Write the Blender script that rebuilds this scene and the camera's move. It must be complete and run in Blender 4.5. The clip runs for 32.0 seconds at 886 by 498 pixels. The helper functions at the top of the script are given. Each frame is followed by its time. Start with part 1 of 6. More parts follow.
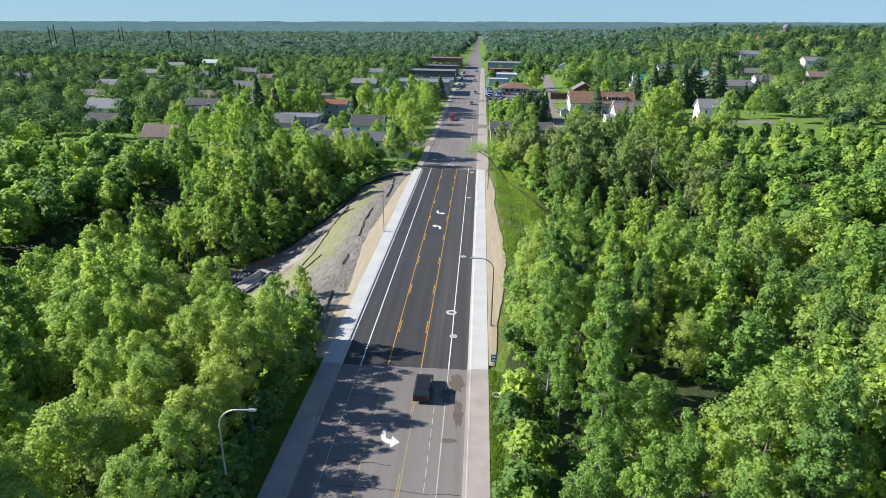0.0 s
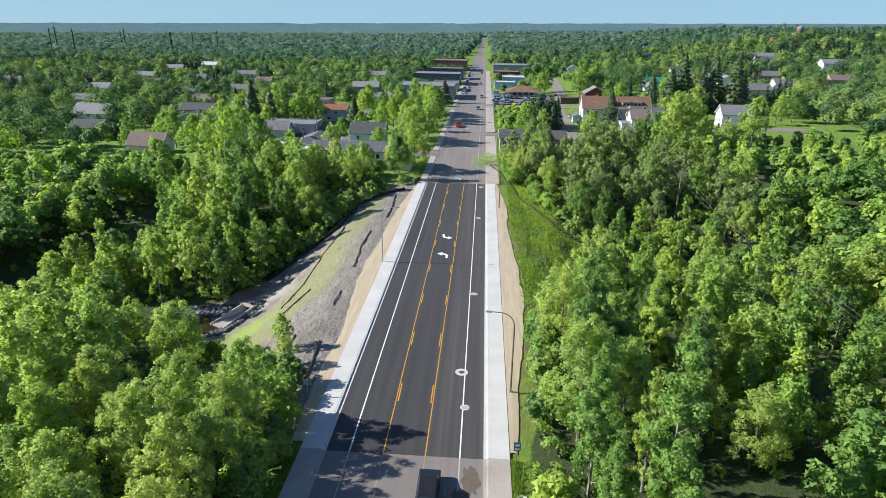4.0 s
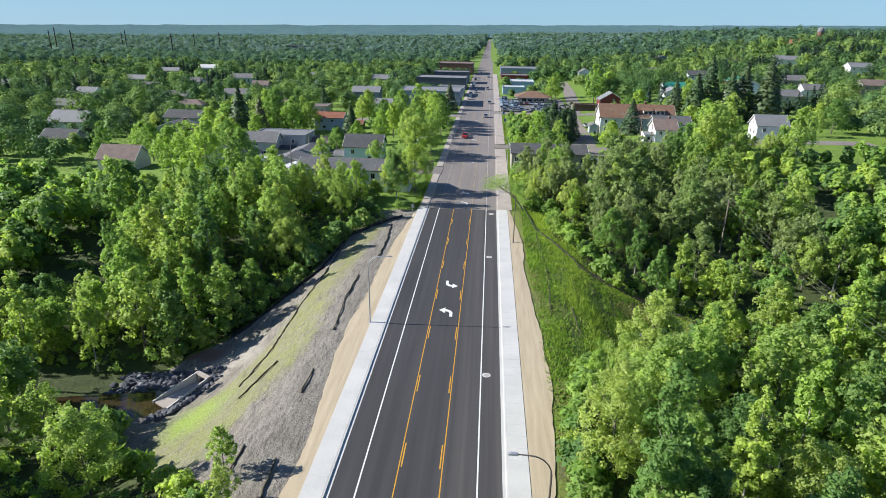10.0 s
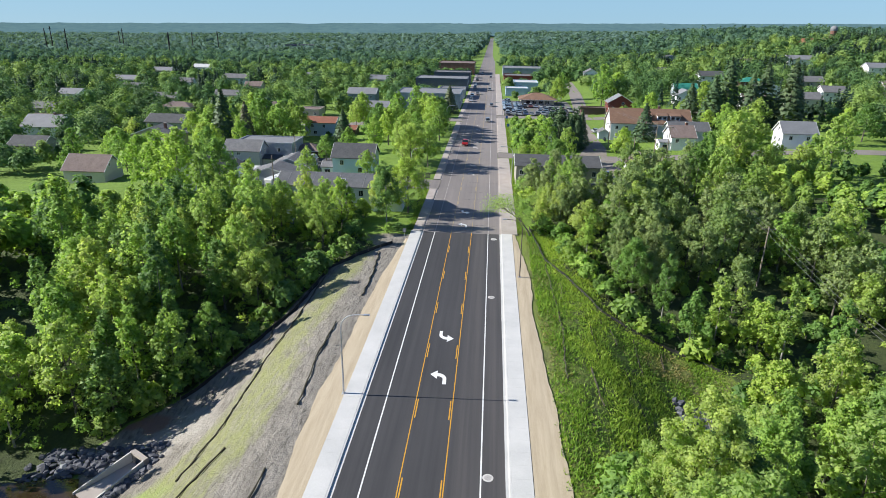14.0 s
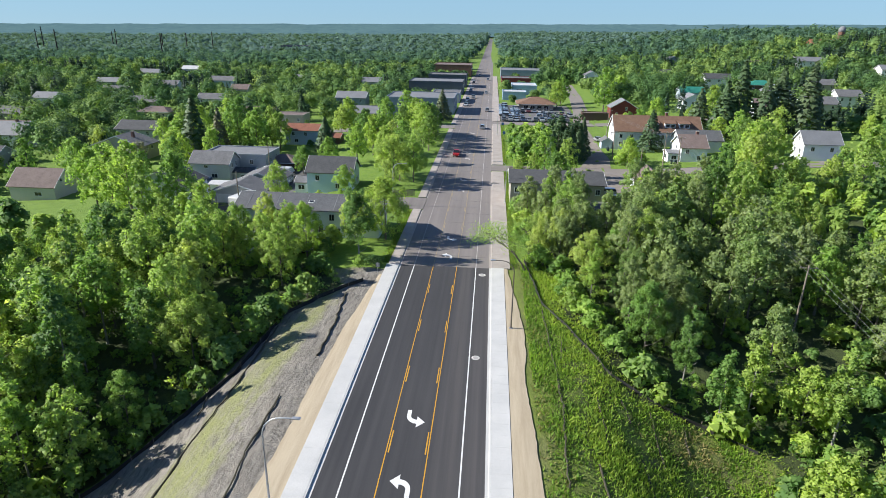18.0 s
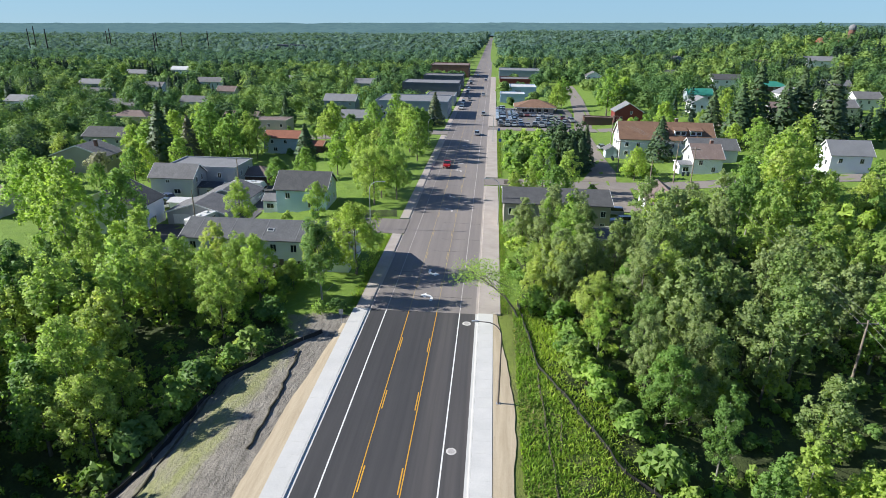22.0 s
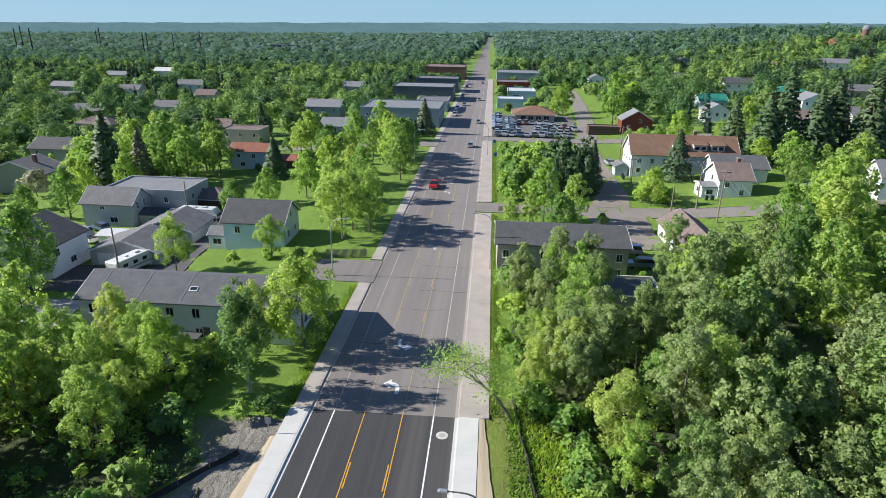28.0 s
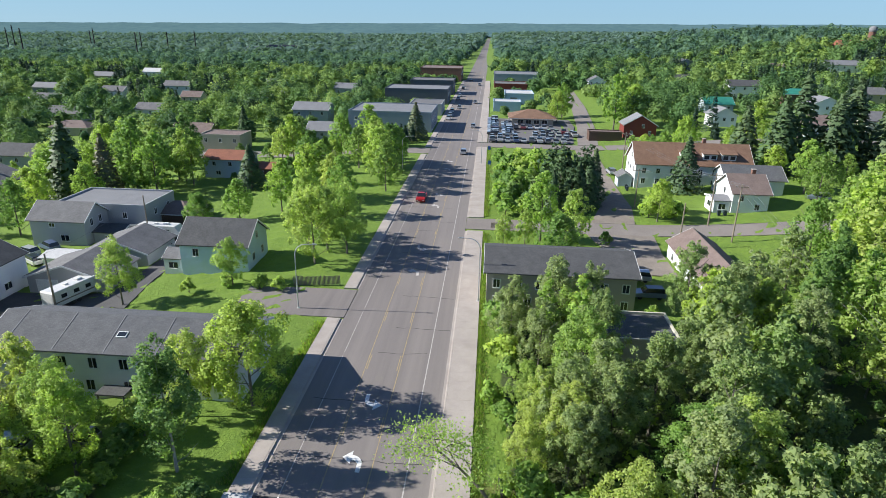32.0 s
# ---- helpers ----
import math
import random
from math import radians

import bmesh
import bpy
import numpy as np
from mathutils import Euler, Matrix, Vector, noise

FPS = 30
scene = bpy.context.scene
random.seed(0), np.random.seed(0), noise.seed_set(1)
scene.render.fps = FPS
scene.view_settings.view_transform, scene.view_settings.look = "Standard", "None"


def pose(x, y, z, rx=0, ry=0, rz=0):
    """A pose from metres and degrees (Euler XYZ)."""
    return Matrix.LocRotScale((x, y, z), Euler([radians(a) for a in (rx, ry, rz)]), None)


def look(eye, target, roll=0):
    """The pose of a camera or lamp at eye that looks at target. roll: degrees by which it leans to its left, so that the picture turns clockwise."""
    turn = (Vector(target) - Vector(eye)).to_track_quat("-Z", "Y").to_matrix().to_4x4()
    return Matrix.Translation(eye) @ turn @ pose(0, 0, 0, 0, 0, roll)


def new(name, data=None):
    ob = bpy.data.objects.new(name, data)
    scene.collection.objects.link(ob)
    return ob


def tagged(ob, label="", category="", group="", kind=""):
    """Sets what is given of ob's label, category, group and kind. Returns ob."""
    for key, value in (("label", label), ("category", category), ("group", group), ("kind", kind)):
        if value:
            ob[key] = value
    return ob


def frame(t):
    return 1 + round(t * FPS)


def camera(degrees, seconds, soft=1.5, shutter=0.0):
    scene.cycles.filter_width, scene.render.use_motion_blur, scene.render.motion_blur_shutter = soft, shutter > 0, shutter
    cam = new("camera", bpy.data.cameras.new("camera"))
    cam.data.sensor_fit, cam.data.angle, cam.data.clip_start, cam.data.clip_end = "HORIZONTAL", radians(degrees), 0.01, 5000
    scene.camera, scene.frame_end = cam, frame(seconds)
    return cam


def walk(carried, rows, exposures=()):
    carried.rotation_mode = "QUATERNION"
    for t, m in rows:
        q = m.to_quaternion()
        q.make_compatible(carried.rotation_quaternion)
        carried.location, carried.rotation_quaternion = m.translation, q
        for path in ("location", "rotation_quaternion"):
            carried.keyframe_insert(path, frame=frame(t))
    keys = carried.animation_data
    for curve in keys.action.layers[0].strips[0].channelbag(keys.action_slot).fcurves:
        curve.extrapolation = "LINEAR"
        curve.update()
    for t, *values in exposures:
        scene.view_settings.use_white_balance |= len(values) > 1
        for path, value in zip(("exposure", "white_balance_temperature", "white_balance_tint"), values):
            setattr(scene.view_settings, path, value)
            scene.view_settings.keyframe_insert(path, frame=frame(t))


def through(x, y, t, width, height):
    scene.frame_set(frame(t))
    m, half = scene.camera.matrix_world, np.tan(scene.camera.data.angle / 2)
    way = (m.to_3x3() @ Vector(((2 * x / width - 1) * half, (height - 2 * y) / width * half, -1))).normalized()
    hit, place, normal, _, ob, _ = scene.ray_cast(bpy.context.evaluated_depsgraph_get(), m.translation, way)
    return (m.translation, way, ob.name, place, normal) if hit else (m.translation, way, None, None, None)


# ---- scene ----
cam = camera(72.6, 32.0, 0.6)
PATH = [
    (0, (7.709, 1.591, 37.765), (7.605, 3.464, 37.07), 1.0),
    (1, (7.308, 5.024, 37.702), (7.201, 6.897, 37.008), 1.0),
    (2, (6.871, 8.842, 37.654), (6.762, 10.715, 36.961), 1.0),
    (3, (6.48, 12.957, 37.626), (6.367, 14.83, 36.934), 1.0),
    (6, (5.428, 24.829, 37.505), (5.309, 26.703, 36.816), 1.0),
    (7, (5.034, 28.509, 37.443), (4.917, 30.383, 36.753), 1.2),
    (8, (4.968, 31.896, 37.392), (4.845, 33.77, 36.704), 1.1),
    (9, (4.973, 35.402, 37.382), (4.843, 37.276, 36.696), 0.9),
    (10, (4.833, 39.32, 37.494), (4.701, 41.194, 36.808), 1.0),
    (11, (4.685, 43.486, 37.639), (4.551, 45.36, 36.953), 0.9),
    (12, (4.641, 47.573, 37.672), (4.504, 49.447, 36.987), 0.8),
    (13, (4.526, 51.894, 37.668), (4.391, 53.768, 36.981), 0.9),
    (14, (4.684, 56.288, 37.737), (4.546, 58.16, 37.046), 1.0),
    (17, (6.025, 69.387, 37.721), (5.887, 71.26, 37.033), 0.9),
    (18, (6.486, 74.02, 37.696), (6.349, 75.893, 37.007), 1.0),
    (19, (6.962, 78.587, 37.645), (6.825, 80.459, 36.956), 1.0),
    (20, (7.433, 83.047, 37.645), (7.295, 84.918, 36.954), 1.0),
    (21, (8.003, 87.284, 37.747), (7.862, 89.156, 37.055), 0.9),
    (22, (8.411, 91.659, 37.769), (8.271, 93.53, 37.077), 0.9),
    (23, (8.741, 95.969, 37.809), (8.604, 97.84, 37.117), 1.0),
    (24, (8.949, 100.088, 37.775), (8.812, 101.959, 37.085), 1.0),
    (25, (9.13, 104.161, 37.768), (8.993, 106.033, 37.079), 1.0),
    (28, (9.66, 115.739, 37.784), (9.524, 117.61, 37.092), 1.0),
    (29, (10.072, 119.092, 37.8), (9.937, 120.962, 37.104), 0.9),
    (30, (10.534, 122.263, 37.658), (10.4, 124.134, 36.966), 1.1),
    (31, (10.949, 125.573, 37.5), (10.814, 127.444, 36.807), 1.0),
    (32, (11.12, 128.673, 37.403), (10.987, 130.545, 36.713), 1.1),
]
walk(cam, [(t, look(eye, target, roll)) for t, eye, target, roll in PATH], [(0, 0.76), (32, 0.76)])

# ---- light ----
SUN_ELEV, SUN_AZ = radians(31.5), radians(-92)
world = bpy.data.worlds.new("sky")
scene.world = world
world.use_nodes = True
wn = world.node_tree
sky = wn.nodes.new("ShaderNodeTexSky")
sky.sky_type, sky.sun_disc = "NISHITA", False
sky.sun_elevation, sky.sun_rotation = SUN_ELEV, SUN_AZ
sky.altitude, sky.air_density, sky.dust_density, sky.ozone_density = 3500, 0.9, 0.0, 4.0
# the air near the horizon is a clear pale blue
way = wn.nodes.new("ShaderNodeTexCoord")
sep = wn.nodes.new("ShaderNodeSeparateXYZ")
low = wn.nodes.new("ShaderNodeMapRange")
low.interpolation_type = "SMOOTHSTEP"
low.inputs["From Min"].default_value, low.inputs["From Max"].default_value, low.inputs["To Min"].default_value, low.inputs["To Max"].default_value = 0.0, 0.35, 0.9, 0.0
tone = wn.nodes.new("ShaderNodeMix")
tone.data_type = "RGBA"
tone.inputs[7].default_value = (1.55, 2.65, 3.55, 1)
wn.links.new(way.outputs["Generated"], sep.inputs[0])
wn.links.new(sep.outputs["Z"], low.inputs["Value"])
wn.links.new(low.outputs[0], tone.inputs[0])
wn.links.new(sky.outputs[0], tone.inputs[6])
wn.links.new(tone.outputs[2], wn.nodes["Background"].inputs[0])
wn.nodes["Background"].inputs[1].default_value = 0.115
sun = new("sun", bpy.data.lights.new("sun", "SUN"))
sun.data.energy, sun.data.angle, sun.data.color = 5.0, radians(0.53), (1.0, 0.965, 0.90)
sun.matrix_world = look((-100 * math.cos(SUN_ELEV), -3.5 * math.cos(SUN_ELEV), 100 * math.sin(SUN_ELEV)), (0, 0, 0))

# ---- materials ----
def material(name, rough=0.8, metal=0.0):
    m = bpy.data.materials.new(name)
    m.use_nodes = True
    b = m.node_tree.nodes["Principled BSDF"]
    b.inputs["Roughness"].default_value, b.inputs["Metallic"].default_value = rough, metal
    return m, m.node_tree, b


def ramp(nt, fac, stops):
    r = nt.nodes.new("ShaderNodeValToRGB")
    while len(r.color_ramp.elements) < len(stops):
        r.color_ramp.elements.new(0.5)
    for e, (p, c) in zip(r.color_ramp.elements, stops):
        e.position, e.color = p, (*c, 1)
    nt.links.new(fac, r.inputs[0])
    return r.outputs[0]


def noise_tex(nt, scale, detail=4.0, stretch=None, rough=0.6):
    n = nt.nodes.new("ShaderNodeTexNoise")
    n.inputs["Scale"].default_value, n.inputs["Detail"].default_value, n.inputs["Roughness"].default_value = scale, detail, rough
    g = nt.nodes.new("ShaderNodeNewGeometry")
    if stretch:
        mp = nt.nodes.new("ShaderNodeMapping")
        mp.inputs["Scale"].default_value = stretch
        nt.links.new(g.outputs["Position"], mp.inputs[0])
        nt.links.new(mp.outputs[0], n.inputs["Vector"])
    else:
        nt.links.new(g.outputs["Position"], n.inputs["Vector"])
    return n.outputs["Fac"]


def mix(nt, fac, a, b, mode="MIX"):
    m = nt.nodes.new("ShaderNodeMix")
    m.data_type, m.blend_type = "RGBA", mode
    for sock, v in ((m.inputs[0], fac), (m.inputs[6], a), (m.inputs[7], b)):
        if isinstance(v, (int, float)):
            sock.default_value = v
        elif isinstance(v, tuple):
            sock.default_value = (*v, 1)
        else:
            nt.links.new(v, sock)
    return m.outputs[2]


def math_node(nt, op, a, b):
    m = nt.nodes.new("ShaderNodeMath")
    m.operation = op
    for sock, v in ((m.inputs[0], a), (m.inputs[1], b)):
        if isinstance(v, (int, float)):
            sock.default_value = v
        else:
            nt.links.new(v, sock)
    return m.outputs[0]


def bump(nt, b, height, strength=0.3, distance=0.05):
    n = nt.nodes.new("ShaderNodeBump")
    n.inputs["Strength"].default_value, n.inputs["Distance"].default_value = strength, distance
    nt.links.new(height, n.inputs["Height"])
    nt.links.new(n.outputs[0], b.inputs["Normal"])


def surface(name, a, c, scale=3.0, fine=30.0, rough=0.85, metal=0.0, relief=0.2, stretch=None, speckle=0.35):
    """Two colours mixed by broad stains, with finer grain and relief."""
    m, nt, b = material(name, rough, metal)
    broad, grain = noise_tex(nt, scale, 5, stretch), noise_tex(nt, fine, 3)
    base = ramp(nt, broad, [(0.3, a), (0.7, c)])
    col = mix(nt, speckle, base, ramp(nt, grain, [(0.3, tuple(v * 0.6 for v in a)), (0.7, tuple(min(1, v * 1.35) for v in c))]))
    nt.links.new(col, b.inputs["Base Color"])
    if relief:
        bump(nt, b, grain, relief, 0.02)
    return m


def varied(name, stops, rough=0.4, metal=0.0, coat=0.0):
    """A paint whose colour differs from object to object."""
    m, nt, b = material(name, rough, metal)
    info = nt.nodes.new("ShaderNodeObjectInfo")
    c = ramp(nt, info.outputs["Random"], stops)
    nt.links.new(mix(nt, 0.12, c, ramp(nt, noise_tex(nt, 2.5), [(0.3, (0.25, 0.23, 0.2)), (0.7, (0.7, 0.7, 0.7))]), "MULTIPLY"), b.inputs["Base Color"])
    b.inputs["Coat Weight"].default_value = coat
    return m


def foliage(name, stops, attribute=None, through=0.5, gloss=0.2, spread=0.55):
    m, nt, b = material(name, 0.55)
    if attribute:
        at = nt.nodes.new("ShaderNodeAttribute")
        at.attribute_name = attribute
        pick = at.outputs["Fac"]
    else:
        pick = nt.nodes.new("ShaderNodeObjectInfo").outputs["Random"]
    c = ramp(nt, pick, stops)
    g = nt.nodes.new("ShaderNodeNewGeometry")
    leaf = ramp(nt, g.outputs["Random Per Island"], [(0.0, (0.55, 0.58, 0.55)), (0.5, (1.0, 0.98, 1.0)), (1.0, (1.45, 1.3, 1.1))])
    c = mix(nt, spread, c, leaf, "MULTIPLY")
    c = mix(nt, 0.4, c, ramp(nt, noise_tex(nt, 0.35, 2), [(0.3, (0.55, 0.62, 0.6)), (0.7, (1.35, 1.25, 1.0))]), "MULTIPLY")
    nt.links.new(c, b.inputs["Base Color"])
    b.inputs["Specular IOR Level"].default_value = gloss
    tr = nt.nodes.new("ShaderNodeBsdfTranslucent")
    nt.links.new(mix(nt, 1.0, c, (1.15, 1.22, 0.68), "MULTIPLY"), tr.inputs[0])
    ms = nt.nodes.new("ShaderNodeMixShader")
    ms.inputs[0].default_value = through
    nt.links.new(b.outputs[0], ms.inputs[1])
    nt.links.new(tr.outputs[0], ms.inputs[2])
    nt.links.new(ms.outputs[0], nt.nodes["Material Output"].inputs[0])
    return m


GREENS = [(0.0, (0.142, 0.262, 0.095)), (0.25, (0.216, 0.372, 0.108)), (0.5, (0.324, 0.494, 0.127)), (0.75, (0.435, 0.573, 0.139)), (1.0, (0.179, 0.311, 0.108))]
# far leaves: the blue of distance haze is painted into the colour
HAZED_FAR_GREENS = [(0.0, (0.100, 0.175, 0.161)), (0.5, (0.150, 0.237, 0.196)), (1.0, (0.125, 0.206, 0.210))]
TOWN_GREENS = [(0.0, (0.075, 0.15, 0.072)), (0.25, (0.11, 0.21, 0.085)), (0.5, (0.18, 0.29, 0.10)), (0.68, (0.27, 0.385, 0.115)), (0.82, (0.125, 0.215, 0.09)), (0.93, (0.055, 0.10, 0.07)), (1.0, (0.055, 0.09, 0.075))]
# outer woods: greens shifted to blue to stand for haze in the air
HAZED_OUTER_GREENS = [(0.0, (0.076, 0.148, 0.131)), (0.4, (0.111, 0.202, 0.145)), (0.7, (0.155, 0.261, 0.158)), (0.93, (0.066, 0.118, 0.118)), (1.0, (0.062, 0.103, 0.118))]
M_LEAF = foliage("leaves", GREENS)
M_LEAF_STUFF = foliage("woodland_leaves", GREENS, "tint")
M_LEAF_FAR = foliage("hazed_distant_leaves", HAZED_FAR_GREENS, "tint", 0.3, 0.0, 0.15)
M_LEAF_OUTER = foliage("hazed_outer_wood_leaves", HAZED_OUTER_GREENS, "tint", 0.3, 0.0, 0.25)
M_LEAF_TOWN = foliage("town_leaves", TOWN_GREENS, "tint", 0.25, 0.05, 0.35)
M_SILVER = foliage("silvery_leaves", [(0.0, (0.275, 0.378, 0.160)), (0.5, (0.336, 0.420, 0.210)), (1.0, (0.253, 0.378, 0.140))])
M_YELLOWGREEN = foliage("fresh_leaves", [(0.0, (0.430, 0.555, 0.180)), (0.5, (0.352, 0.506, 0.167)), (1.0, (0.489, 0.583, 0.199))], through=0.58)
M_NEEDLE = foliage("needles", [(0.0, (0.06, 0.12, 0.06)), (0.5, (0.09, 0.155, 0.075)), (0.9, (0.12, 0.17, 0.09)), (1.0, (0.17, 0.18, 0.12))], through=0.2)
M_BLOSSOM = foliage("blossom", [(0.0, (0.35, 0.36, 0.33)), (1.0, (0.4, 0.42, 0.4))])
M_GRASS_TUFT = foliage("tall_grass_blades", [(0.0, (0.36, 0.32, 0.16)), (0.2, (0.16, 0.28, 0.055)), (0.55, (0.27, 0.43, 0.075)), (0.85, (0.40, 0.50, 0.10)), (1.0, (0.33, 0.48, 0.09))], "tint")
M_BARK = surface("bark", (0.09, 0.075, 0.06), (0.2, 0.18, 0.15), 1.2, 14, 0.9, relief=0.5)
M_BIRCH = surface("pale_bark", (0.16, 0.155, 0.135), (0.36, 0.345, 0.31), 1.5, 9, 0.85, relief=0.3)
M_CONC = surface("new_concrete", (0.444, 0.444, 0.429), (0.548, 0.54, 0.518), 0.25, 8, 0.9, relief=0.03, speckle=0.12)
M_CONC_OLD = surface("old_concrete", (0.305, 0.268, 0.242), (0.405, 0.36, 0.325), 0.35, 10, 0.92, relief=0.03, speckle=0.12)
M_STRAW = surface("straw_blanket", (0.34, 0.272, 0.18), (0.50, 0.42, 0.30), 1.3, 22, 0.95, relief=0.5, stretch=(1.6, 0.10, 1.0))
M_WHITE = surface("white_marking", (0.612, 0.612, 0.595), (0.722, 0.722, 0.705), 1.0, 14, 0.7, relief=0.05)
M_YELLOW = surface("yellow_marking", (0.527, 0.255, 0.017), (0.612, 0.323, 0.025), 1.0, 14, 0.7, relief=0.05)
M_WHITE_WORN = surface("worn_white_marking", (0.24, 0.215, 0.20), (0.56, 0.53, 0.50), 1.6, 6, 0.85, relief=0.05)
M_YELLOW_WORN = surface("worn_yellow_marking", (0.2, 0.17, 0.14), (0.42, 0.32, 0.15), 1.6, 6, 0.85, relief=0.05)
M_PATCH = surface("concrete_patch", (0.4, 0.38, 0.36), (0.6, 0.58, 0.55), 1.5, 9, 0.9)
M_DUSTY = surface("dusty_iron", (0.30, 0.285, 0.27), (0.42, 0.40, 0.38), 3, 14, 0.8)
M_IRON = surface("cast_iron", (0.10, 0.09, 0.085), (0.2, 0.18, 0.16), 4, 30, 0.6, 0.6)
M_STEEL = surface("galvanised_steel", (0.45, 0.46, 0.47), (0.6, 0.61, 0.62), 2, 20, 0.45, 0.7, 0.05)
M_BRONZE = surface("bronze_paint", (0.12, 0.10, 0.085), (0.18, 0.15, 0.125), 2, 20, 0.5, 0.2, 0.05)
M_POLE = surface("weathered_pole_wood", (0.16, 0.13, 0.10), (0.28, 0.23, 0.18), 1.2, 12, 0.9, relief=0.3)
M_WIRE = surface("wire", (0.16, 0.16, 0.16), (0.24, 0.24, 0.24), 4, 20, 0.5, 0.4, 0)
M_FABRIC = surface("black_fabric", (0.012, 0.012, 0.012), (0.03, 0.03, 0.028), 0.8, 10, 0.9, relief=0.2)
M_LOG = surface("dark_erosion_log", (0.05, 0.045, 0.03), (0.09, 0.08, 0.05), 1.2, 14, 0.95, relief=0.5)
M_ROCK = varied("riprap_stone", [(0.0, (0.05, 0.055, 0.07)), (0.5, (0.085, 0.09, 0.11)), (0.9, (0.13, 0.135, 0.155)), (1.0, (0.28, 0.29, 0.31))], 0.85)
M_GRAVEL = surface("gravel", (0.16, 0.136, 0.116), (0.256, 0.224, 0.192), 0.3, 14, 0.95, relief=0.4)
M_STREET = surface("side_street_asphalt", (0.165, 0.143, 0.131), (0.24, 0.214, 0.195), 0.15, 9, 0.92, relief=0.15)
M_LOT = surface("lot_asphalt", (0.104, 0.1, 0.1), (0.16, 0.152, 0.152), 0.15, 9, 0.92, relief=0.15)
M_DRIVE = surface("driveway_asphalt", (0.05, 0.05, 0.055), (0.09, 0.088, 0.09), 0.3, 9, 0.92, relief=0.15)
M_RUBBER = surface("tyre_rubber", (0.015, 0.015, 0.015), (0.03, 0.03, 0.03), 5, 30, 0.85)


def asphalt(name, a, c, track, streaks, dust=None):
    """Asphalt with lengthwise streaks, wheel-polished lanes and dust carried onto the east lane."""
    m, nt, b = material(name, 0.82)
    long = noise_tex(nt, 1.1, 5, (1.0, 0.016, 1.0))
    col = ramp(nt, long, [(0.3, a), (0.7, track)])
    col = mix(nt, streaks, col, ramp(nt, noise_tex(nt, 0.12, 4, (1, 0.3, 1)), [(0.35, a), (0.65, track)]))
    if dust:
        g = nt.nodes.new("ShaderNodeNewGeometry")
        sx = nt.nodes.new("ShaderNodeSeparateXYZ")
        nt.links.new(g.outputs["Position"], sx.inputs[0])
        where = ramp(nt, math_node(nt, "ADD", math_node(nt, "MULTIPLY", sx.outputs["X"], 0.07), 0.5), [(0.1, (0.05, 0.05, 0.05)), (0.62, (0.15, 0.15, 0.15)), (0.76, (0.9, 0.9, 0.9)), (0.86, (0.45, 0.45, 0.45)), (1.0, (0.9, 0.9, 0.9))])
        uneven = ramp(nt, noise_tex(nt, 0.7, 5, (1.6, 0.03, 1.0)), [(0.25, (0.1, 0.1, 0.1)), (0.75, (1, 1, 1))])
        col = mix(nt, mix(nt, 1.0, where, uneven, "MULTIPLY"), col, dust)
    grain = noise_tex(nt, 18, 3)
    col = mix(nt, 0.3, col, ramp(nt, grain, [(0.35, tuple(v * 0.7 for v in a)), (0.65, tuple(v * 1.3 for v in c))]))
    nt.links.new(col, b.inputs["Base Color"])
    bump(nt, b, grain, 0.15, 0.01)
    return m


M_ASPHALT_NEW = asphalt("new_asphalt", (0.02, 0.021, 0.024), (0.036, 0.036, 0.039), (0.066, 0.064, 0.065), 0.35, (0.125, 0.112, 0.104))
M_ASPHALT_OLD = asphalt("old_asphalt", (0.135, 0.12, 0.115), (0.19, 0.17, 0.16), (0.235, 0.21, 0.195), 0.45, (0.26, 0.23, 0.21))


def glass_dark():
    m, nt, b = material("window_glass", 0.08)
    b.inputs["Base Color"].default_value = (0.02, 0.025, 0.03, 1)
    b.inputs["Specular IOR Level"].default_value = 0.8
    return m


M_GLASS = glass_dark()


def siding(name, c, pitch=0.2):
    """Horizontal lap siding: fine shadow lines as relief, light stains."""
    m, nt, b = material(name, 0.6)
    col = mix(nt, 0.5, ramp(nt, noise_tex(nt, 0.4), [(0.3, tuple(v * 0.86 for v in c)), (0.7, tuple(min(1, v * 1.05) for v in c))]), c)
    nt.links.new(col, b.inputs["Base Color"])
    w = nt.nodes.new("ShaderNodeTexWave")
    w.wave_type, w.bands_direction, w.wave_profile = "BANDS", "Z", "SAW"
    w.inputs["Scale"].default_value = 0.314 / pitch
    g = nt.nodes.new("ShaderNodeNewGeometry")
    nt.links.new(g.outputs["Position"], w.inputs["Vector"])
    bump(nt, b, w.outputs["Fac"], 0.5, 0.02)
    return m


def shingles(name, a, c):
    m, nt, b = material(name, 0.9)
    br = nt.nodes.new("ShaderNodeTexBrick")
    br.inputs["Scale"].default_value = 2.2
    br.inputs["Color1"].default_value, br.inputs["Color2"].default_value = (*a, 1), (*c, 1)
    br.inputs["Mortar"].default_value = (*[v * 0.6 for v in a], 1)
    br.inputs["Mortar Size"].default_value = 0.02
    g = nt.nodes.new("ShaderNodeNewGeometry")
    nt.links.new(g.outputs["Position"], br.inputs["Vector"])
    col = mix(nt, 0.4, br.outputs["Color"], ramp(nt, noise_tex(nt, 0.6), [(0.3, tuple(v * 0.75 for v in a)), (0.7, tuple(v * 1.15 for v in c))]))
    nt.links.new(col, b.inputs["Base Color"])
    bump(nt, b, br.outputs["Fac"], 0.3, 0.02)
    return m


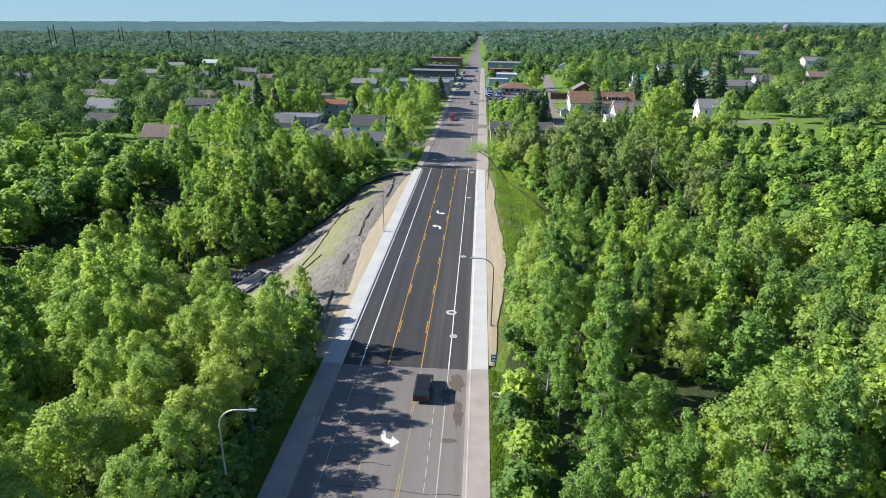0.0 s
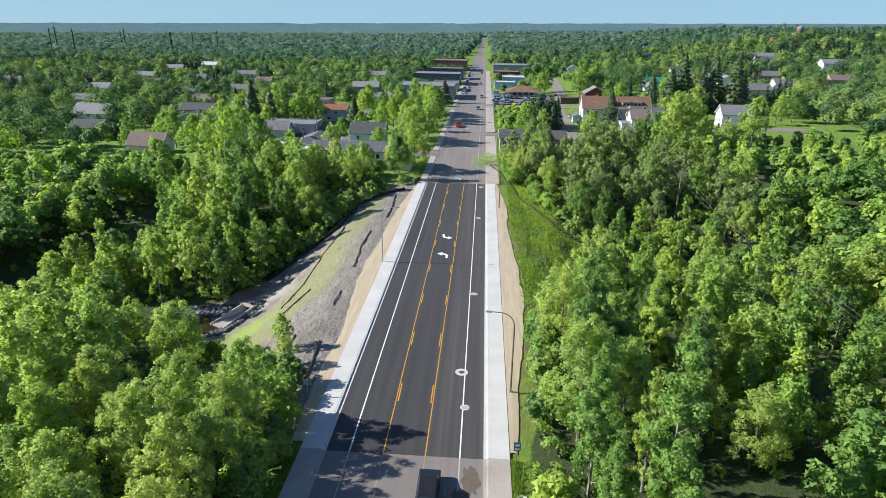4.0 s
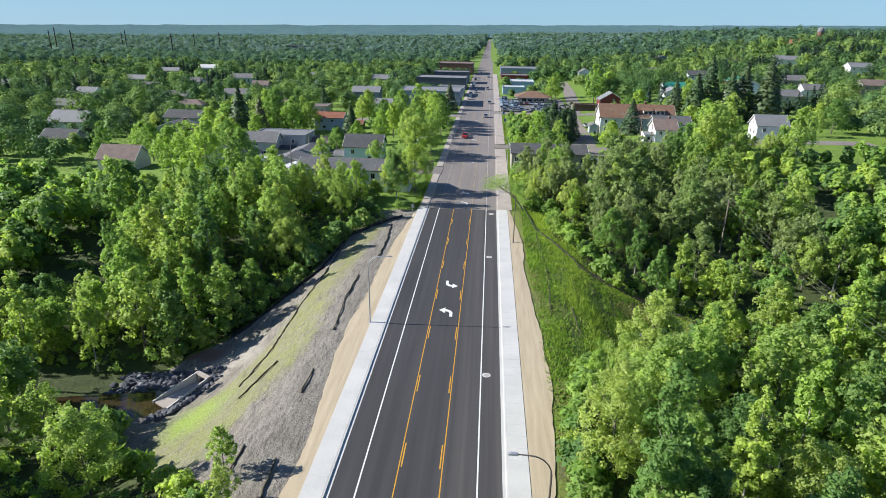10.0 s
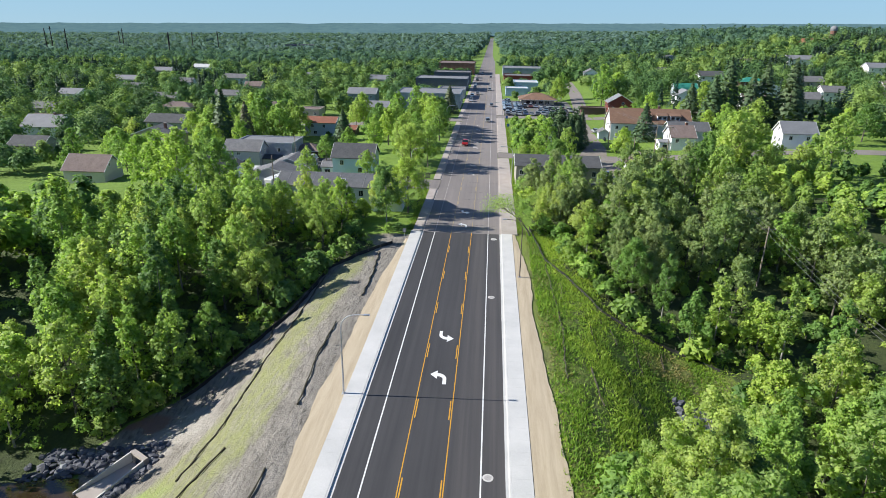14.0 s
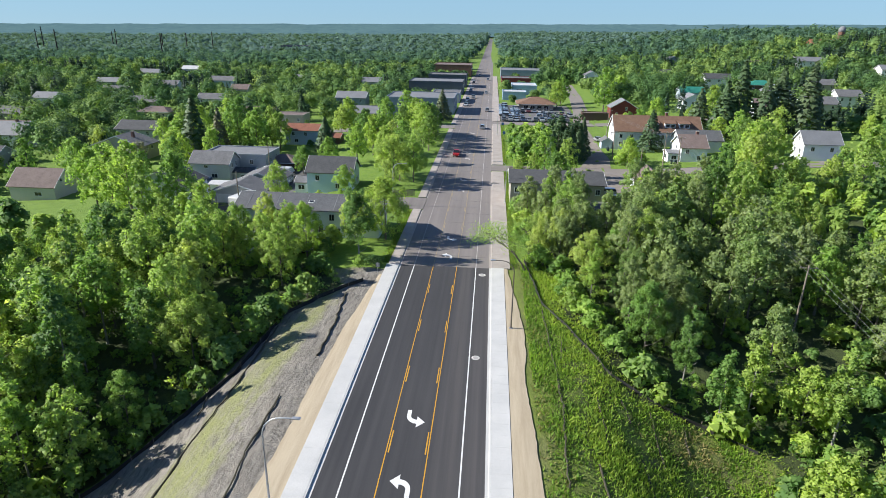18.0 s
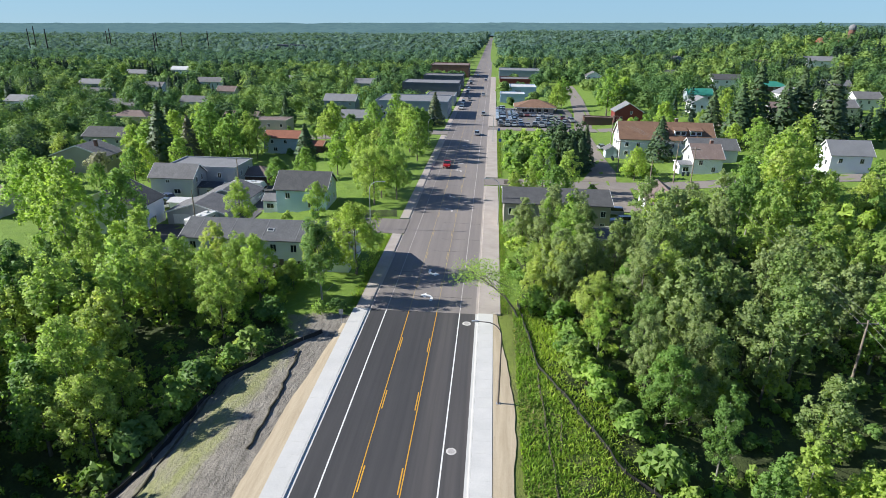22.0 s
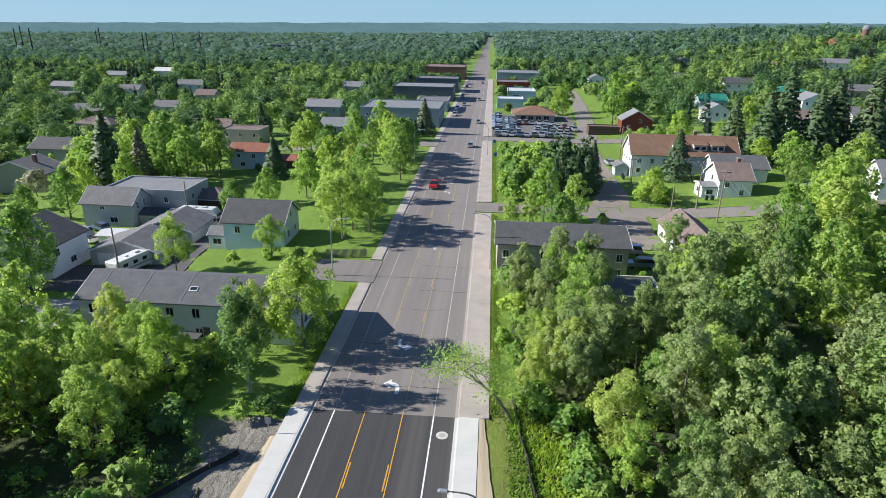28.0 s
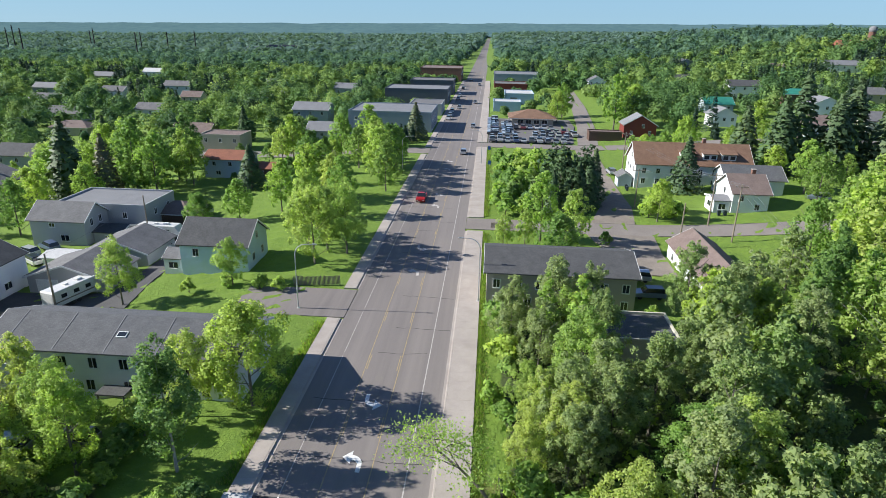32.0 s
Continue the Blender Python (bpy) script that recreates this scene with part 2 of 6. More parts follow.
SIDING = {
    "white": siding("white_siding", (0.72, 0.73, 0.75)), "offwhite": siding("cream_siding", (0.541, 0.517, 0.426)),
    "grey": siding("grey_siding", (0.38, 0.39, 0.40)), "turquoise": siding("pale_turquoise_siding", (0.52, 0.64, 0.76)),
    "tan": siding("tan_siding", (0.344, 0.312, 0.262)), "paleblue": siding("pale_blue_siding", (0.451, 0.517, 0.59)),
    "red": siding("barn_red_siding", (0.18, 0.029, 0.025)), "bluegrey": siding("blue_grey_siding", (0.22, 0.26, 0.31)),
    "slate": siding("slate_blue_siding", (0.07, 0.082, 0.115)), "beige": siding("beige_siding", (0.41, 0.377, 0.295)),
    "brown": siding("brown_siding", (0.098, 0.057, 0.041)), "lightblue": siding("light_blue_metal_siding", (0.344, 0.459, 0.574)),
    "brick": shingles("brick", (0.164, 0.082, 0.061), (0.213, 0.115, 0.082)),
}
ROOFING = {
    "charcoal": shingles("charcoal_shingles", (0.058, 0.06, 0.063), (0.09, 0.092, 0.095)), "grey": shingles("grey_shingles", (0.123, 0.123, 0.127), (0.172, 0.172, 0.176)),
    "brown": shingles("brown_shingles", (0.164, 0.094, 0.061), (0.221, 0.131, 0.086)), "redbrown": shingles("red_brown_shingles", (0.213, 0.082, 0.049), (0.271, 0.107, 0.066)),
    "mauve": shingles("faded_brown_shingles", (0.156, 0.115, 0.102), (0.205, 0.156, 0.139)), "white": surface("pale_membrane_roof", (0.41, 0.418, 0.426), (0.541, 0.541, 0.541), 0.3, 5, 0.8),
    "palegrey": surface("pale_grey_roof", (0.15, 0.155, 0.165), (0.215, 0.22, 0.23), 0.3, 6, 0.8), "green": surface("green_metal_roof", (0.025, 0.18, 0.131), (0.041, 0.246, 0.18), 0.5, 6, 0.5),
    "slate": shingles("slate_grey_roll_roof", (0.082, 0.086, 0.094), (0.123, 0.127, 0.135)),
}
M_TRIM = surface("white_trim", (0.616, 0.625, 0.625), (0.704, 0.704, 0.695), 1, 9, 0.6, relief=0.05)

# ---- helpers of this scene ----
def thing(name, label, category, x, y, z, rz=0.0, group="", kind=""):
    e = new(name)
    e.empty_display_size = 0.5
    e.matrix_basis = pose(x, y, z, 0, 0, rz)
    return tagged(e, label, category, group, kind)


def mesh_of(name, bm, *mats):
    me = bpy.data.meshes.new(name)
    bm.to_mesh(me)
    bm.free()
    for m in mats:
        me.materials.append(m)
    return me


def part(name, data, mat, parent, label="", m=None):
    me = data if isinstance(data, bpy.types.Mesh) else mesh_of(name, data, mat)
    ob = new(name, me)
    ob.parent = parent
    if m is not None:
        ob.matrix_basis = m
    if label:
        ob["label"] = label
    return ob


def box(bm, x0, x1, y0, y1, z0, z1):
    v = [bm.verts.new((x, y, z)) for z in (z0, z1) for y in (y0, y1) for x in (x0, x1)]
    for f in ((0, 2, 3, 1), (4, 5, 7, 6), (0, 1, 5, 4), (1, 3, 7, 5), (3, 2, 6, 7), (2, 0, 4, 6)):
        bm.faces.new([v[i] for i in f])
    return v


def boxed(x0, x1, y0, y1, z0, z1, bevel=0.0):
    bm = bmesh.new()
    box(bm, x0, x1, y0, y1, z0, z1)
    if bevel:
        bmesh.ops.bevel(bm, geom=bm.edges[:], offset=bevel, segments=2, affect="EDGES", profile=0.5)
    return bm


def prism(bm, pts, y0, y1, axis="y"):
    """A polygon of (a, z) points drawn out along one axis."""
    put = (lambda a, z, y: (a, y, z)) if axis == "y" else (lambda a, z, y: (y, a, z))
    lo = [bm.verts.new(put(a, z, y0)) for a, z in pts]
    hi = [bm.verts.new(put(a, z, y1)) for a, z in pts]
    n = len(pts)
    bm.faces.new(lo)
    bm.faces.new(hi[::-1])
    for i in range(n):
        bm.faces.new((lo[i], hi[i], hi[(i + 1) % n], lo[(i + 1) % n]))
    bmesh.ops.recalc_face_normals(bm, faces=bm.faces[:])
    return bm


def tube(bm, pts, radii, sides=6):
    rings = []
    for i, p in enumerate(pts):
        p = Vector(p)
        d = (Vector(pts[min(i + 1, len(pts) - 1)]) - Vector(pts[max(i - 1, 0)])).normalized()
        q = d.to_track_quat("Z", "Y")
        r = radii[i] if isinstance(radii, (list, tuple)) else radii
        rings.append([bm.verts.new(p + q @ Vector((r * math.cos(a), r * math.sin(a), 0))) for a in (2 * math.pi * k / sides for k in range(sides))])
    for a, b in zip(rings, rings[1:]):
        for k in range(sides):
            bm.faces.new((a[k], a[(k + 1) % sides], b[(k + 1) % sides], b[k]))
    bm.faces.new(rings[0][::-1])
    bm.faces.new(rings[-1])
    return bm


def smooth(a, b, x):
    t = np.clip((x - a) / (b - a), 0, 1)
    return t * t * (3 - 2 * t)


def terrain(x, y):
    """Height of the ground: a road on an embankment over a creek valley, town beyond, hill to the east."""
    x, y = np.asarray(x, float), np.asarray(y, float)
    ax = np.abs(x)
    side = smooth(12.8, 36, ax)
    left = -9.8 * np.exp(-(((y - 108 + 0.10 * (ax - 30)) / 40) ** 2)) * side
    left = left - 3.0 * smooth(16, 60, ax) * smooth(150, 200, y) - 3.5 * smooth(60, 140, ax) * smooth(100, 220, y)
    right = -8.5 * np.exp(-(((y - 112 - 0.25 * (ax - 20)) / 42) ** 2)) * side
    right = right + 4.5 * smooth(40, 110, ax) * smooth(170, 250, y) + 22 * smooth(110, 340, ax) * smooth(250, 660, y) * (1 - smooth(900, 1700, y))
    # far off the whole land rises gently from west to east
    return np.where(x < 0, left, right) + 0.0145 * x * smooth(450, 1100, y)


def ground_z(x, y):
    return float(terrain(x, y))


# ---- ground ----
def axis_steps(a, b, fine_a, fine_b, step, grow):
    mid = list(np.arange(fine_a, fine_b + 0.01, step))
    lo, s, v = [], step, fine_a
    while v > a:
        s *= grow
        v -= s
        lo.append(v)
    hi, s, v = [], step, fine_b
    while v < b:
        s *= grow
        v += s
        hi.append(v)
    return np.array(lo[::-1] + mid + hi)


def polyline_x(y, rows):
    return np.interp(y, [r[0] for r in rows], [r[1] for r in rows])


# edge of the woods on either side: y, distance from the road's middle
EDGE_L = [(20, 11.6), (66, 11.8), (74, 13.5), (82, 22), (92, 36), (98, 38), (112, 40), (115, 39), (120, 35), (126, 31), (136, 25), (150, 21.5), (159, 15), (165, 20), (240, 20)]
EDGE_R = [(20, 11.2), (64, 11.4), (78, 13.2), (92, 14.2), (100, 16.5), (104, 22), (108, 30), (130, 40), (134, 38), (137, 24), (148, 19), (154, 15.5), (171, 14), (200, 13), (240, 13)]


def make_ground():
    xs = axis_steps(-4200, 4200, -60, 60, 1.2, 1.10)
    ys = axis_steps(-200, 4900, 20, 240, 1.2, 1.09)
    gx, gy = np.meshgrid(xs, ys)
    gz = terrain(gx, gy) - 0.06
    rng = np.random.default_rng(5)
    rough = smooth(13.2, 15, np.abs(gx)) * 0.10
    gz = gz + rough * rng.standard_normal(gx.shape)
    co = np.stack([gx, gy, gz], -1).reshape(-1, 3)
    ny, nx = gx.shape
    i = np.arange(ny * nx).reshape(ny, nx)
    quads = np.stack([i[:-1, :-1], i[:-1, 1:], i[1:, 1:], i[1:, :-1]], -1).reshape(-1, 4)
    me = bpy.data.meshes.new("ground")
    me.from_pydata(co.tolist(), [], quads.tolist())
    me.polygons.foreach_set("use_smooth", np.ones(len(quads), bool))
    edge_l, edge_r = polyline_x(gy, EDGE_L), polyline_x(gy, EDGE_R)
    inside = (gy > 62) & (gy < 172)
    bare = np.where((gx < 0) & inside, 1 - smooth(-1.5, 1.5, -gx - edge_l), 0) * smooth(62, 68, gy) * (1 - smooth(163, 169, gy))
    bare = np.maximum(bare, np.where((gx > 0) & inside, 1 - smooth(14.5, 16, gx), 0) * smooth(72, 80, gy) * (1 - smooth(120, 130, gy)))
    meadow = np.where((gx > 0) & inside, 1 - smooth(-1, 2, gx - edge_r), 0) * smooth(62, 68, gy)
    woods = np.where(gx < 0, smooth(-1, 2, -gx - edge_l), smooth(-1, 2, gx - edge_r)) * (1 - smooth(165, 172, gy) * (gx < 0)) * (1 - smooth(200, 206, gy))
    out, ins = np.interp(gy, [84, 92, 100, 110, 126, 150], [30, 34, 31.5, 26, 24, 20]), np.interp(gy, [84, 92, 100, 110, 126, 150], [22, 20, 17.5, 16.3, 17.5, 14.5])
    moss_band = np.where(gx < 0, smooth(ins - 1.8, ins + 2.2, -gx) * (1 - smooth(out - 2, out + 2, -gx)), 0.3)
    fresh = np.where(gx < 0, np.exp(-(((gx + 29.5) / 5.5) ** 2) - ((gy - 98.5) / 6.5) ** 2), 0)
    pale = np.where(gx < 0, np.exp(-(((gx + 30.5) / 5.0) ** 2) - ((gy - 114) / 4.5) ** 2), 0)
    soil = np.where(gx < 0, np.exp(-(((gx + 37) / 4.5) ** 2) - ((gy - 116.5) / 2.2) ** 2), 0)
    for nm, v in (("moss", moss_band), ("fresh", fresh), ("pale", pale), ("soil", soil), ("bare", bare), ("meadow", meadow), ("woods", woods)):
        a = me.attributes.new(nm, "FLOAT", "POINT")
        a.data.foreach_set("value", v.reshape(-1).astype(np.float32))
    m, nt, b = material("ground_cover", 0.95)

    def attr(n):
        at = nt.nodes.new("ShaderNodeAttribute")
        at.attribute_name = n
        return at.outputs["Fac"]

    broad, mid, fine = noise_tex(nt, 0.06, 4), noise_tex(nt, 0.45, 6, None, 0.7), noise_tex(nt, 2.5, 9, None, 0.8)
    lawn = ramp(nt, mid, [(0.3, (0.108, 0.194, 0.022)), (0.7, (0.173, 0.274, 0.032))])
    lawn = mix(nt, 0.5, lawn, ramp(nt, fine, [(0.3, (0.6, 0.6, 0.6)), (0.7, (1.3, 1.3, 1.2))]), "MULTIPLY")
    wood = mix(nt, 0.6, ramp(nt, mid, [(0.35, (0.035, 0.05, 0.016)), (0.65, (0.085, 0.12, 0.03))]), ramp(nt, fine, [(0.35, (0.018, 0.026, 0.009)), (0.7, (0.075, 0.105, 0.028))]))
    furrow = noise_tex(nt, 2.6, 5, (1.0, 0.2, 1.0), 0.7)
    mulch = mix(nt, 0.45, ramp(nt, noise_tex(nt, 0.7, 5, (0.72, 0.252, 0.72)), [(0.35, (0.175, 0.158, 0.135)), (0.65, (0.30, 0.277, 0.24))]), ramp(nt, fine, [(0.3, (0.12, 0.107, 0.088)), (0.7, (0.33, 0.305, 0.26))]))
    mulch = mix(nt, 0.75, mulch, ramp(nt, furrow, [(0.36, (0.42, 0.41, 0.4)), (0.5, (0.98, 0.98, 0.98)), (0.7, (1.2, 1.19, 1.17))]), "MULTIPLY")
    moss = ramp(nt, fine, [(0.3, (0.165, 0.18, 0.07)), (0.7, (0.30, 0.315, 0.115))])
    patch = noise_tex(nt, 0.55, 7, (1.5, 0.45, 1.0), 0.72)
    patch = ramp(nt, math_node(nt, "ADD", math_node(nt, "MULTIPLY", attr("moss"), 0.42), patch), [(0.68, (0, 0, 0)), (1.08, (0.9, 0.9, 0.9))])
    mulch = mix(nt, patch, mulch, moss)
    spotty = math_node(nt, "ADD", math_node(nt, "MULTIPLY", math_node(nt, "SUBTRACT", mid, 0.5), 0.9), attr("pale"))
    mulch = mix(nt, ramp(nt, spotty, [(0.35, (0, 0, 0)), (0.75, (0.85, 0.85, 0.85))]), mulch, ramp(nt, fine, [(0.3, (0.27, 0.25, 0.215)), (0.7, (0.43, 0.405, 0.36))]))
    spotty = math_node(nt, "ADD", math_node(nt, "MULTIPLY", math_node(nt, "SUBTRACT", mid, 0.5), 1.2), attr("soil"))
    mulch = mix(nt, ramp(nt, spotty, [(0.4, (0, 0, 0)), (0.7, (0.9, 0.9, 0.9))]), mulch, (0.24, 0.145, 0.105))
    spotty = math_node(nt, "ADD", math_node(nt, "MULTIPLY", math_node(nt, "SUBTRACT", mid, 0.5), 0.9), attr("fresh"))
    mulch = mix(nt, ramp(nt, spotty, [(0.4, (0, 0, 0)), (1.0, (0.85, 0.85, 0.85))]), mulch, ramp(nt, fine, [(0.3, (0.19, 0.28, 0.045)), (0.7, (0.31, 0.42, 0.075))]))
    grass = mix(nt, 0.4, ramp(nt, noise_tex(nt, 0.5, 5, (1.008, 0.36, 0.72)), [(0.3, (0.108, 0.108, 0.036)), (0.48, (0.166, 0.223, 0.032)), (0.7, (0.238, 0.302, 0.05))]), ramp(nt, fine, [(0.3, (0.058, 0.086, 0.014)), (0.7, (0.187, 0.223, 0.043))]))

    def wobble(f):
        return ramp(nt, math_node(nt, "ADD", f, math_node(nt, "MULTIPLY", math_node(nt, "SUBTRACT", mid, 0.5), 0.9)), [(0.42, (0, 0, 0)), (0.58, (1, 1, 1))])

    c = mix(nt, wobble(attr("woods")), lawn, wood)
    c = mix(nt, wobble(attr("bare")), c, mulch)
    grass = mix(nt, ramp(nt, noise_tex(nt, 0.22, 5, (1.4, 0.4, 1.0)), [(0.5, (0, 0, 0)), (0.68, (0.75, 0.75, 0.75))]), grass, (0.15, 0.125, 0.075))
    c = mix(nt, wobble(attr("meadow")), c, grass)
    nt.links.new(c, b.inputs["Base Color"])
    bump(nt, b, math_node(nt, "ADD", fine, noise_tex(nt, 1.6, 5)), 0.8, 0.3)
    me.materials.append(m)
    return tagged(new("ground", me), "grassy ground with mulched banks, lawns and woodland floor", "ground", kind="structure")


make_ground()

NEW_A, NEW_B = 63.0, 168.0


def strip(name, label, x0, x1, y0, y1, z0, z1, mat, category="road", cuts=0):
    bm = bmesh.new()
    box(bm, x0, x1, y0, y1, z0, z1)
    return tagged(new(name, mesh_of(name, bm, mat)), label, category, kind="structure")


strip("road", "worn grey asphalt three-lane road", -7.4, 7.4, -60, NEW_A, -0.3, 0, M_ASPHALT_OLD)
strip("road", "freshly laid black asphalt three-lane road", -7.4, 7.4, NEW_A, NEW_B, -0.3, 0.004, M_ASPHALT_NEW)
strip("road", "worn grey asphalt main street through town", -7.4, 7.4, NEW_B, 2600, -0.3, 0, M_ASPHALT_OLD)


def kerb_profile(s):
    return [(s * 7.4, -0.3), (s * 7.4, 0.012), (s * 7.72, 0.0), (s * 7.76, 0.14), (s * 7.92, 0.15), (s * 7.92, -0.3)]


def kerbs():
    runs = {"L": [(-60, NEW_A, M_CONC_OLD), (NEW_A, NEW_B, M_CONC), (NEW_B, 201, M_CONC_OLD), (211, 315, M_CONC_OLD), (327, 600, M_CONC_OLD)],
            "R": [(-60, NEW_A, M_CONC_OLD), (NEW_A, NEW_B, M_CONC), (NEW_B, 241, M_CONC_OLD), (250, 330, M_CONC_OLD), (339, 600, M_CONC_OLD)]}
    for s, key in ((-1, "L"), (1, "R")):
        for y0, y1, mat in runs[key]:
            bm = prism(bmesh.new(), kerb_profile(s), y0 + 0.01, y1 - 0.01)
            fresh = mat is M_CONC
            tagged(new("kerb", mesh_of("kerb", bm, mat)), ("pale new" if fresh else "weathered grey") + " concrete kerb with gutter along the road", "kerb", kind="structure")
            # the pavement behind the kerb, slab by slab on a bed
            w = 9.85 if (fresh or y0 < 100) else (10.9 if s > 0 else 9.6)
            a, b = sorted((s * 7.93, s * w))
            bed = strip("pavement", ("pale new" if fresh else "weathered grey-brown") + " concrete pavement beside the kerb", a, b, y0 + 0.01, y1 - 0.01, -0.3, 0.148, mat, "pavement")
            pitch = 1.83
            if y1 < 320 and y0 > 0:
                sbm = bmesh.new()
                box(sbm, a + 0.01, b - 0.01, 0.006, pitch - 0.006, 0.14, 0.155)
                slab = mesh_of("slab", sbm, mat)
                n = int((y1 - y0) / pitch)
                for i in range(n):
                    part("slab", slab, None, bed, m=pose(0, y0 + i * pitch + (y1 - y0 - n * pitch) / 2, 0))


kerbs()


def straw_strips():
    """Pale straw blankets behind the new pavements, with a ragged outer edge."""
    for s, outer in ((-1, [(64, 11.2), (75, 11.6), (88, 11.2), (97, 12.0), (104, 12.6), (111, 13.0), (120, 12.2), (132, 12.4), (143, 11.6), (155, 11.0), (164, 10.2)]),
                     (1, [(64, 10.6), (72, 11.0), (84, 12.2), (96, 13.1), (109, 12.9), (122, 12.3), (135, 11.8), (146, 12.2), (156, 11.3), (172, 10.4)])):
        bm = bmesh.new()
        rng = random.Random(3)
        rows = []
        y = outer[0][0]
        while y <= outer[-1][0]:
            o = float(polyline_x(y, outer)) + 0.28 * noise.noise(Vector((s * 3.3, y * 0.16, 0.5))) + 0.12 * noise.noise(Vector((s, y * 0.7, 2.5))) + rng.uniform(-0.03, 0.03)
            zo = ground_z(s * o, y) - 0.02
            rows.append([bm.verts.new(p) for p in ((s * 9.87, y, -0.25), (s * 9.87, y, 0.115), (s * (9.87 + o) / 2, y, 0.1), (s * o, y, zo + 0.07), (s * (o + 0.1), y, zo - 0.2))])
            y += 0.8
        for a, b in zip(rows, rows[1:]):
            for i in range(4):
                bm.faces.new((a[i], a[i + 1], b[i + 1], b[i]))
        bmesh.ops.recalc_face_normals(bm, faces=bm.faces[:])
        tagged(new("straw_verge", mesh_of("straw_verge", bm, M_STRAW)), "tan straw erosion blanket along the new pavement", "verge", kind="structure")


straw_strips()


# ---- road markings ----
def marking(name, label, bm, mat):
    return tagged(new(name, mesh_of(name, bm, mat)), label, "marking", kind="structure")


def line_set(y0, y1, worn):
    z = 0.006 if not worn else 0.003
    tag = "worn " if worn else ""
    for s in (-1, 1):
        if not worn:
            marking("edge_line", "solid white edge line on black asphalt", boxed(s * 5.2 - 0.07, s * 5.2 + 0.07, y0, y1, -0.01, z + 0.003), M_WHITE)
        else:
            far = min(y1, 700)
            bm, y = bmesh.new(), y0
            while y < far:
                half = 0.055 if s > 0 else 0.035
                box(bm, s * 5.2 - half, s * 5.2 + half, y, min(y + 11.2, far), -0.01, z)
                y += 12.2 if s < 0 and y > 100 else 11.2
            marking("edge_line", "worn white edge line", bm, M_WHITE_WORN)
            if y0 < 0 and s > 0:
                bm, y = bmesh.new(), 20
                while y < y1 - 4:
                    box(bm, 4.05, 4.13, y, y + 1.2, -0.01, z)
                    y += 1.9
                marking("lane_dashes", "old broken white line beside the edge line", bm, M_WHITE_WORN)
        marking("turn_lane_line", tag + "solid yellow line of the turn lane", boxed(s * 1.98 - 0.05, s * 1.98 + 0.05, y0, min(y1, 900), -0.01, z + 0.003), M_YELLOW_WORN if worn else M_YELLOW)
        bm, y = bmesh.new(), y0 + 8.5
        while y + 3 < min(y1, 600):
            box(bm, s * 1.76 - 0.06, s * 1.76 + 0.06, y, y + 3.4, -0.01, z + 0.003)
            y += 12.2
        marking("turn_lane_dashes", tag + "broken yellow line inside the turn lane", bm, M_YELLOW_WORN if worn else M_YELLOW)


line_set(NEW_A, NEW_B, False)
line_set(-40, NEW_A, True)
line_set(NEW_B, 2000, True)


def turn_arrow(x, y, flip, worn=False):
    """A curved turn arrow: a bent stem and a broad head."""
    bm = bmesh.new()
    outer, inner = [], []
    for i in range(9):
        a = math.pi / 2 * i / 8
        outer.append((0.85 - 1.1 + 1.1 * math.cos(a), -0.1 + 1.25 * math.sin(a)))
        inner.append((0.85 - 1.1 + 0.68 * math.cos(a), -0.1 + 0.6 * math.sin(a)))
    shape = [(0.85, -1.1)] + outer + [(-0.25, 1.75), (-1.1, 0.85), (-0.25, -0.05)] + inner[::-1] + [(0.43, -1.1)]
    lo = [bm.verts.new((px, py, 0.001)) for px, py in shape]
    hi = [bm.verts.new((px, py, 0.011)) for px, py in shape]
    bm.faces.new(hi)
    for i in range(len(shape)):
        bm.faces.new((lo[i], lo[(i + 1) % len(shape)], hi[(i + 1) % len(shape)], hi[i]))
    bmesh.ops.recalc_face_normals(bm, faces=bm.faces[:])
    ob = marking("turn_arrow", "white curved turn arrow painted on the centre lane", bm, M_WHITE_WORN if worn else M_WHITE)
    ob["group"] = "turn arrows"
    ob.matrix_basis = pose(x, y, 0, 0, 0, 180 if flip else 0)


for y, f in ((50.0, True), (115.9, False), (125.9, True), (172.9, False), (182.5, True), (218.6, False), (230.2, True), (257.5, False), (267.5, True), (295, False), (306, True)):
    turn_arrow(0.1, y - (-0.2 if f else 0.2), f, worn=y > 210)


def manhole(x, y, ring):
    e = thing("manhole", "round iron manhole cover in a pale concrete collar", "manhole", x, y, 0.004)
    bm = bmesh.new()
    tube(bm, [(0, 0, -0.02), (0, 0, 0.006)], ring, 24)
    part("collar", bm, M_PATCH, e, "pale concrete collar")
    bm = bmesh.new()
    tube(bm, [(0, 0, 0.0), (0, 0, 0.016)], 0.34, 20)
    part("cover", bm, M_IRON if ring > 0.7 else M_DUSTY, e, "dark iron cover" if ring > 0.7 else "dust-covered iron cover")


for x, y, r in ((4.8, 77.9, 0.75), (5.4, 71.0, 0.5), (5.83, 100, 0.5), (5.97, 138.6, 0.5), (6.3, 165, 0.6)):
    manhole(x, y, r)

# ---- plants ----
def unit(v):
    return v / (np.linalg.norm(v, axis=1, keepdims=True) + 1e-9)


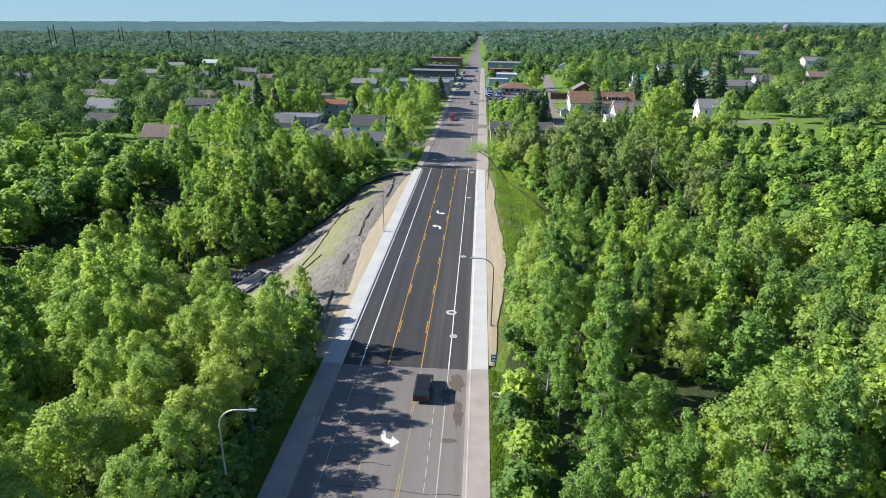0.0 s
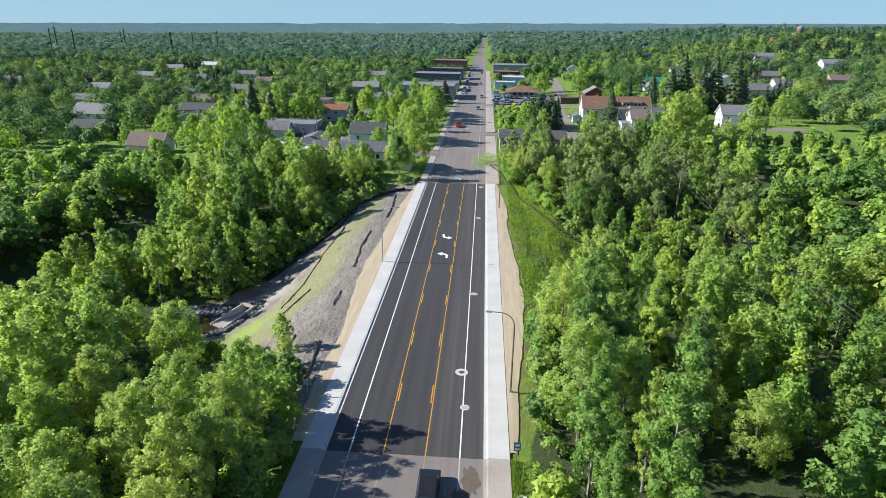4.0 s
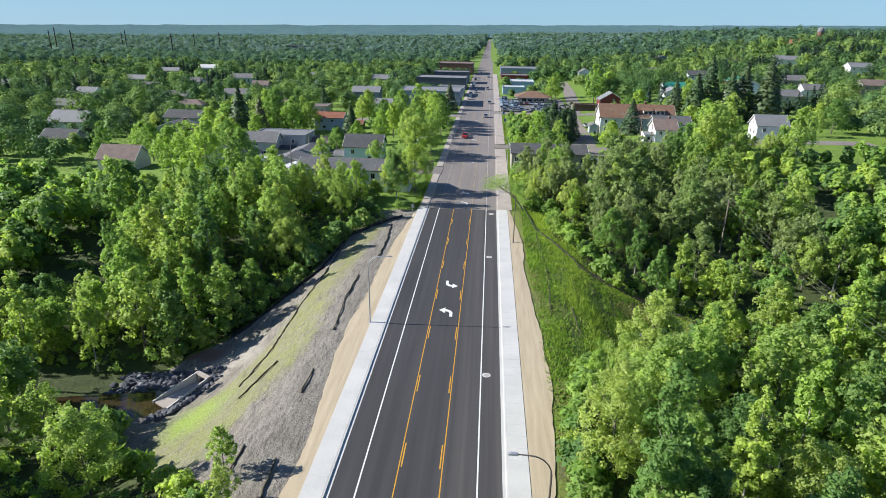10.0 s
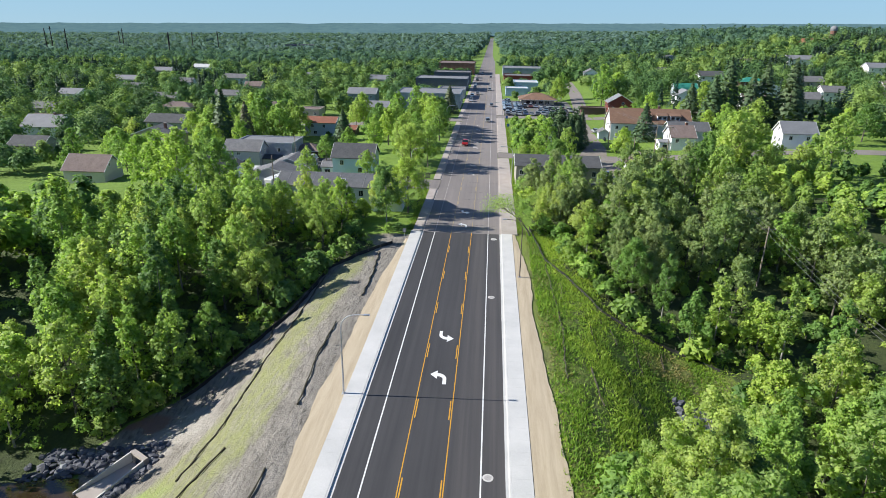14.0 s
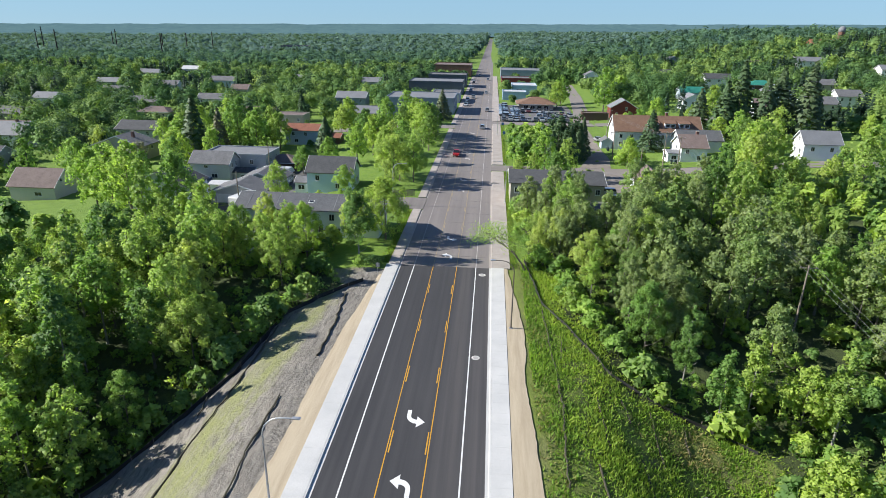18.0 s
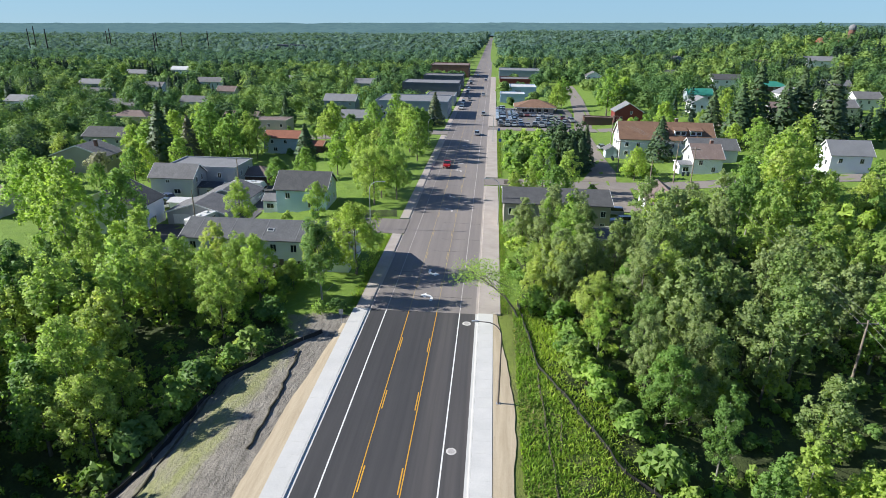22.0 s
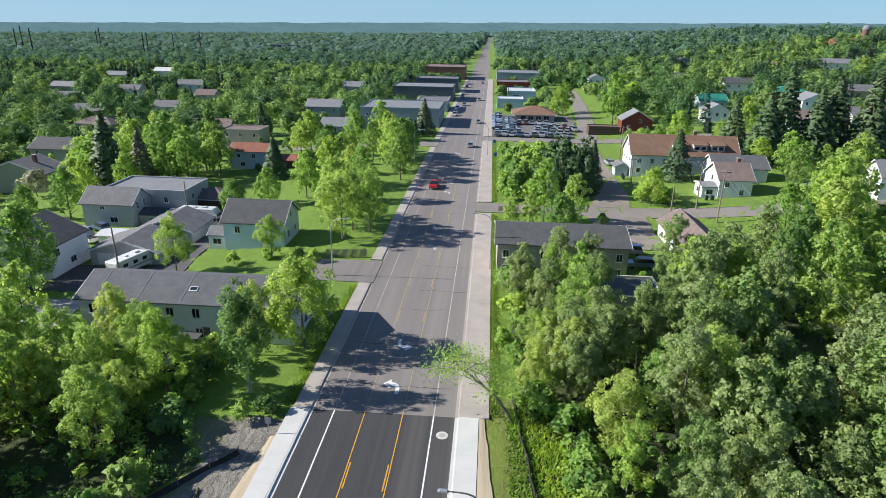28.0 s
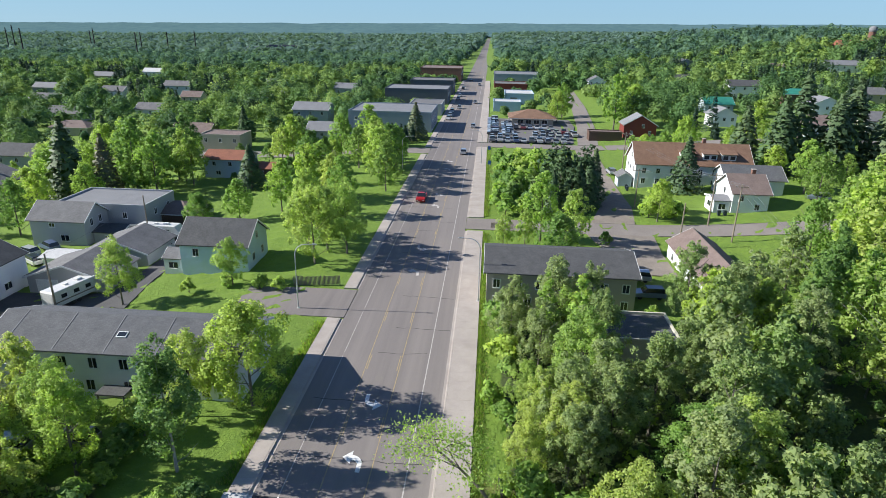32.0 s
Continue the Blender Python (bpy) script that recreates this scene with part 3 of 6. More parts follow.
def leaf_cards(centres, outward, size, rng, loose=0.5):
    """Small pointed leaf sprays, three vertices each, that face outwards."""
    n = len(centres)
    nrm = outward + loose * rng.standard_normal((n, 3))
    nrm[:, 2] += 0.3
    nrm = unit(nrm)
    u = unit(np.cross(nrm, rng.standard_normal((n, 3))))
    v = np.cross(nrm, u)
    s = size * rng.uniform(0.6, 1.4, (n, 1))
    k = rng.uniform(0.55, 0.9, (n, 1))
    pts = np.stack([centres + u * s * 1.05, centres - u * s * 0.6 + v * s * k * 1.2, centres - u * s * 0.6 - v * s * k * 1.2], 1)
    return pts.reshape(-1, 3)


LOBES = {"round": (150, 0.040, 0.088), "tall": (95, 0.055, 0.12), "open": (135, 0.038, 0.082), "shrub": (30, 0.09, 0.2), "clump": (22, 0.11, 0.26), "far": (6, 0.24, 0.42)}


def crown_points(kind, height, width, base, count, rng):
    """Places, outward directions and rounded surface directions of the leaf sprays of one crown."""
    if kind == "spruce":
        t = rng.uniform(0, 1, count) ** 0.75
        tier = np.floor(t * 16) / 16 + 0.035 * rng.random(count)
        z = base + (height - base) * (1 - tier * 1.0)
        r = (width / 2) * tier ** 0.85 * rng.uniform(0.35, 1.08, count) ** 0.7
        nb = 7
        a = (np.floor(rng.random(count) * nb) + np.floor(tier * 16) * 0.37) * 2 * np.pi / nb + rng.normal(0, 0.2, count)
        p = np.stack([r * np.cos(a), r * np.sin(a), z - r * 0.28], 1)
        o = np.stack([np.cos(a) * 0.6, np.sin(a) * 0.6, np.full(count, 0.8)], 1)
        return p, o, unit(o + np.stack([np.cos(a), np.sin(a), 0 * a], 1) * 0.5)
    lobes, r_lo, r_hi = LOBES[kind]
    cz, ch = (base + height) / 2, (height - base) / 2
    d = unit(rng.standard_normal((lobes, 3)))
    d[:, 2] = np.where(d[:, 2] < -0.85, -d[:, 2], d[:, 2])
    f = rng.uniform(0.12, 1.0, (lobes, 1)) ** (0.42 if kind in ("round", "clump", "far") else 0.6)
    # a low swelling here and there keeps the outline uneven
    swell = 0.9 + 0.16 * np.sin(np.arctan2(d[:, 1], d[:, 0]) * 3 + rng.uniform(0, 6)) * np.cos(d[:, 2] * 3)
    taper = 1.0 - 0.3 * np.maximum(0, d[:, 2])
    inset = 1 - (r_lo + r_hi) * 0.6
    cs = np.stack([d[:, 0] * f[:, 0] * width / 2 * taper * swell * inset, d[:, 1] * f[:, 0] * width / 2 * taper * swell * inset, cz + d[:, 2] * f[:, 0] * ch * inset], 1)
    rad = rng.uniform(r_lo, r_hi, lobes) * width
    pick = rng.choice(lobes, count, p=rad ** 2 / np.sum(rad ** 2))
    out = unit(np.stack([cs[:, 0] / width, cs[:, 1] / width, (cs[:, 2] - cz + 0.25 * ch) / (2 * ch)], 1))[pick]
    e = unit(rng.standard_normal((count, 3)) + 0.75 * out + np.array([0, 0, 0.2]))
    p = cs[pick] + e * rad[pick, None] * rng.uniform(0.3, 1.22, (count, 1)) ** 0.8 * np.array([1, 1, 0.9 if kind in ("shrub", "clump", "far") else 1.25])
    if kind == "far":
        return p, e, unit(0.55 * e + 0.3 * out + 0.12 * rng.standard_normal((count, 3)) + np.array([0, 0, 0.45]))
    mixed = 0.25 if kind == "clump" else 0.42
    return p, e, unit(0.75 * e + 0.4 * out + mixed * rng.standard_normal((count, 3)) + np.array([0, 0, 0.1]))


def card_mesh(name, pts, mat, tint=None, rounded=None):
    """Loose triangles in one mesh; rounded: the direction in which each one's leaves turn on the whole."""
    me = bpy.data.meshes.new(name)
    n = len(pts) // 3
    if rounded is not None:
        tri = pts.reshape(-1, 3, 3)
        flip = np.sum(np.cross(tri[:, 1] - tri[:, 0], tri[:, 2] - tri[:, 0]) * rounded, 1) < 0
        tri = np.where(flip[:, None, None], tri[:, [0, 2, 1]], tri)
        pts = tri.reshape(-1, 3)
    me.vertices.add(len(pts))
    me.vertices.foreach_set("co", pts.astype(np.float32).reshape(-1))
    me.loops.add(3 * n)
    me.loops.foreach_set("vertex_index", np.arange(3 * n, dtype=np.int32))
    me.polygons.add(n)
    me.polygons.foreach_set("loop_start", np.arange(0, 3 * n, 3, dtype=np.int32))
    me.materials.append(mat)
    if tint is not None:
        a = me.attributes.new("tint", "FLOAT", "POINT")
        a.data.foreach_set("value", tint.astype(np.float32))
    me.update(calc_edges=True)
    if rounded is not None:
        me.normals_split_custom_set_from_vertices(np.repeat(rounded, 3, 0).astype(np.float32))
    return me


def trunk_mesh(kind, height, base, width, mat, seed, limbs=9):
    rng = random.Random(seed)
    bm = bmesh.new()
    lean = (rng.uniform(-0.4, 0.4), rng.uniform(-0.4, 0.4))
    top = height * (0.97 if kind == "spruce" else 0.82)
    r0 = {"tall": 0.0065, "open": 0.009}.get(kind, 0.011) * height + 0.02
    pts = [(lean[0] * (k / 5) ** 2, lean[1] * (k / 5) ** 2, top * k / 5 - (0.4 if k == 0 else 0)) for k in range(6)]
    tube(bm, pts, [r0 * (1.25 - k * 0.235) if k else r0 * 1.5 for k in range(6)], 7)
    if kind != "spruce":
        for i in range(limbs):
            z = base * 0.75 + (top - base * 0.75) * (0.05 + 0.8 * i / limbs)
            a, l = i * 2.4 + rng.uniform(-0.4, 0.4), width * rng.uniform(0.3, 0.46) * (1.0 - 0.4 * i / 9)
            s = (lean[0] * (z / top) ** 2, lean[1] * (z / top) ** 2, z)
            m = (s[0] + math.cos(a) * l * 0.5, s[1] + math.sin(a) * l * 0.5, z + l * 0.35)
            e = (s[0] + math.cos(a + 0.2) * l, s[1] + math.sin(a + 0.2) * l, z + l * 0.95)
            tube(bm, [s, m, e], [r0 * 0.45 * (1 - 0.06 * i), r0 * 0.25, r0 * 0.08], 5)
    return mesh_of("trunk", bm, mat)


KINDS = {}


def plant_kind(key, kind, height, width, base, count, size, leaf, bark, label, category, variants=3):
    """Each kind in a dense build for trees near the way and a lighter one for those farther off."""
    KINDS[key] = (label, category, {"dense": [], "light": []})
    for v in range(variants):
        for style, share, grow in (("dense", 1.0, 1.0), ("light", 0.28, 1.8)):
            rng = np.random.default_rng(sum(ord(c) for c in key) * 10 + v)
            h, w = height * (0.92 + 0.08 * v), width * (1.06 - 0.06 * v)
            p, o, face = crown_points(kind, h, w, base, int(count * share), rng)
            KINDS[key][2][style].append((trunk_mesh(kind, h, base, w, bark, v + 7, 9 if style == "dense" else 4), card_mesh("crown", leaf_cards(p, o, size * grow, rng), leaf, None, face), h))


plant_kind("maple", "round", 12.5, 9.8, 0.6, 15000, 0.120, M_LEAF, M_BARK, "broad leafy green deciduous tree with dense round crown", "tree", 4)
plant_kind("aspen", "tall", 13.5, 5.2, 0.5, 10500, 0.1, M_LEAF, M_BIRCH, "slender aspen with pale bark and fluttering green leaves", "tree", 5)
plant_kind("ash", "open", 12.0, 8.2, 0.7, 13500, 0.104, M_YELLOWGREEN, M_BARK, "yellow-green deciduous tree with open airy crown", "tree", 3)
plant_kind("willow", "open", 12.0, 7.0, 0.5, 13000, 0.096, M_SILVER, M_BARK, "silvery grey-green willow-like tree", "tree", 3)
plant_kind("spruce", "spruce", 14.0, 9.2, 0.3, 5600, 0.25, M_NEEDLE, M_BARK, "tall dark spruce with tiered drooping branches", "conifer", 3)
plant_kind("pine", "tall", 10.5, 7.2, 0.2, 3000, 0.2, M_NEEDLE, M_BARK, "broad dark green bushy conifer", "conifer", 3)
plant_kind("shrub", "shrub", 2.6, 3.2, 0.1, 900, 0.17, M_LEAF, M_BARK, "low leafy green shrub", "shrub", 3)
plant_kind("blossom", "open", 7.0, 7.0, 1.4, 2600, 0.18, M_BLOSSOM, M_BARK, "pale blossoming tree in a garden", "tree", 1)
NAMES = {"maple": "deciduous_tree", "aspen": "aspen_tree", "ash": "ash_tree", "willow": "willow_tree", "spruce": "spruce_tree", "pine": "bushy_conifer", "shrub": "shrub", "blossom": "blossoming_tree"}
COUNTS = {}


def plant(key, x, y, scale=1.0, style="light"):
    label, category, builds = KINDS[key]
    k = COUNTS[key] = COUNTS.get(key, -1) + 1
    trunk, crown, h = builds[style][k % len(builds[style])]
    e = thing(NAMES[key], label, category, x, y, ground_z(x, y) - 0.05, (k * 137.5) % 360)
    e.scale = (scale, scale, scale * (0.94 + 0.12 * ((k * 7) % 10) / 10))
    part("trunk", trunk, None, e)
    part("crown", crown, None, e)
    return e


# boxes kept free of random trees: x0, x1, y0, y1
CLEAR = [(-11, 11.5, -100, 3000), (49, 56, 138, 158), (-32, -15, 86, 98), (-46, -30, 99, 112), (25, 30, 61, 64), (40, 50, 63, 66)]


def free(x, y, pad=2.0):
    return all(not (a - pad < x < b + pad and c - pad < y < d + pad) for a, b, c, d in CLEAR)


# houses that stand open to the south: x0, x1, y, height of the wall that shows
OPEN_TO = []


def height_over(x, y, pad=3.0):
    """The height to which a tree may grow and leave the houses behind it in view from over the road."""
    best = 99.0
    for x0, x1, yh, z in OPEN_TO:
        if y < yh - 1:
            k = (y - 95) / (yh - 95)
            if 8.5 + (x0 - 8.5) * k - pad < x < 8.5 + (x1 - 8.5) * k + pad:
                best = min(best, 37.6 + (z - 37.6) * k - ground_z(x, y))
    return best


# ---- buildings ----
def window(parent, x, y, z, w, h, face, mat=None):
    """A window with frame, sill and dark pane on the wall that faces -y, +x, -x or +y."""
    turn = {"s": 0, "e": 90, "n": 180, "w": 270}[face]
    bm = bmesh.new()
    t = 0.09
    for a, b, c, d in ((-w / 2 - t, w / 2 + t, h / 2, h / 2 + t), (-w / 2 - t, w / 2 + t, -h / 2 - t, -h / 2), (-w / 2 - t, -w / 2, -h / 2, h / 2), (w / 2, w / 2 + t, -h / 2, h / 2), (-0.025, 0.025, -h / 2, h / 2)):
        box(bm, a, b, -0.06, 0.03, c, d)
    f = part("window", bm, mat or M_TRIM, parent, m=pose(x, y, z, 0, 0, turn))
    part("pane", boxed(-w / 2, w / 2, -0.02, 0.02, -h / 2, h / 2), M_GLASS, f, "dark glass pane")
    part("sill", boxed(-w / 2 - 0.12, w / 2 + 0.12, -0.12, 0.0, -h / 2 - 0.14, -h / 2 - 0.09), mat or M_TRIM, f)


def building(name, label, x0, x1, y0, y1, eave, ridge, wall, roof, axis="x", wins=(), category="house", over=0.45, base=None, doors=(), chimney=None, hip=False, clear=8, shows=0.6):
    """Walls, a pitched or flat roof, windows and doors. Heights are absolute."""
    cx, cy = (x0 + x1) / 2, (y0 + y1) / 2
    zs = [ground_z(x, y) for x in (x0, x1) for y in (y0, y1)]
    zg = min(zs) - 0.3 if base is None else base
    CLEAR.append((x0, x1, y0 - clear, y1 + 2))
    if shows < 1.5:
        OPEN_TO.append((x0, x1, y0, zg + shows * (eave - zg)))
    e = thing(name, label, category, cx, cy, zg)
    w, d, he, hr = x1 - x0, y1 - y0, eave - zg, ridge - zg
    bm = bmesh.new()
    if hr <= he + 0.01:
        box(bm, -w / 2, w / 2, -d / 2, d / 2, 0, he)
    elif hip:
        box(bm, -w / 2, w / 2, -d / 2, d / 2, 0, he)
    elif axis == "x":
        prism(bm, [(-d / 2, 0), (d / 2, 0), (d / 2, he), (0, hr - 0.08), (-d / 2, he)], -w / 2, w / 2, "x")
    else:
        prism(bm, [(-w / 2, 0), (w / 2, 0), (w / 2, he), (0, hr - 0.08), (-w / 2, he)], -d / 2, d / 2)
    part("wall", bm, SIDING[wall], e)
    bm = bmesh.new()
    o = over
    if hr <= he + 0.01:
        t = 0.35
        box(bm, -w / 2 - 0.05, w / 2 + 0.05, -d / 2 - 0.05, d / 2 + 0.05, he, he + 0.12)
        part("roof", bm, ROOFING[roof], e)
        bm = bmesh.new()
        for a in ((-w / 2 - 0.1, w / 2 + 0.1, -d / 2 - 0.1, -d / 2 + 0.15), (-w / 2 - 0.1, w / 2 + 0.1, d / 2 - 0.15, d / 2 + 0.1), (-w / 2 - 0.1, -w / 2 + 0.15, -d / 2 + 0.15, d / 2 - 0.15), (w / 2 - 0.15, w / 2 + 0.1, -d / 2 + 0.15, d / 2 - 0.15)):
            box(bm, *a, he + 0.0, he + 0.45)
        part("parapet", bm, SIDING[wall], e)
    elif hip:
        s = min(w, d) / 2
        vs = [bm.verts.new(p) for p in ((-w / 2 - o, -d / 2 - o, he - 0.1), (w / 2 + o, -d / 2 - o, he - 0.1), (w / 2 + o, d / 2 + o, he - 0.1), (-w / 2 - o, d / 2 + o, he - 0.1))]
        r = [bm.verts.new(p) for p in (((-w / 2 + s, 0, hr), (w / 2 - s, 0, hr)) if w >= d else ((0, -d / 2 + s, hr), (0, d / 2 - s, hr)))]
        if w >= d:
            fs = ((vs[0], vs[1], r[1], r[0]), (vs[1], vs[2], r[1]), (vs[2], vs[3], r[0], r[1]), (vs[3], vs[0], r[0]))
        else:
            fs = ((vs[0], vs[1], r[0]), (vs[1], vs[2], r[1], r[0]), (vs[2], vs[3], r[1]), (vs[3], vs[0], r[0], r[1]))
        for f in fs:
            bm.faces.new(f)
        bm.faces.new(vs[::-1])
        part("roof", bm, ROOFING[roof], e)
        part("fascia", boxed(-w / 2 - o, w / 2 + o, -d / 2 - o, d / 2 + o, he - 0.28, he - 0.104), M_TRIM, e)
    else:
        half, length = (d / 2, w / 2) if axis == "x" else (w / 2, d / 2)
        slope = (hr - he) / half
        lo = he - o * slope
        th = 0.16
        for s, nm in ((-1, "roof"), (1, "roof")):
            bm = bmesh.new()
            pts = [(s * (half + o), lo), (0, hr), (0, hr + th), (s * (half + o), lo + th)]
            prism(bm, pts, -length - o, length + o, "x" if axis == "x" else "y")
            part(nm, bm, ROOFING[roof], e)
        for s in (-1, 1):
            bm = bmesh.new()
            for q in (-1, 1):
                prism(bm, [(q * (half + o + 0.02), lo - 0.12), (0, hr - 0.12), (0, hr + th + 0.01), (q * (half + o + 0.02), lo + th + 0.01)], s * (length + o + 0.002), s * (length + o + 0.06), "x" if axis == "x" else "y")
            part("bargeboard", bm, M_TRIM, e)
    for face, a, z, ww, hh in wins:
        px, py = {"s": (a, -d / 2 - 0.005), "n": (-a, d / 2 + 0.005), "e": (w / 2 + 0.005, a), "w": (-w / 2 - 0.005, -a)}[face]
        window(e, px, py, z - zg, ww, hh, face)
    for face, a, ww, hh, mat in doors:
        px, py = {"s": (a, -d / 2 - 0.005), "n": (-a, d / 2 + 0.005), "e": (w / 2 + 0.005, a), "w": (-w / 2 - 0.005, -a)}[face]
        turn = {"s": 0, "e": 90, "n": 180, "w": 270}[face]
        zf = ground_z(cx + px, cy + py) - zg + 0.1
        dr = part("door", boxed(-ww / 2, ww / 2, -0.05, 0.03, 0, hh, 0.015), mat, e, m=pose(px, py, zf, 0, 0, turn))
        if ww > 2:
            for i in range(4):
                part("panel", boxed(-ww / 2 + 0.08, ww / 2 - 0.08, -0.075, -0.04, hh * i / 4 + 0.03, hh * (i + 1) / 4 - 0.03), mat, dr)
    if chimney:
        px, py = chimney
        c = part("chimney", boxed(px - 0.4, px + 0.4, py - 0.4, py + 0.4, he, hr + 0.9), SIDING["brick"], e, "brick chimney")
        part("cap", boxed(px - 0.48, px + 0.48, py - 0.48, py + 0.48, hr + 0.9, hr + 1.0), M_CONC_OLD, c)
    return e


def row(face, a0, a1, n, z, w=0.9, h=1.2):
    return [(face, a0 + (a1 - a0) * i / max(1, n - 1), z, w, h) for i in range(n)]


apt = building("apartment_house", "long white two-storey apartment house with grey roll roofing", -41, -13.6, 181.0, 190.4, 5.1, 6.9, "white", "slate",
               wins=row("s", -12, 11.5, 8, 3.7) + row("s", -11, 10, 6, 1.0) + [("e", -2, 3.8, 0.9, 1.2), ("e", 2, 3.8, 0.9, 1.2), ("e", 0.5, 1.2, 0.9, 1.2)], doors=[("s", 2.5, 1.0, 2.1, M_BRONZE), ("s", -7, 1.0, 2.1, M_BRONZE)])
building("turquoise_house", "pale turquoise house with dark shingle roof", -38, -26.8, 217.0, 226.0, 3.9, 6.9, "turquoise", "charcoal", wins=[("s", -3, 2.4, 0.9, 1.2), ("s", 2, 0.5, 1.0, 1.2), ("e", 0, 4.4, 0.8, 1.1), ("e", -2, 1.2, 0.9, 1.2), ("e", 2, 1.2, 0.9, 1.2)])
building("porch_annex", "small white porch annex beside the turquoise house", -41.3, -38.1, 217.5, 222.0, 0.9, 2.0, "white", "grey", axis="x", wins=[("s", 0, -0.2, 1.5, 1.0)], category="annex", over=0.2)
building("grey_house", "grey two-storey house with grey shingle roof and white windows", -75, -64.2, 231.5, 239, 1.9, 4.5, "grey", "grey", wins=[("s", -1.0, 0.9, 1.0, 0.7), ("s", 1.2, -1.6, 1.6, 1.1), ("e", -1.5, 1.1, 0.8, 1.3), ("e", 1.2, 1.1, 0.8, 1.3)])
building("grey_house_wing", "grey flat-roofed wing behind the grey house", -75, -56.5, 239.2, 251, 2.7, 2.7, "grey", "palegrey", wins=[("s", 5, 0.9, 0.8, 1.2), ("e", -2, 0.9, 0.9, 1.2), ("e", 3, 0.9, 0.9, 1.2)], category="house wing")
building("entry_annex", "grey entry annex with dark lean-to roof", -64.0, -58.5, 233.5, 238.8, -0.9, -0.1, "grey", "charcoal", wins=[("s", 0, -2.0, 0.9, 0.9)], category="annex", over=0.3)
building("garage", "grey double garage with shingled gable roof and white door", -60, -47.2, 210.6, 219.5, -0.3, 1.7, "grey", "grey", axis="y", doors=[("s", -3.2, 3.6, 2.1, M_TRIM), ("s", 3.0, 3.6, 2.1, M_TRIM)], category="garage", over=0.4, clear=14)
building("garage", "second grey gabled garage behind the first", -57.5, -46.5, 221.5, 231, 0.0, 2.0, "grey", "grey", axis="y", category="garage", clear=2)
building("shed", "white lean-to shed with pale roof beside the garages", -64.5, -60.2, 220, 224, -1.0, -0.6, "white", "white", category="shed", clear=2)
building("garage", "brown garage with dark brown hipped roof", -58.8, -49.8, 245, 252.5, -0.2, 1.6, "brown", "mauve", hip=True, category="garage", clear=3)
building("white_house", "white house with dark slate-blue shingle roof", -76, -62.0, 203.5, 213.5, 2.4, 5.6, "white", "charcoal", axis="y", wins=[("e", -3, 1.0, 1.0, 1.2), ("e", 0.5, -1.4, 1.4, 1.0), ("s", 3, 1, 0.9, 1.2)])
building("grey_roof_house", "pale house with grey roof behind a blossoming tree", -124, -107, 263, 273, -0.5, 2.6, "beige", "grey", axis="y", wins=[("e", -2, -1.6, 0.9, 1.3), ("e", 1, -1.6, 0.9, 1.3)], chimney=(3, 0))
building("red_roof_house", "pale blue-white house with red-brown roof", -67, -55.2, 288, 297, 2.2, 3.9, "paleblue", "redbrown", wins=[("s", -3, 0.9, 0.9, 1.1), ("s", 1.5, 0.9, 0.9, 1.1), ("s", -2, -1.6, 1.2, 1.1)])
building("annex", "low annex with rust-red roof", -55, -47.5, 289, 296, -0.3, 0.8, "brown", "redbrown", category="annex", wins=[("s", 0, -1.4, 1, 0.9)])
building("beige_house", "beige flat-roofed two-storey house", -86, -72, 326, 336, 1.8, 1.8, "beige", "mauve", wins=row("s", -5, 5, 3, 0.2))
building("cream_house", "cream house with brown gable roof on a green lawn", -114.5, -102.5, 214, 223, -1.6, 2.0, "offwhite", "mauve", wins=[("s", 1.5, -3.6, 1.8, 0.9), ("e", -1.5, -0.4, 0.7, 0.9)])
building("white_house", "white two-storey house with pale roof", -178, -162.5, 280, 292, -1.2, 2.6, "white", "palegrey", axis="x", wins=row("e", -3, 3, 3, -1.8) + row("s", -4, 4, 3, -2.0), chimney=(3, 0))
building("row_building", "long tan two-storey building with dark grey roof", 11.8, 32.6, 207.4, 219, 5.3, 7.0, "tan", "charcoal", wins=row("s", -9, 9, 7, 3.6) + row("s", -9, 9, 5, 1.0) + [("w", 0, 3.6, 0.9, 1.1)])
building("annex", "low pale annex with flat grey roof", 26.5, 35, 194, 201.5, 2.6, 2.6, "offwhite", "slate", category="annex", wins=row("s", -3, 3, 2, 1.2))
building("brown_roof_building", "white building with faded brown gable roof", 43.6, 51.2, 211, 231.5, 2.9, 5.2, "white", "mauve", axis="y", wins=row("w", -7, 7, 4, 1.0), clear=3)
big = building("apartment_house", "large white three-storey apartment house with brown roof and dormers", 48.4, 76.6, 281, 292, 6.4, 10.8, "white", "brown", wins=row("s", -12, 12, 8, 4.6) + row("s", -12, 12, 8, 2.0) + row("w", -3, 3, 3, 4.5) + row("w", -3, 3, 3, 1.8) + [("w", 0, 7.6, 0.9, 1.3)], chimney=(4, 2))


def dormer(parent, x, y, z0, w, label):
    bm = boxed(-w / 2, w / 2, 0, 3.2, -0.6, 1.35)
    d = part("dormer", bm, SIDING["white"], parent, label, m=pose(x, y, z0))
    bm = bmesh.new()
    prism(bm, [(-0.45, 1.3), (3.6, 2.1), (3.6, 2.25), (-0.45, 1.45)], -w / 2 - 0.3, w / 2 + 0.3, "x")
    part("roof", bm, ROOFING["brown"], d)
    for s in (-1, 1):
        part("pane", boxed(s * w / 4 - w * 0.17, s * w / 4 + w * 0.17, -0.03, 0.02, 0.1, 1.0), M_GLASS, d, "dark glass pane")


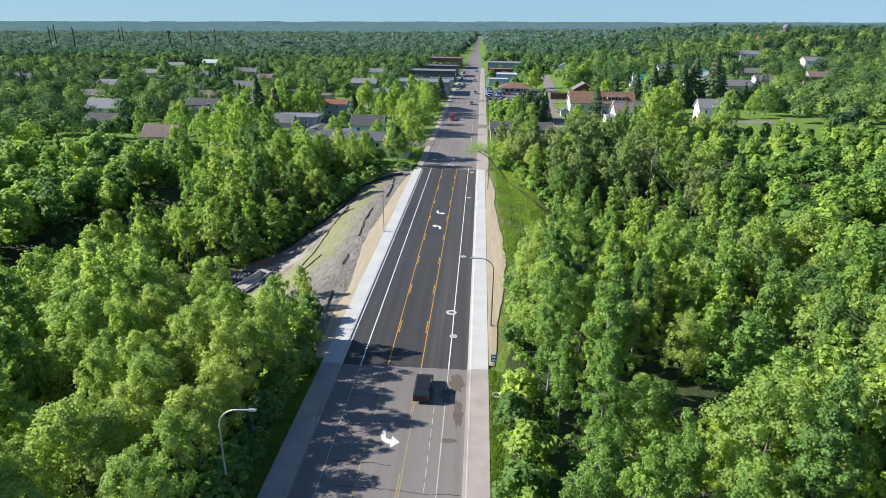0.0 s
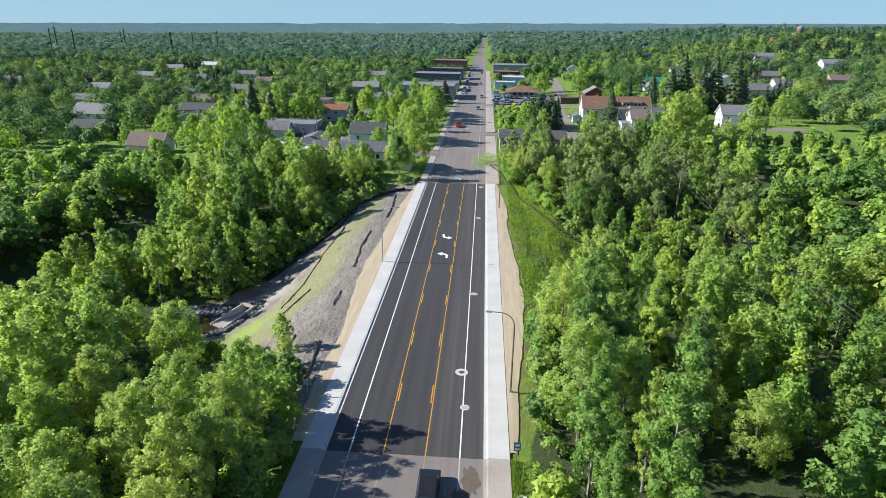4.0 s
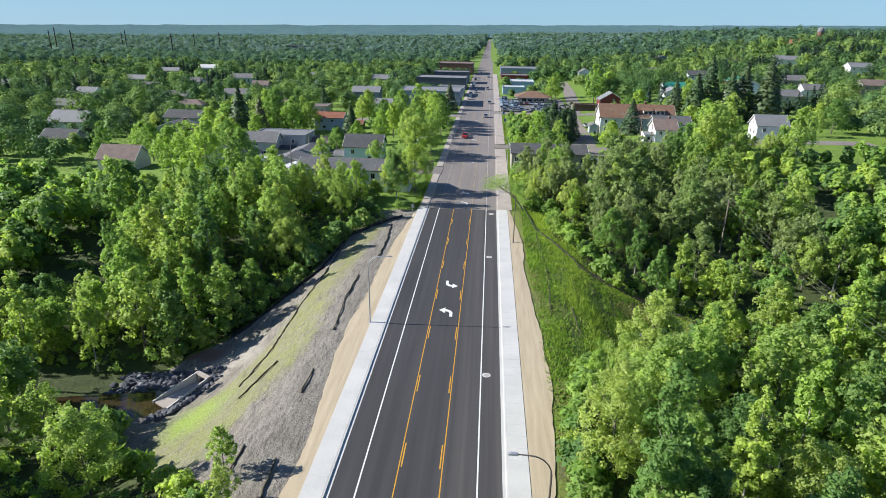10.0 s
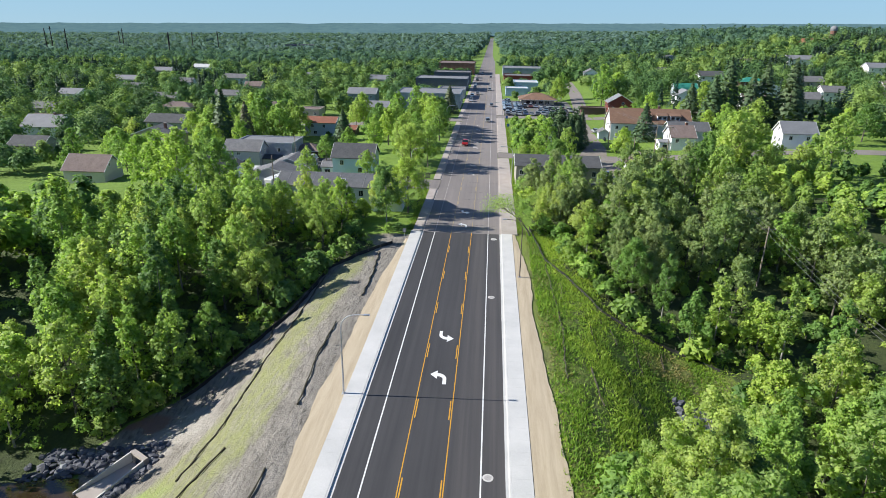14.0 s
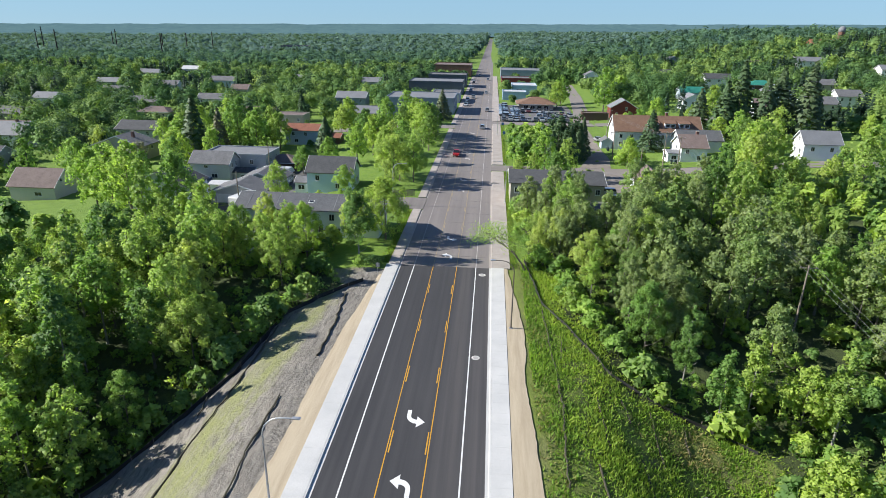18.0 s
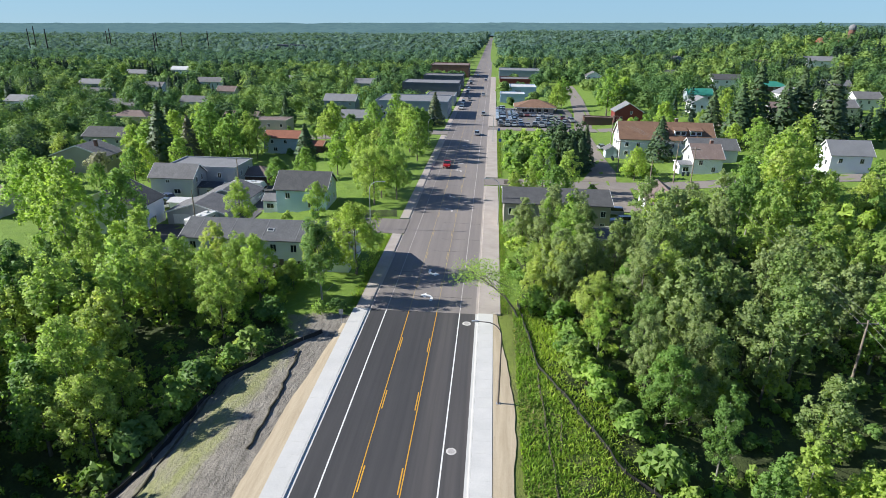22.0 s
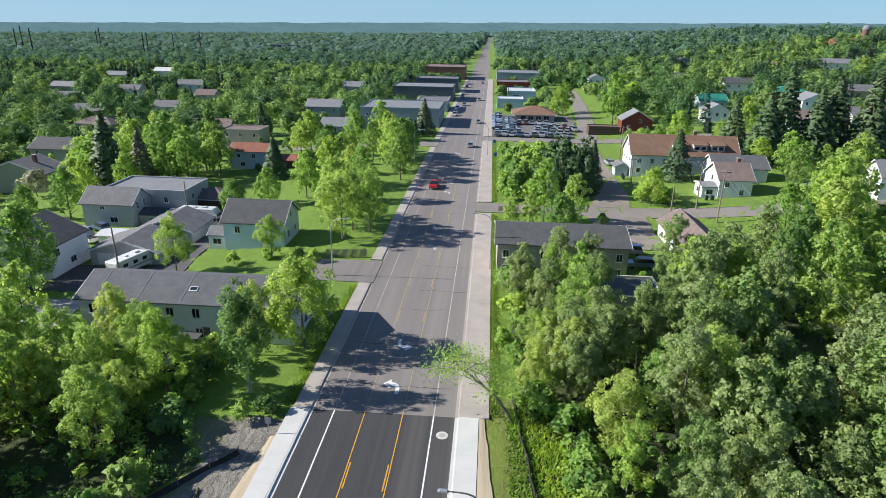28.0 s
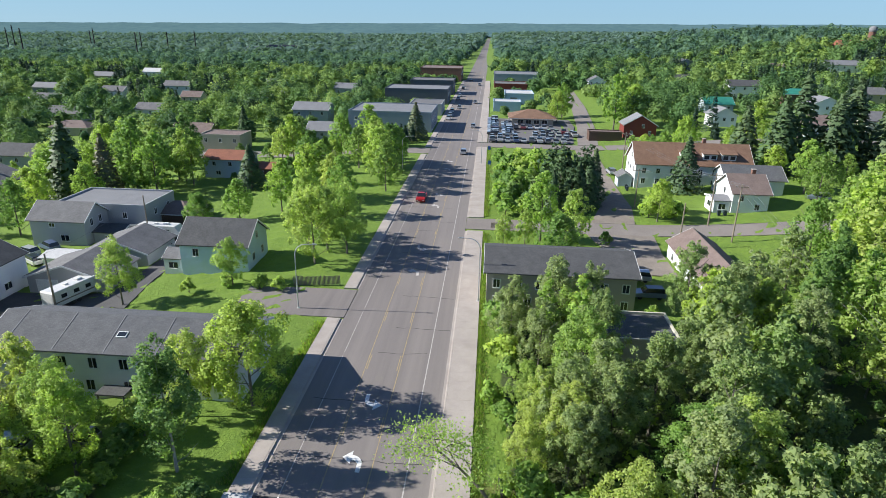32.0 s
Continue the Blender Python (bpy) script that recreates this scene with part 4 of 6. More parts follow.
for x in (-1.5, 4.0, 8.6):
    dormer(big, x, -4.3, 7.6 - (min(ground_z(a, b) for a in (48.4, 76.6) for b in (281, 292)) - 0.3), 3.4, "white shed dormer with two dark windows")
building("small_white_house", "white gabled house with brown roof and porch", 63.5, 71, 257, 267, 5.6, 8.6, "white", "mauve", axis="x", wins=[("s", -2, 4.4, 0.9, 1.1), ("s", 1.5, 2.6, 0.9, 1.2), ("w", 0, 5.0, 0.9, 1.2), ("w", 2, 2.6, 0.9, 1.2)], chimney=(2, 1), clear=4)
building("porch", "white enclosed porch with low roof", 60, 63.4, 257.5, 263, 3.6, 4.2, "white", "palegrey", axis="x", wins=[("s", 0, 2.4, 1.4, 1.1), ("w", 0, 2.4, 2.0, 1.1)], category="porch", over=0.25, clear=3)
building("grey_roof_house", "white house with grey roof next to the porch house", 66, 79, 268.5, 277, 6.0, 8.4, "white", "slate", axis="x", wins=[("w", 0, 4.6, 0.9, 1.1)], clear=2)
building("tool_shed", "small pale blue shed with grey roof", 44.6, 48, 282, 286, 2.6, 3.6, "paleblue", "grey", axis="y", category="shed", clear=4)
building("red_barn", "barn-red two-storey building with grey gable roof", 60, 71.5, 353, 361, 5.6, 9.0, "red", "palegrey", axis="y", wins=[("s", 1, 5.2, 0.8, 1.1), ("s", 3.5, 2.8, 0.8, 1.1), ("s", -3, 2.8, 0.8, 1.1)])
building("brown_shed", "low brown shed with flat roof", 47, 58.5, 348, 353, 3.2, 3.2, "brown", "mauve", category="shed")
building("dealership", "low car dealership with wide red-brown hipped roof", 20.5, 37.5, 382, 396, 3.0, 5.8, "tan", "brown", hip=True, over=1.4, wins=row("s", -5, 5, 4, 1.4, 2.2, 1.6), category="shop")
building("blue_garage", "light blue metal garage with white roof", 13, 26, 425, 437, 4.2, 4.2, "lightblue", "white", category="shop")
building("service_shop", "white and blue service shop with white roof", 19, 34, 455, 475, 5.2, 5.2, "lightblue", "white", category="shop", doors=[("s", -3, 3.4, 3.4, M_BRONZE)])
building("red_shop", "shop with dark red fascia", 13.5, 34, 520, 540, 4.6, 4.6, "red", "grey", category="shop")
building("grey_store", "long grey store with flat roof", 13.5, 46, 580, 612, 6.4, 6.4, "bluegrey", "palegrey", category="shop")
building("brick_block", "blue-grey flat-roofed commercial block", -42, -10.4, 357, 384, 7.0, 7.0, "bluegrey", "palegrey", wins=[("s", -13, 4.6, 0.9, 1.1), ("s", -9, 4.6, 0.9, 1.1), ("s", -12, 1.8, 0.9, 1.3)] + row("e", -10, 10, 6, 4.6, 1.2, 1.5) + row("e", -10, 10, 5, 1.6, 2.2, 2.0), category="shop")
building("grey_shop", "pale grey flat-roofed shop", -25, -10.4, 404, 424, 4.6, 4.6, "grey", "grey", category="shop", wins=row("e", -6, 6, 3, 1.8, 2, 2))
building("dark_block", "dark slate-blue two-storey block with flat roof", -43, -10.6, 446, 470, 7.2, 7.2, "slate", "palegrey", category="shop", wins=row("e", -8, 8, 5, 4.6, 1.1, 1.5))
building("dark_block", "dark blue commercial block with flat roof", -36, -10.6, 494, 514, 7.8, 7.8, "slate", "grey", category="shop", wins=row("e", -7, 7, 4, 4.8, 1.1, 1.5))
building("brick_store", "long brown brick store with flat roof", -41, -10.6, 588, 622, 9.0, 9.0, "brick", "mauve", category="shop", wins=row("e", -12, 12, 6, 5.6, 1.2, 1.6))
building("white_house", "white gabled house with grey roof on the hillside", 94.6, 104.6, 250, 257, 9.0, 12.0, "white", "palegrey", axis="x", clear=12, shows=0.3, wins=[("w", 0, 9.8, 0.7, 1.1), ("w", 1.5, 6.6, 0.8, 1.1), ("w", -1.5, 6.6, 0.8, 1.1), ("s", -2.6, 7.4, 0.9, 1.1), ("s", 2.6, 7.4, 0.9, 1.1)])
# town houses that stand wholly behind their trees
HIDDEN = (8, 10, 15, 16, 19, 21, 25, 28, 30, 34, 35, 36, 37)
for i, (x, y, w, d, hgt, wall, roofc, ax) in enumerate((
        (146, 391, 11, 10, 6.4, "white", "palegrey", "y"), (150, 358, 13, 10, 4.6, "offwhite", "grey", "x"), (158, 440, 15, 10, 5.0, "brown", "green", "h"), (189, 437, 13, 9, 4.6, "beige", "grey", "x"), (145, 473, 16, 10, 6.0, "white", "charcoal", "x"),
        (111, 410, 12, 9, 3.6, "paleblue", "green", "x"), (99, 369, 9, 8, 4.2, "white", "palegrey", "y"), (233, 548, 20, 10, 5.0, "white", "palegrey", "x"), (199, 566, 14, 9, 5.0, "tan", "mauve", "x"), (76, 520, 10, 9, 6.0, "white", "grey", "y"), (163, 640, 14, 10, 7.0, "bluegrey", "charcoal", "y"),
        (215, 400, 14, 9, 5.0, "tan", "mauve", "x"), (176, 385, 11, 9, 4.8, "white", "grey", "x"), (122, 345, 10, 8, 4.6, "white", "mauve", "x"), (250, 480, 14, 9, 5.0, "white", "palegrey", "x"), (128, 520, 12, 9, 5.5, "grey", "charcoal", "x"),
        (-150, 250, 12, 9, 4.8, "grey", "charcoal", "x"), (-129, 302, 15, 11, 5.6, "grey", "charcoal", "x"), (-158, 366, 16, 9, 3.4, "beige", "mauve", "h"), (-185, 402, 17, 10, 3.6, "grey", "grey", "x"), (-235, 395, 12, 10, 5.2, "white", "palegrey", "x"),
        (-98, 348, 14, 10, 4.4, "tan", "mauve", "x"), (-65, 391, 15, 11, 6.4, "bluegrey", "palegrey", "x"), (-50, 352, 11, 9, 3.6, "grey", "palegrey", "x"), (-154, 421, 15, 9, 3.8, "white", "grey", "x"), (-227, 446, 16, 9, 4.2, "bluegrey", "grey", "x"),
        (-154, 463, 11, 8, 5.4, "offwhite", "mauve", "x"), (-188, 516, 18, 10, 6.0, "paleblue", "grey", "x"), (-216, 490, 14, 9, 4.4, "white", "grey", "x"), (-262, 497, 18, 10, 4.8, "bluegrey", "palegrey", "x"), (-110, 470, 13, 9, 5.2, "white", "grey", "x"), (-75, 500, 14, 9, 5.5, "bluegrey", "palegrey", "x"),
        (-266, 630, 18, 10, 6, "white", "white", "x"), (-284, 590, 18, 10, 5, "beige", "palegrey", "x"), (-140, 560, 14, 9, 5, "white", "palegrey", "x"), (-320, 430, 15, 9, 5, "grey", "grey", "x"), (-180, 300, 13, 9, 4.6, "white", "mauve", "x"), (-210, 340, 14, 9, 4.6, "beige", "grey", "x"))):
    g = ground_z(x, y)
    building("town_house", {"white": "white", "grey": "grey", "beige": "beige", "tan": "tan", "paleblue": "pale blue", "offwhite": "cream", "brown": "dark brown", "bluegrey": "blue-grey"}[wall] + " house with " + {"palegrey": "pale grey", "grey": "grey", "charcoal": "charcoal", "mauve": "faded brown", "green": "green metal", "white": "pale flat"}[roofc] + " roof among garden trees",
             x - w / 2, x + w / 2, y - d / 2, y + d / 2, g + hgt, g + hgt + (2.6 if ax != "h" else 2.2), wall, roofc, axis="x" if ax == "h" else ax, hip=ax == "h", wins=row("s", -w / 3, w / 3, 3, g + hgt - 1.5), clear=5, over=0.5, shows=2.0 if i in HIDDEN else (0.4 if x > 90 else 0.7))

# ---- side streets and lots ----
def slab_on_ground(name, label, pts, mat, lift=0.05, category="road"):
    """A paved sheet draped on the ground, from a strip of left and right edge points."""
    bm = bmesh.new()
    rows = []
    for (ax, ay), (bx, by) in pts:
        n = 6
        rows.append([bm.verts.new((ax + (bx - ax) * k / n, ay + (by - ay) * k / n, ground_z(ax + (bx - ax) * k / n, ay + (by - ay) * k / n) + lift)) for k in range(n + 1)])
    for a, b in zip(rows, rows[1:]):
        for k in range(len(a) - 1):
            bm.faces.new((a[k], a[k + 1], b[k + 1], b[k]))
    bmesh.ops.recalc_face_normals(bm, faces=bm.faces[:])
    low = bmesh.ops.extrude_face_region(bm, geom=bm.faces[:])
    for v in low["geom"]:
        if isinstance(v, bmesh.types.BMVert):
            v.co.z -= 0.3
    bmesh.ops.recalc_face_normals(bm, faces=bm.faces[:])
    xs, ys = [p[0] for q in pts for p in q], [p[1] for q in pts for p in q]
    CLEAR.append((min(xs), max(xs), min(ys) - 2, max(ys)))
    return tagged(new(name, mesh_of(name, bm, mat)), label, category, kind="structure")


def band(x0, x1, yc, half, step=6.0):
    n = max(2, int(abs(x1 - x0) / step))
    return [((x0 + (x1 - x0) * i / n, yc - half), (x0 + (x1 - x0) * i / n, yc + half)) for i in range(n + 1)]


slab_on_ground("road", "side street of worn asphalt", band(7.45, 130, 245.8, 3.6), M_STREET)
slab_on_ground("road", "cross street of worn asphalt", band(7.45, 160, 334.5, 4.0), M_STREET)
slab_on_ground("road", "cross street of worn asphalt west of the main street", band(-120, -7.45, 321, 4.5), M_STREET)
slab_on_ground("road", "side street entrance with patched asphalt", band(-24, -7.45, 206, 4.6), M_ASPHALT_OLD)
slab_on_ground("driveway", "dark asphalt driveway between the garages", [((-64, 199), (-43, 199)), ((-64, 205), (-43, 205)), ((-62, 210), (-44, 210))], M_DRIVE, 0.06, "driveway")
slab_on_ground("driveway", "driveway between the garage and the turquoise house", [((-46, 206), (-40.5, 204)), ((-46.3, 216), (-42, 215)), ((-46, 226), (-42, 226)), ((-49.5, 234), (-40, 234)), ((-58, 240), (-42, 240)), ((-58, 244.5), (-40, 244.5))], M_DRIVE, 0.06, "driveway")
slab_on_ground("driveway", "pale concrete parking pad beside the apartment house", [((-60, 186), (-49.5, 186)), ((-61, 192), (-50, 191)), ((-62, 196), (-51, 196))], M_CONC_OLD, 0.06, "driveway")
slab_on_ground("parking_lot", "asphalt sales lot of the car dealership", [((11.2, 339), (41, 342)), ((11.2, 360), (43, 360)), ((11.2, 380), (46, 380)), ((11.2, 400), (46, 400))], M_LOT, 0.07, "parking lot")
slab_on_ground("parking_lot", "gravelly parking yard beside the tan building", [((33.5, 222), (43, 222)), ((33.5, 232), (43, 232)), ((31, 242.2), (44, 242.2))], M_GRAVEL, 0.06, "parking lot")
slab_on_ground("alley", "gravel alley beside the apartment house", [((33, 249.5), (42, 249.5)), ((37, 262), (44, 262)), ((38, 280), (44, 280)), ((39, 300), (45, 300)), ((40, 330), (46, 330))], M_GRAVEL, 0.06, "alley")
slab_on_ground("lane", "lane east of the car lot", [((42, 339), (49, 339)), ((47, 380), (54, 380)), ((52, 440), (59, 440)), ((56, 520), (63, 520))], M_STREET, 0.065, "lane")
CLEAR.append((10, 46, 336, 402))
CLEAR.append((-24, -10, 165, 181))
CLEAR += [(11, 46, 250, 333), (-66, -26, 198, 262), (-60, -36, 262, 284), (-120, -92, 196, 214)]


# ---- cracks and stains of the old asphalt ----
M_TAR = surface("tar_crack", (0.02, 0.02, 0.02), (0.045, 0.043, 0.04), 2, 14, 0.7, relief=0.05)
M_STAIN = surface("brown_dirt_stain", (0.09, 0.068, 0.055), (0.15, 0.12, 0.10), 0.8, 8, 0.95, relief=0.1)


def crack(x0, x1, y, slant, seed):
    rng = random.Random(seed)
    bm, n, prev = bmesh.new(), int(abs(x1 - x0) / 0.5) + 2, None
    wob = 0.0
    for i in range(n):
        x = x0 + (x1 - x0) * i / (n - 1)
        wob = wob * 0.8 + rng.uniform(-0.12, 0.12)
        w = rng.uniform(0.025, 0.06)
        yy = y + slant * i / n + wob
        pair = [bm.verts.new((x, yy - w, 0.004)), bm.verts.new((x, yy + w, 0.004))]
        if prev:
            bm.faces.new((prev[0], pair[0], pair[1], prev[1]))
        prev = pair
    marking("crack", "dark sealed crack across the worn asphalt", bm, M_TAR)


crack_rng = random.Random(19)
for k, y in enumerate([38, 44, 47, 53, 58] + [172 + 9.5 * i for i in range(22)]):
    a = crack_rng.uniform(-7.2, 2)
    crack(a, min(7.2, a + crack_rng.uniform(3, 13)), y + crack_rng.uniform(-2, 2), crack_rng.uniform(-0.6, 0.6), k)


def stain(x, y, rx, ry, seed):
    rng = random.Random(seed)
    bm = bmesh.new()
    ring_v = [bm.verts.new((x + rx * math.cos(a) * rng.uniform(0.6, 1.1), y + ry * math.sin(a) * rng.uniform(0.6, 1.1), 0.005)) for a in (2 * math.pi * i / 22 for i in range(22))]
    bm.faces.new(ring_v)
    marking("stain", "brown dirt stain on the asphalt", bm, M_STAIN)


for k, (x, y, rx, ry) in enumerate(((6.3, 60.0, 0.9, 2.2), (5.2, 57.5, 0.7, 1.8), (6.6, 54.5, 0.6, 2.6), (6.0, 50.0, 0.9, 0.4))):
    stain(x, y, rx, ry, k)


# ---- street furniture ----
def street_lamp(x, y, side, mat, tone, h=9.6):
    e = thing("street_lamp", tone + " street lamp with a curved arm over the road", "street lamp", x, y, 0.1 if abs(x) < 12 else ground_z(x, y), group="street lamps")
    d = -1 if side > 0 else 1
    bm = bmesh.new()
    pts = [(0, 0, 0), (0, 0, h * 0.4), (0, 0, h - 1.6)]
    for i in range(1, 7):
        a = math.pi / 2 * i / 6
        pts.append((d * 1.6 * (1 - math.cos(a)), 0, h - 1.6 + 1.6 * math.sin(a)))
    pts.append((d * 2.6, 0, h + 0.05))
    part("pole", tube(bm, pts, [0.11, 0.095, 0.075] + [0.055] * 6 + [0.045], 8), mat, e)
    part("base_plate", boxed(-0.22, 0.22, -0.22, 0.22, 0, 0.06, 0.01), M_STEEL, e)
    bm = bmesh.new()
    prism(bm, [(-0.1, -0.06), (0.58, -0.06), (0.62, 0.02), (0.46, 0.07), (0.0, 0.07)], -0.13, 0.13)
    for v in bm.verts:
        v.co.x *= d
    bmesh.ops.recalc_face_normals(bm, faces=bm.faces[:])
    hd = part("head", bm, M_STEEL, e, "pale lamp head", m=pose(d * 2.5, 0, h + 0.05))
    part("lens", boxed(d * 0.1 if d > 0 else -0.5, 0.5 if d > 0 else -0.1, -0.1, 0.1, -0.075, -0.062), M_TRIM, hd)


for x, y, s, tone in ((-11.7, 39.9, -1, "grey steel"), (-9.95, 111.5, -1, "grey steel"), (-14.4, 203.6, -1, "grey steel"), (-12, 291, -1, "grey steel"), (10.3, 74.2, 1, "dark bronze"), (10.45, 146.7, 1, "dark bronze"), (10.7, 208.6, 1, "grey steel"), (9.4, 304, 1, "grey steel")):
    street_lamp(x, y, s, M_BRONZE if "bronze" in tone else M_STEEL, tone)


def wire(parent, a, b, sag):
    bm = bmesh.new()
    pts = [tuple(a[k] + (b[k] - a[k]) * t / 10 - (sag * 4 * (t / 10) * (1 - t / 10) if k == 2 else 0) for k in range(3)) for t in range(11)]
    ob = new("power_line", mesh_of("power_line", tube(bm, pts, 0.018, 4), M_WIRE))
    return tagged(ob, "thin sagging overhead power line", "cable", "power lines")


def utility_pole(x, y, h=10.8, arm=True, turn=0.0):
    z = ground_z(x, y)
    e = thing("utility_pole", "weathered wooden utility pole" + (" with crossarm" if arm else ""), "utility pole", x, y, z, turn, "utility poles")
    part("pole", tube(bmesh.new(), [(0, 0, -0.3), (0, 0, h * 0.5), (0, 0, h)], [0.17, 0.14, 0.11], 8), M_POLE, e)
    if arm:
        part("crossarm", boxed(-1.2, 1.2, -0.06, 0.06, h - 0.5, h - 0.38), M_POLE, e)
        for k in (-1.1, 0, 1.1):
            part("insulator", tube(bmesh.new(), [(k, 0, h - 0.38), (k, 0, h - 0.2)], [0.05, 0.03], 6), M_CONC_OLD, e)
    return (x, y, z + h)


right_line = [utility_pole(51.5, 45, 11), utility_pole(52.0, 101, 12.5), utility_pole(52.4, 157.2, 10.9), utility_pole(57.4, 239, 11), utility_pole(49.7, 302, 10.5)]
for a, b in zip(right_line, right_line[1:]):
    for k in (-1.0, 0.0, 1.0):
        wire(None, (a[0] + k, a[1], a[2] - 0.2), (b[0] + k, b[1], b[2] - 0.2), 1.6)
p2 = utility_pole(56.3, 249, 10.8)
p3 = utility_pole(46.9, 236, 8.5, False)
p4 = utility_pole(-49.6, 202.5, 9.5, False)
p5 = utility_pole(-54.4, 236, 9.0, False)
p6 = utility_pole(44.5, 262, 9.0, True)
for a, b in ((right_line[3], p2), (p2, p6), (p6, right_line[4]), (p2, p3), (p4, p5)):
    wire(None, a, b, 0.9)


def transmission_pole(x, y, h):
    z = ground_z(x, y)
    e = thing("transmission_tower", "tall dark transmission mast far away", "pylon", x, y, z, 20)
    part("mast", tube(bmesh.new(), [(0, 0, -0.5), (0, 0, h)], [1.0, 0.7], 6), M_FABRIC, e)
    part("crossarm", boxed(-2.5, 2.5, -0.2, 0.2, h * 0.9, h * 0.91), M_FABRIC, e)


def sign_post(x, y, h, w, hh, label, front, facing=0):
    e = thing("sign", label, "sign", x, y, ground_z(x, y) + 0.05, facing)
    part("post", boxed(-0.03, 0.03, -0.03, 0.03, -0.2, h), M_STEEL, e)
    pl = part("plate", boxed(-w / 2, w / 2, -0.05, -0.03, h - hh, h, 0.004), front, e)
    return e, pl


M_BLUE = surface("blue_sign", (0.02, 0.09, 0.30), (0.03, 0.12, 0.36), 2, 9, 0.5, relief=0)
M_SIGNBACK = surface("sign_back", (0.3, 0.31, 0.32), (0.4, 0.4, 0.41), 2, 9, 0.5, 0.4, 0)
e, pl = sign_post(10.4, 62.6, 2.4, 0.62, 0.95, "blue road sign with white marks on a steel post", M_BLUE)
part("mark", boxed(-0.2, 0.2, -0.058, -0.051, 1.95, 2.2), M_TRIM, pl, "white symbol bars")
part("mark", boxed(-0.22, 0.22, -0.058, -0.051, 1.55, 1.75), M_TRIM, pl, "white symbol bars")
for x, y in ((11.6, 318), (11.8, 296)):
    sign_post(x, y, 2.6, 0.9, 1.1, "blue roadside sign near the grassy corner", M_BLUE)
sign_post(-11.4, 71.2, 2.3, 0.95, 0.75, "back of a road sign beside the pavement", M_SIGNBACK, 180)
sign_post(-12.3, 47.6, 2.3, 0.75, 0.6, "back of a road sign beside the pavement", M_SIGNBACK, 180)
sign_post(-10.6, 163.5, 1.9, 0.6, 0.75, "small road sign beside the pavement", M_SIGNBACK, 180)
bm = bmesh.new()
tube(bm, [(0.45 * math.cos(a), 0.45 * math.sin(a), 0) for a in (2 * math.pi * k / 20 for k in range(21))], 0.09, 6)
ring = tagged(new("pipe_ring", mesh_of("pipe_ring", bm, M_TRIM)), "white pipe ring lying on the grass", "pipe ring")
ring.matrix_basis = pose(10.7, 58.0, 0.1)


# ---- embankment: silt fences, erosion logs, culverts ----
def along(rows, step):
    """Points along a plan polyline at about equal steps."""
    out = []
    for (ax, ay), (bx, by) in zip(rows, rows[1:]):
        n = max(1, int(math.hypot(bx - ax, by - ay) / step))
        out += [(ax + (bx - ax) * k / n, ay + (by - ay) * k / n) for k in range(n)]
    return out + [rows[-1]]


def silt_fence(rows, label):
    pts = along(rows, 1.2)
    x, y = pts[0]
    e = thing("silt_fence", label, "silt fence", x, y, ground_z(x, y))
    rng = random.Random(11)
    bm = bmesh.new()
    prev = None
    for px, py in pts:
        px, py = px + rng.uniform(-0.12, 0.12), py + rng.uniform(-0.12, 0.12)
        z = ground_z(px, py) - ground_z(x, y)
        ring_v = [bm.verts.new((px - x + dx, py - y, z + dz)) for dx, dz in ((-0.2, -0.1), (-0.02, 0.06), (-0.02, 0.48), (0.02, 0.48), (0.02, 0.06), (0.2, -0.1))]
        if prev:
            for k in range(5):
                bm.faces.new((prev[k], prev[k + 1], ring_v[k + 1], ring_v[k]))
        prev = ring_v
    bmesh.ops.recalc_face_normals(bm, faces=bm.faces[:])
    part("fabric", bm, M_FABRIC, e, "black filter fabric")
    post = mesh_of("post", boxed(-0.03, 0.03, -0.03, 0.03, -0.2, 0.85), M_POLE)
    for px, py in pts[::2]:
        part("post", post, None, e, m=pose(px - x, py - y, ground_z(px, py) - ground_z(x, y)))


silt_fence([(-12.4, 160.5), (-17, 155), (-21.2, 149.7), (-23.4, 136.3), (-30, 126), (-34, 120.5)], "black silt fence along the foot of the mulched bank")
silt_fence([(13.4, 172), (14.4, 162), (15.3, 154.4), (18.4, 148.1), (22.6, 139.5), (27.8, 137.3), (33, 136.2), (38.5, 133)], "black silt fence along the edge of the grassy bank")


def erosion_log(rows):
    pts = along(rows, 0.9)
    rng = random.Random(int(rows[0][1] * 7))
    bm = bmesh.new()
    co = [(x + rng.uniform(-0.14, 0.14), y + rng.uniform(-0.14, 0.14)) for x, y in pts]
    tube(bm, [(x, y, ground_z(x, y) + 0.06) for x, y in co], [0.07 + 0.07 * rng.random() for _ in co], 6)
    tagged(new("erosion_log", mesh_of("erosion_log", bm, M_LOG)), "dark fibre erosion log lying along the bank", "erosion log", "erosion logs")


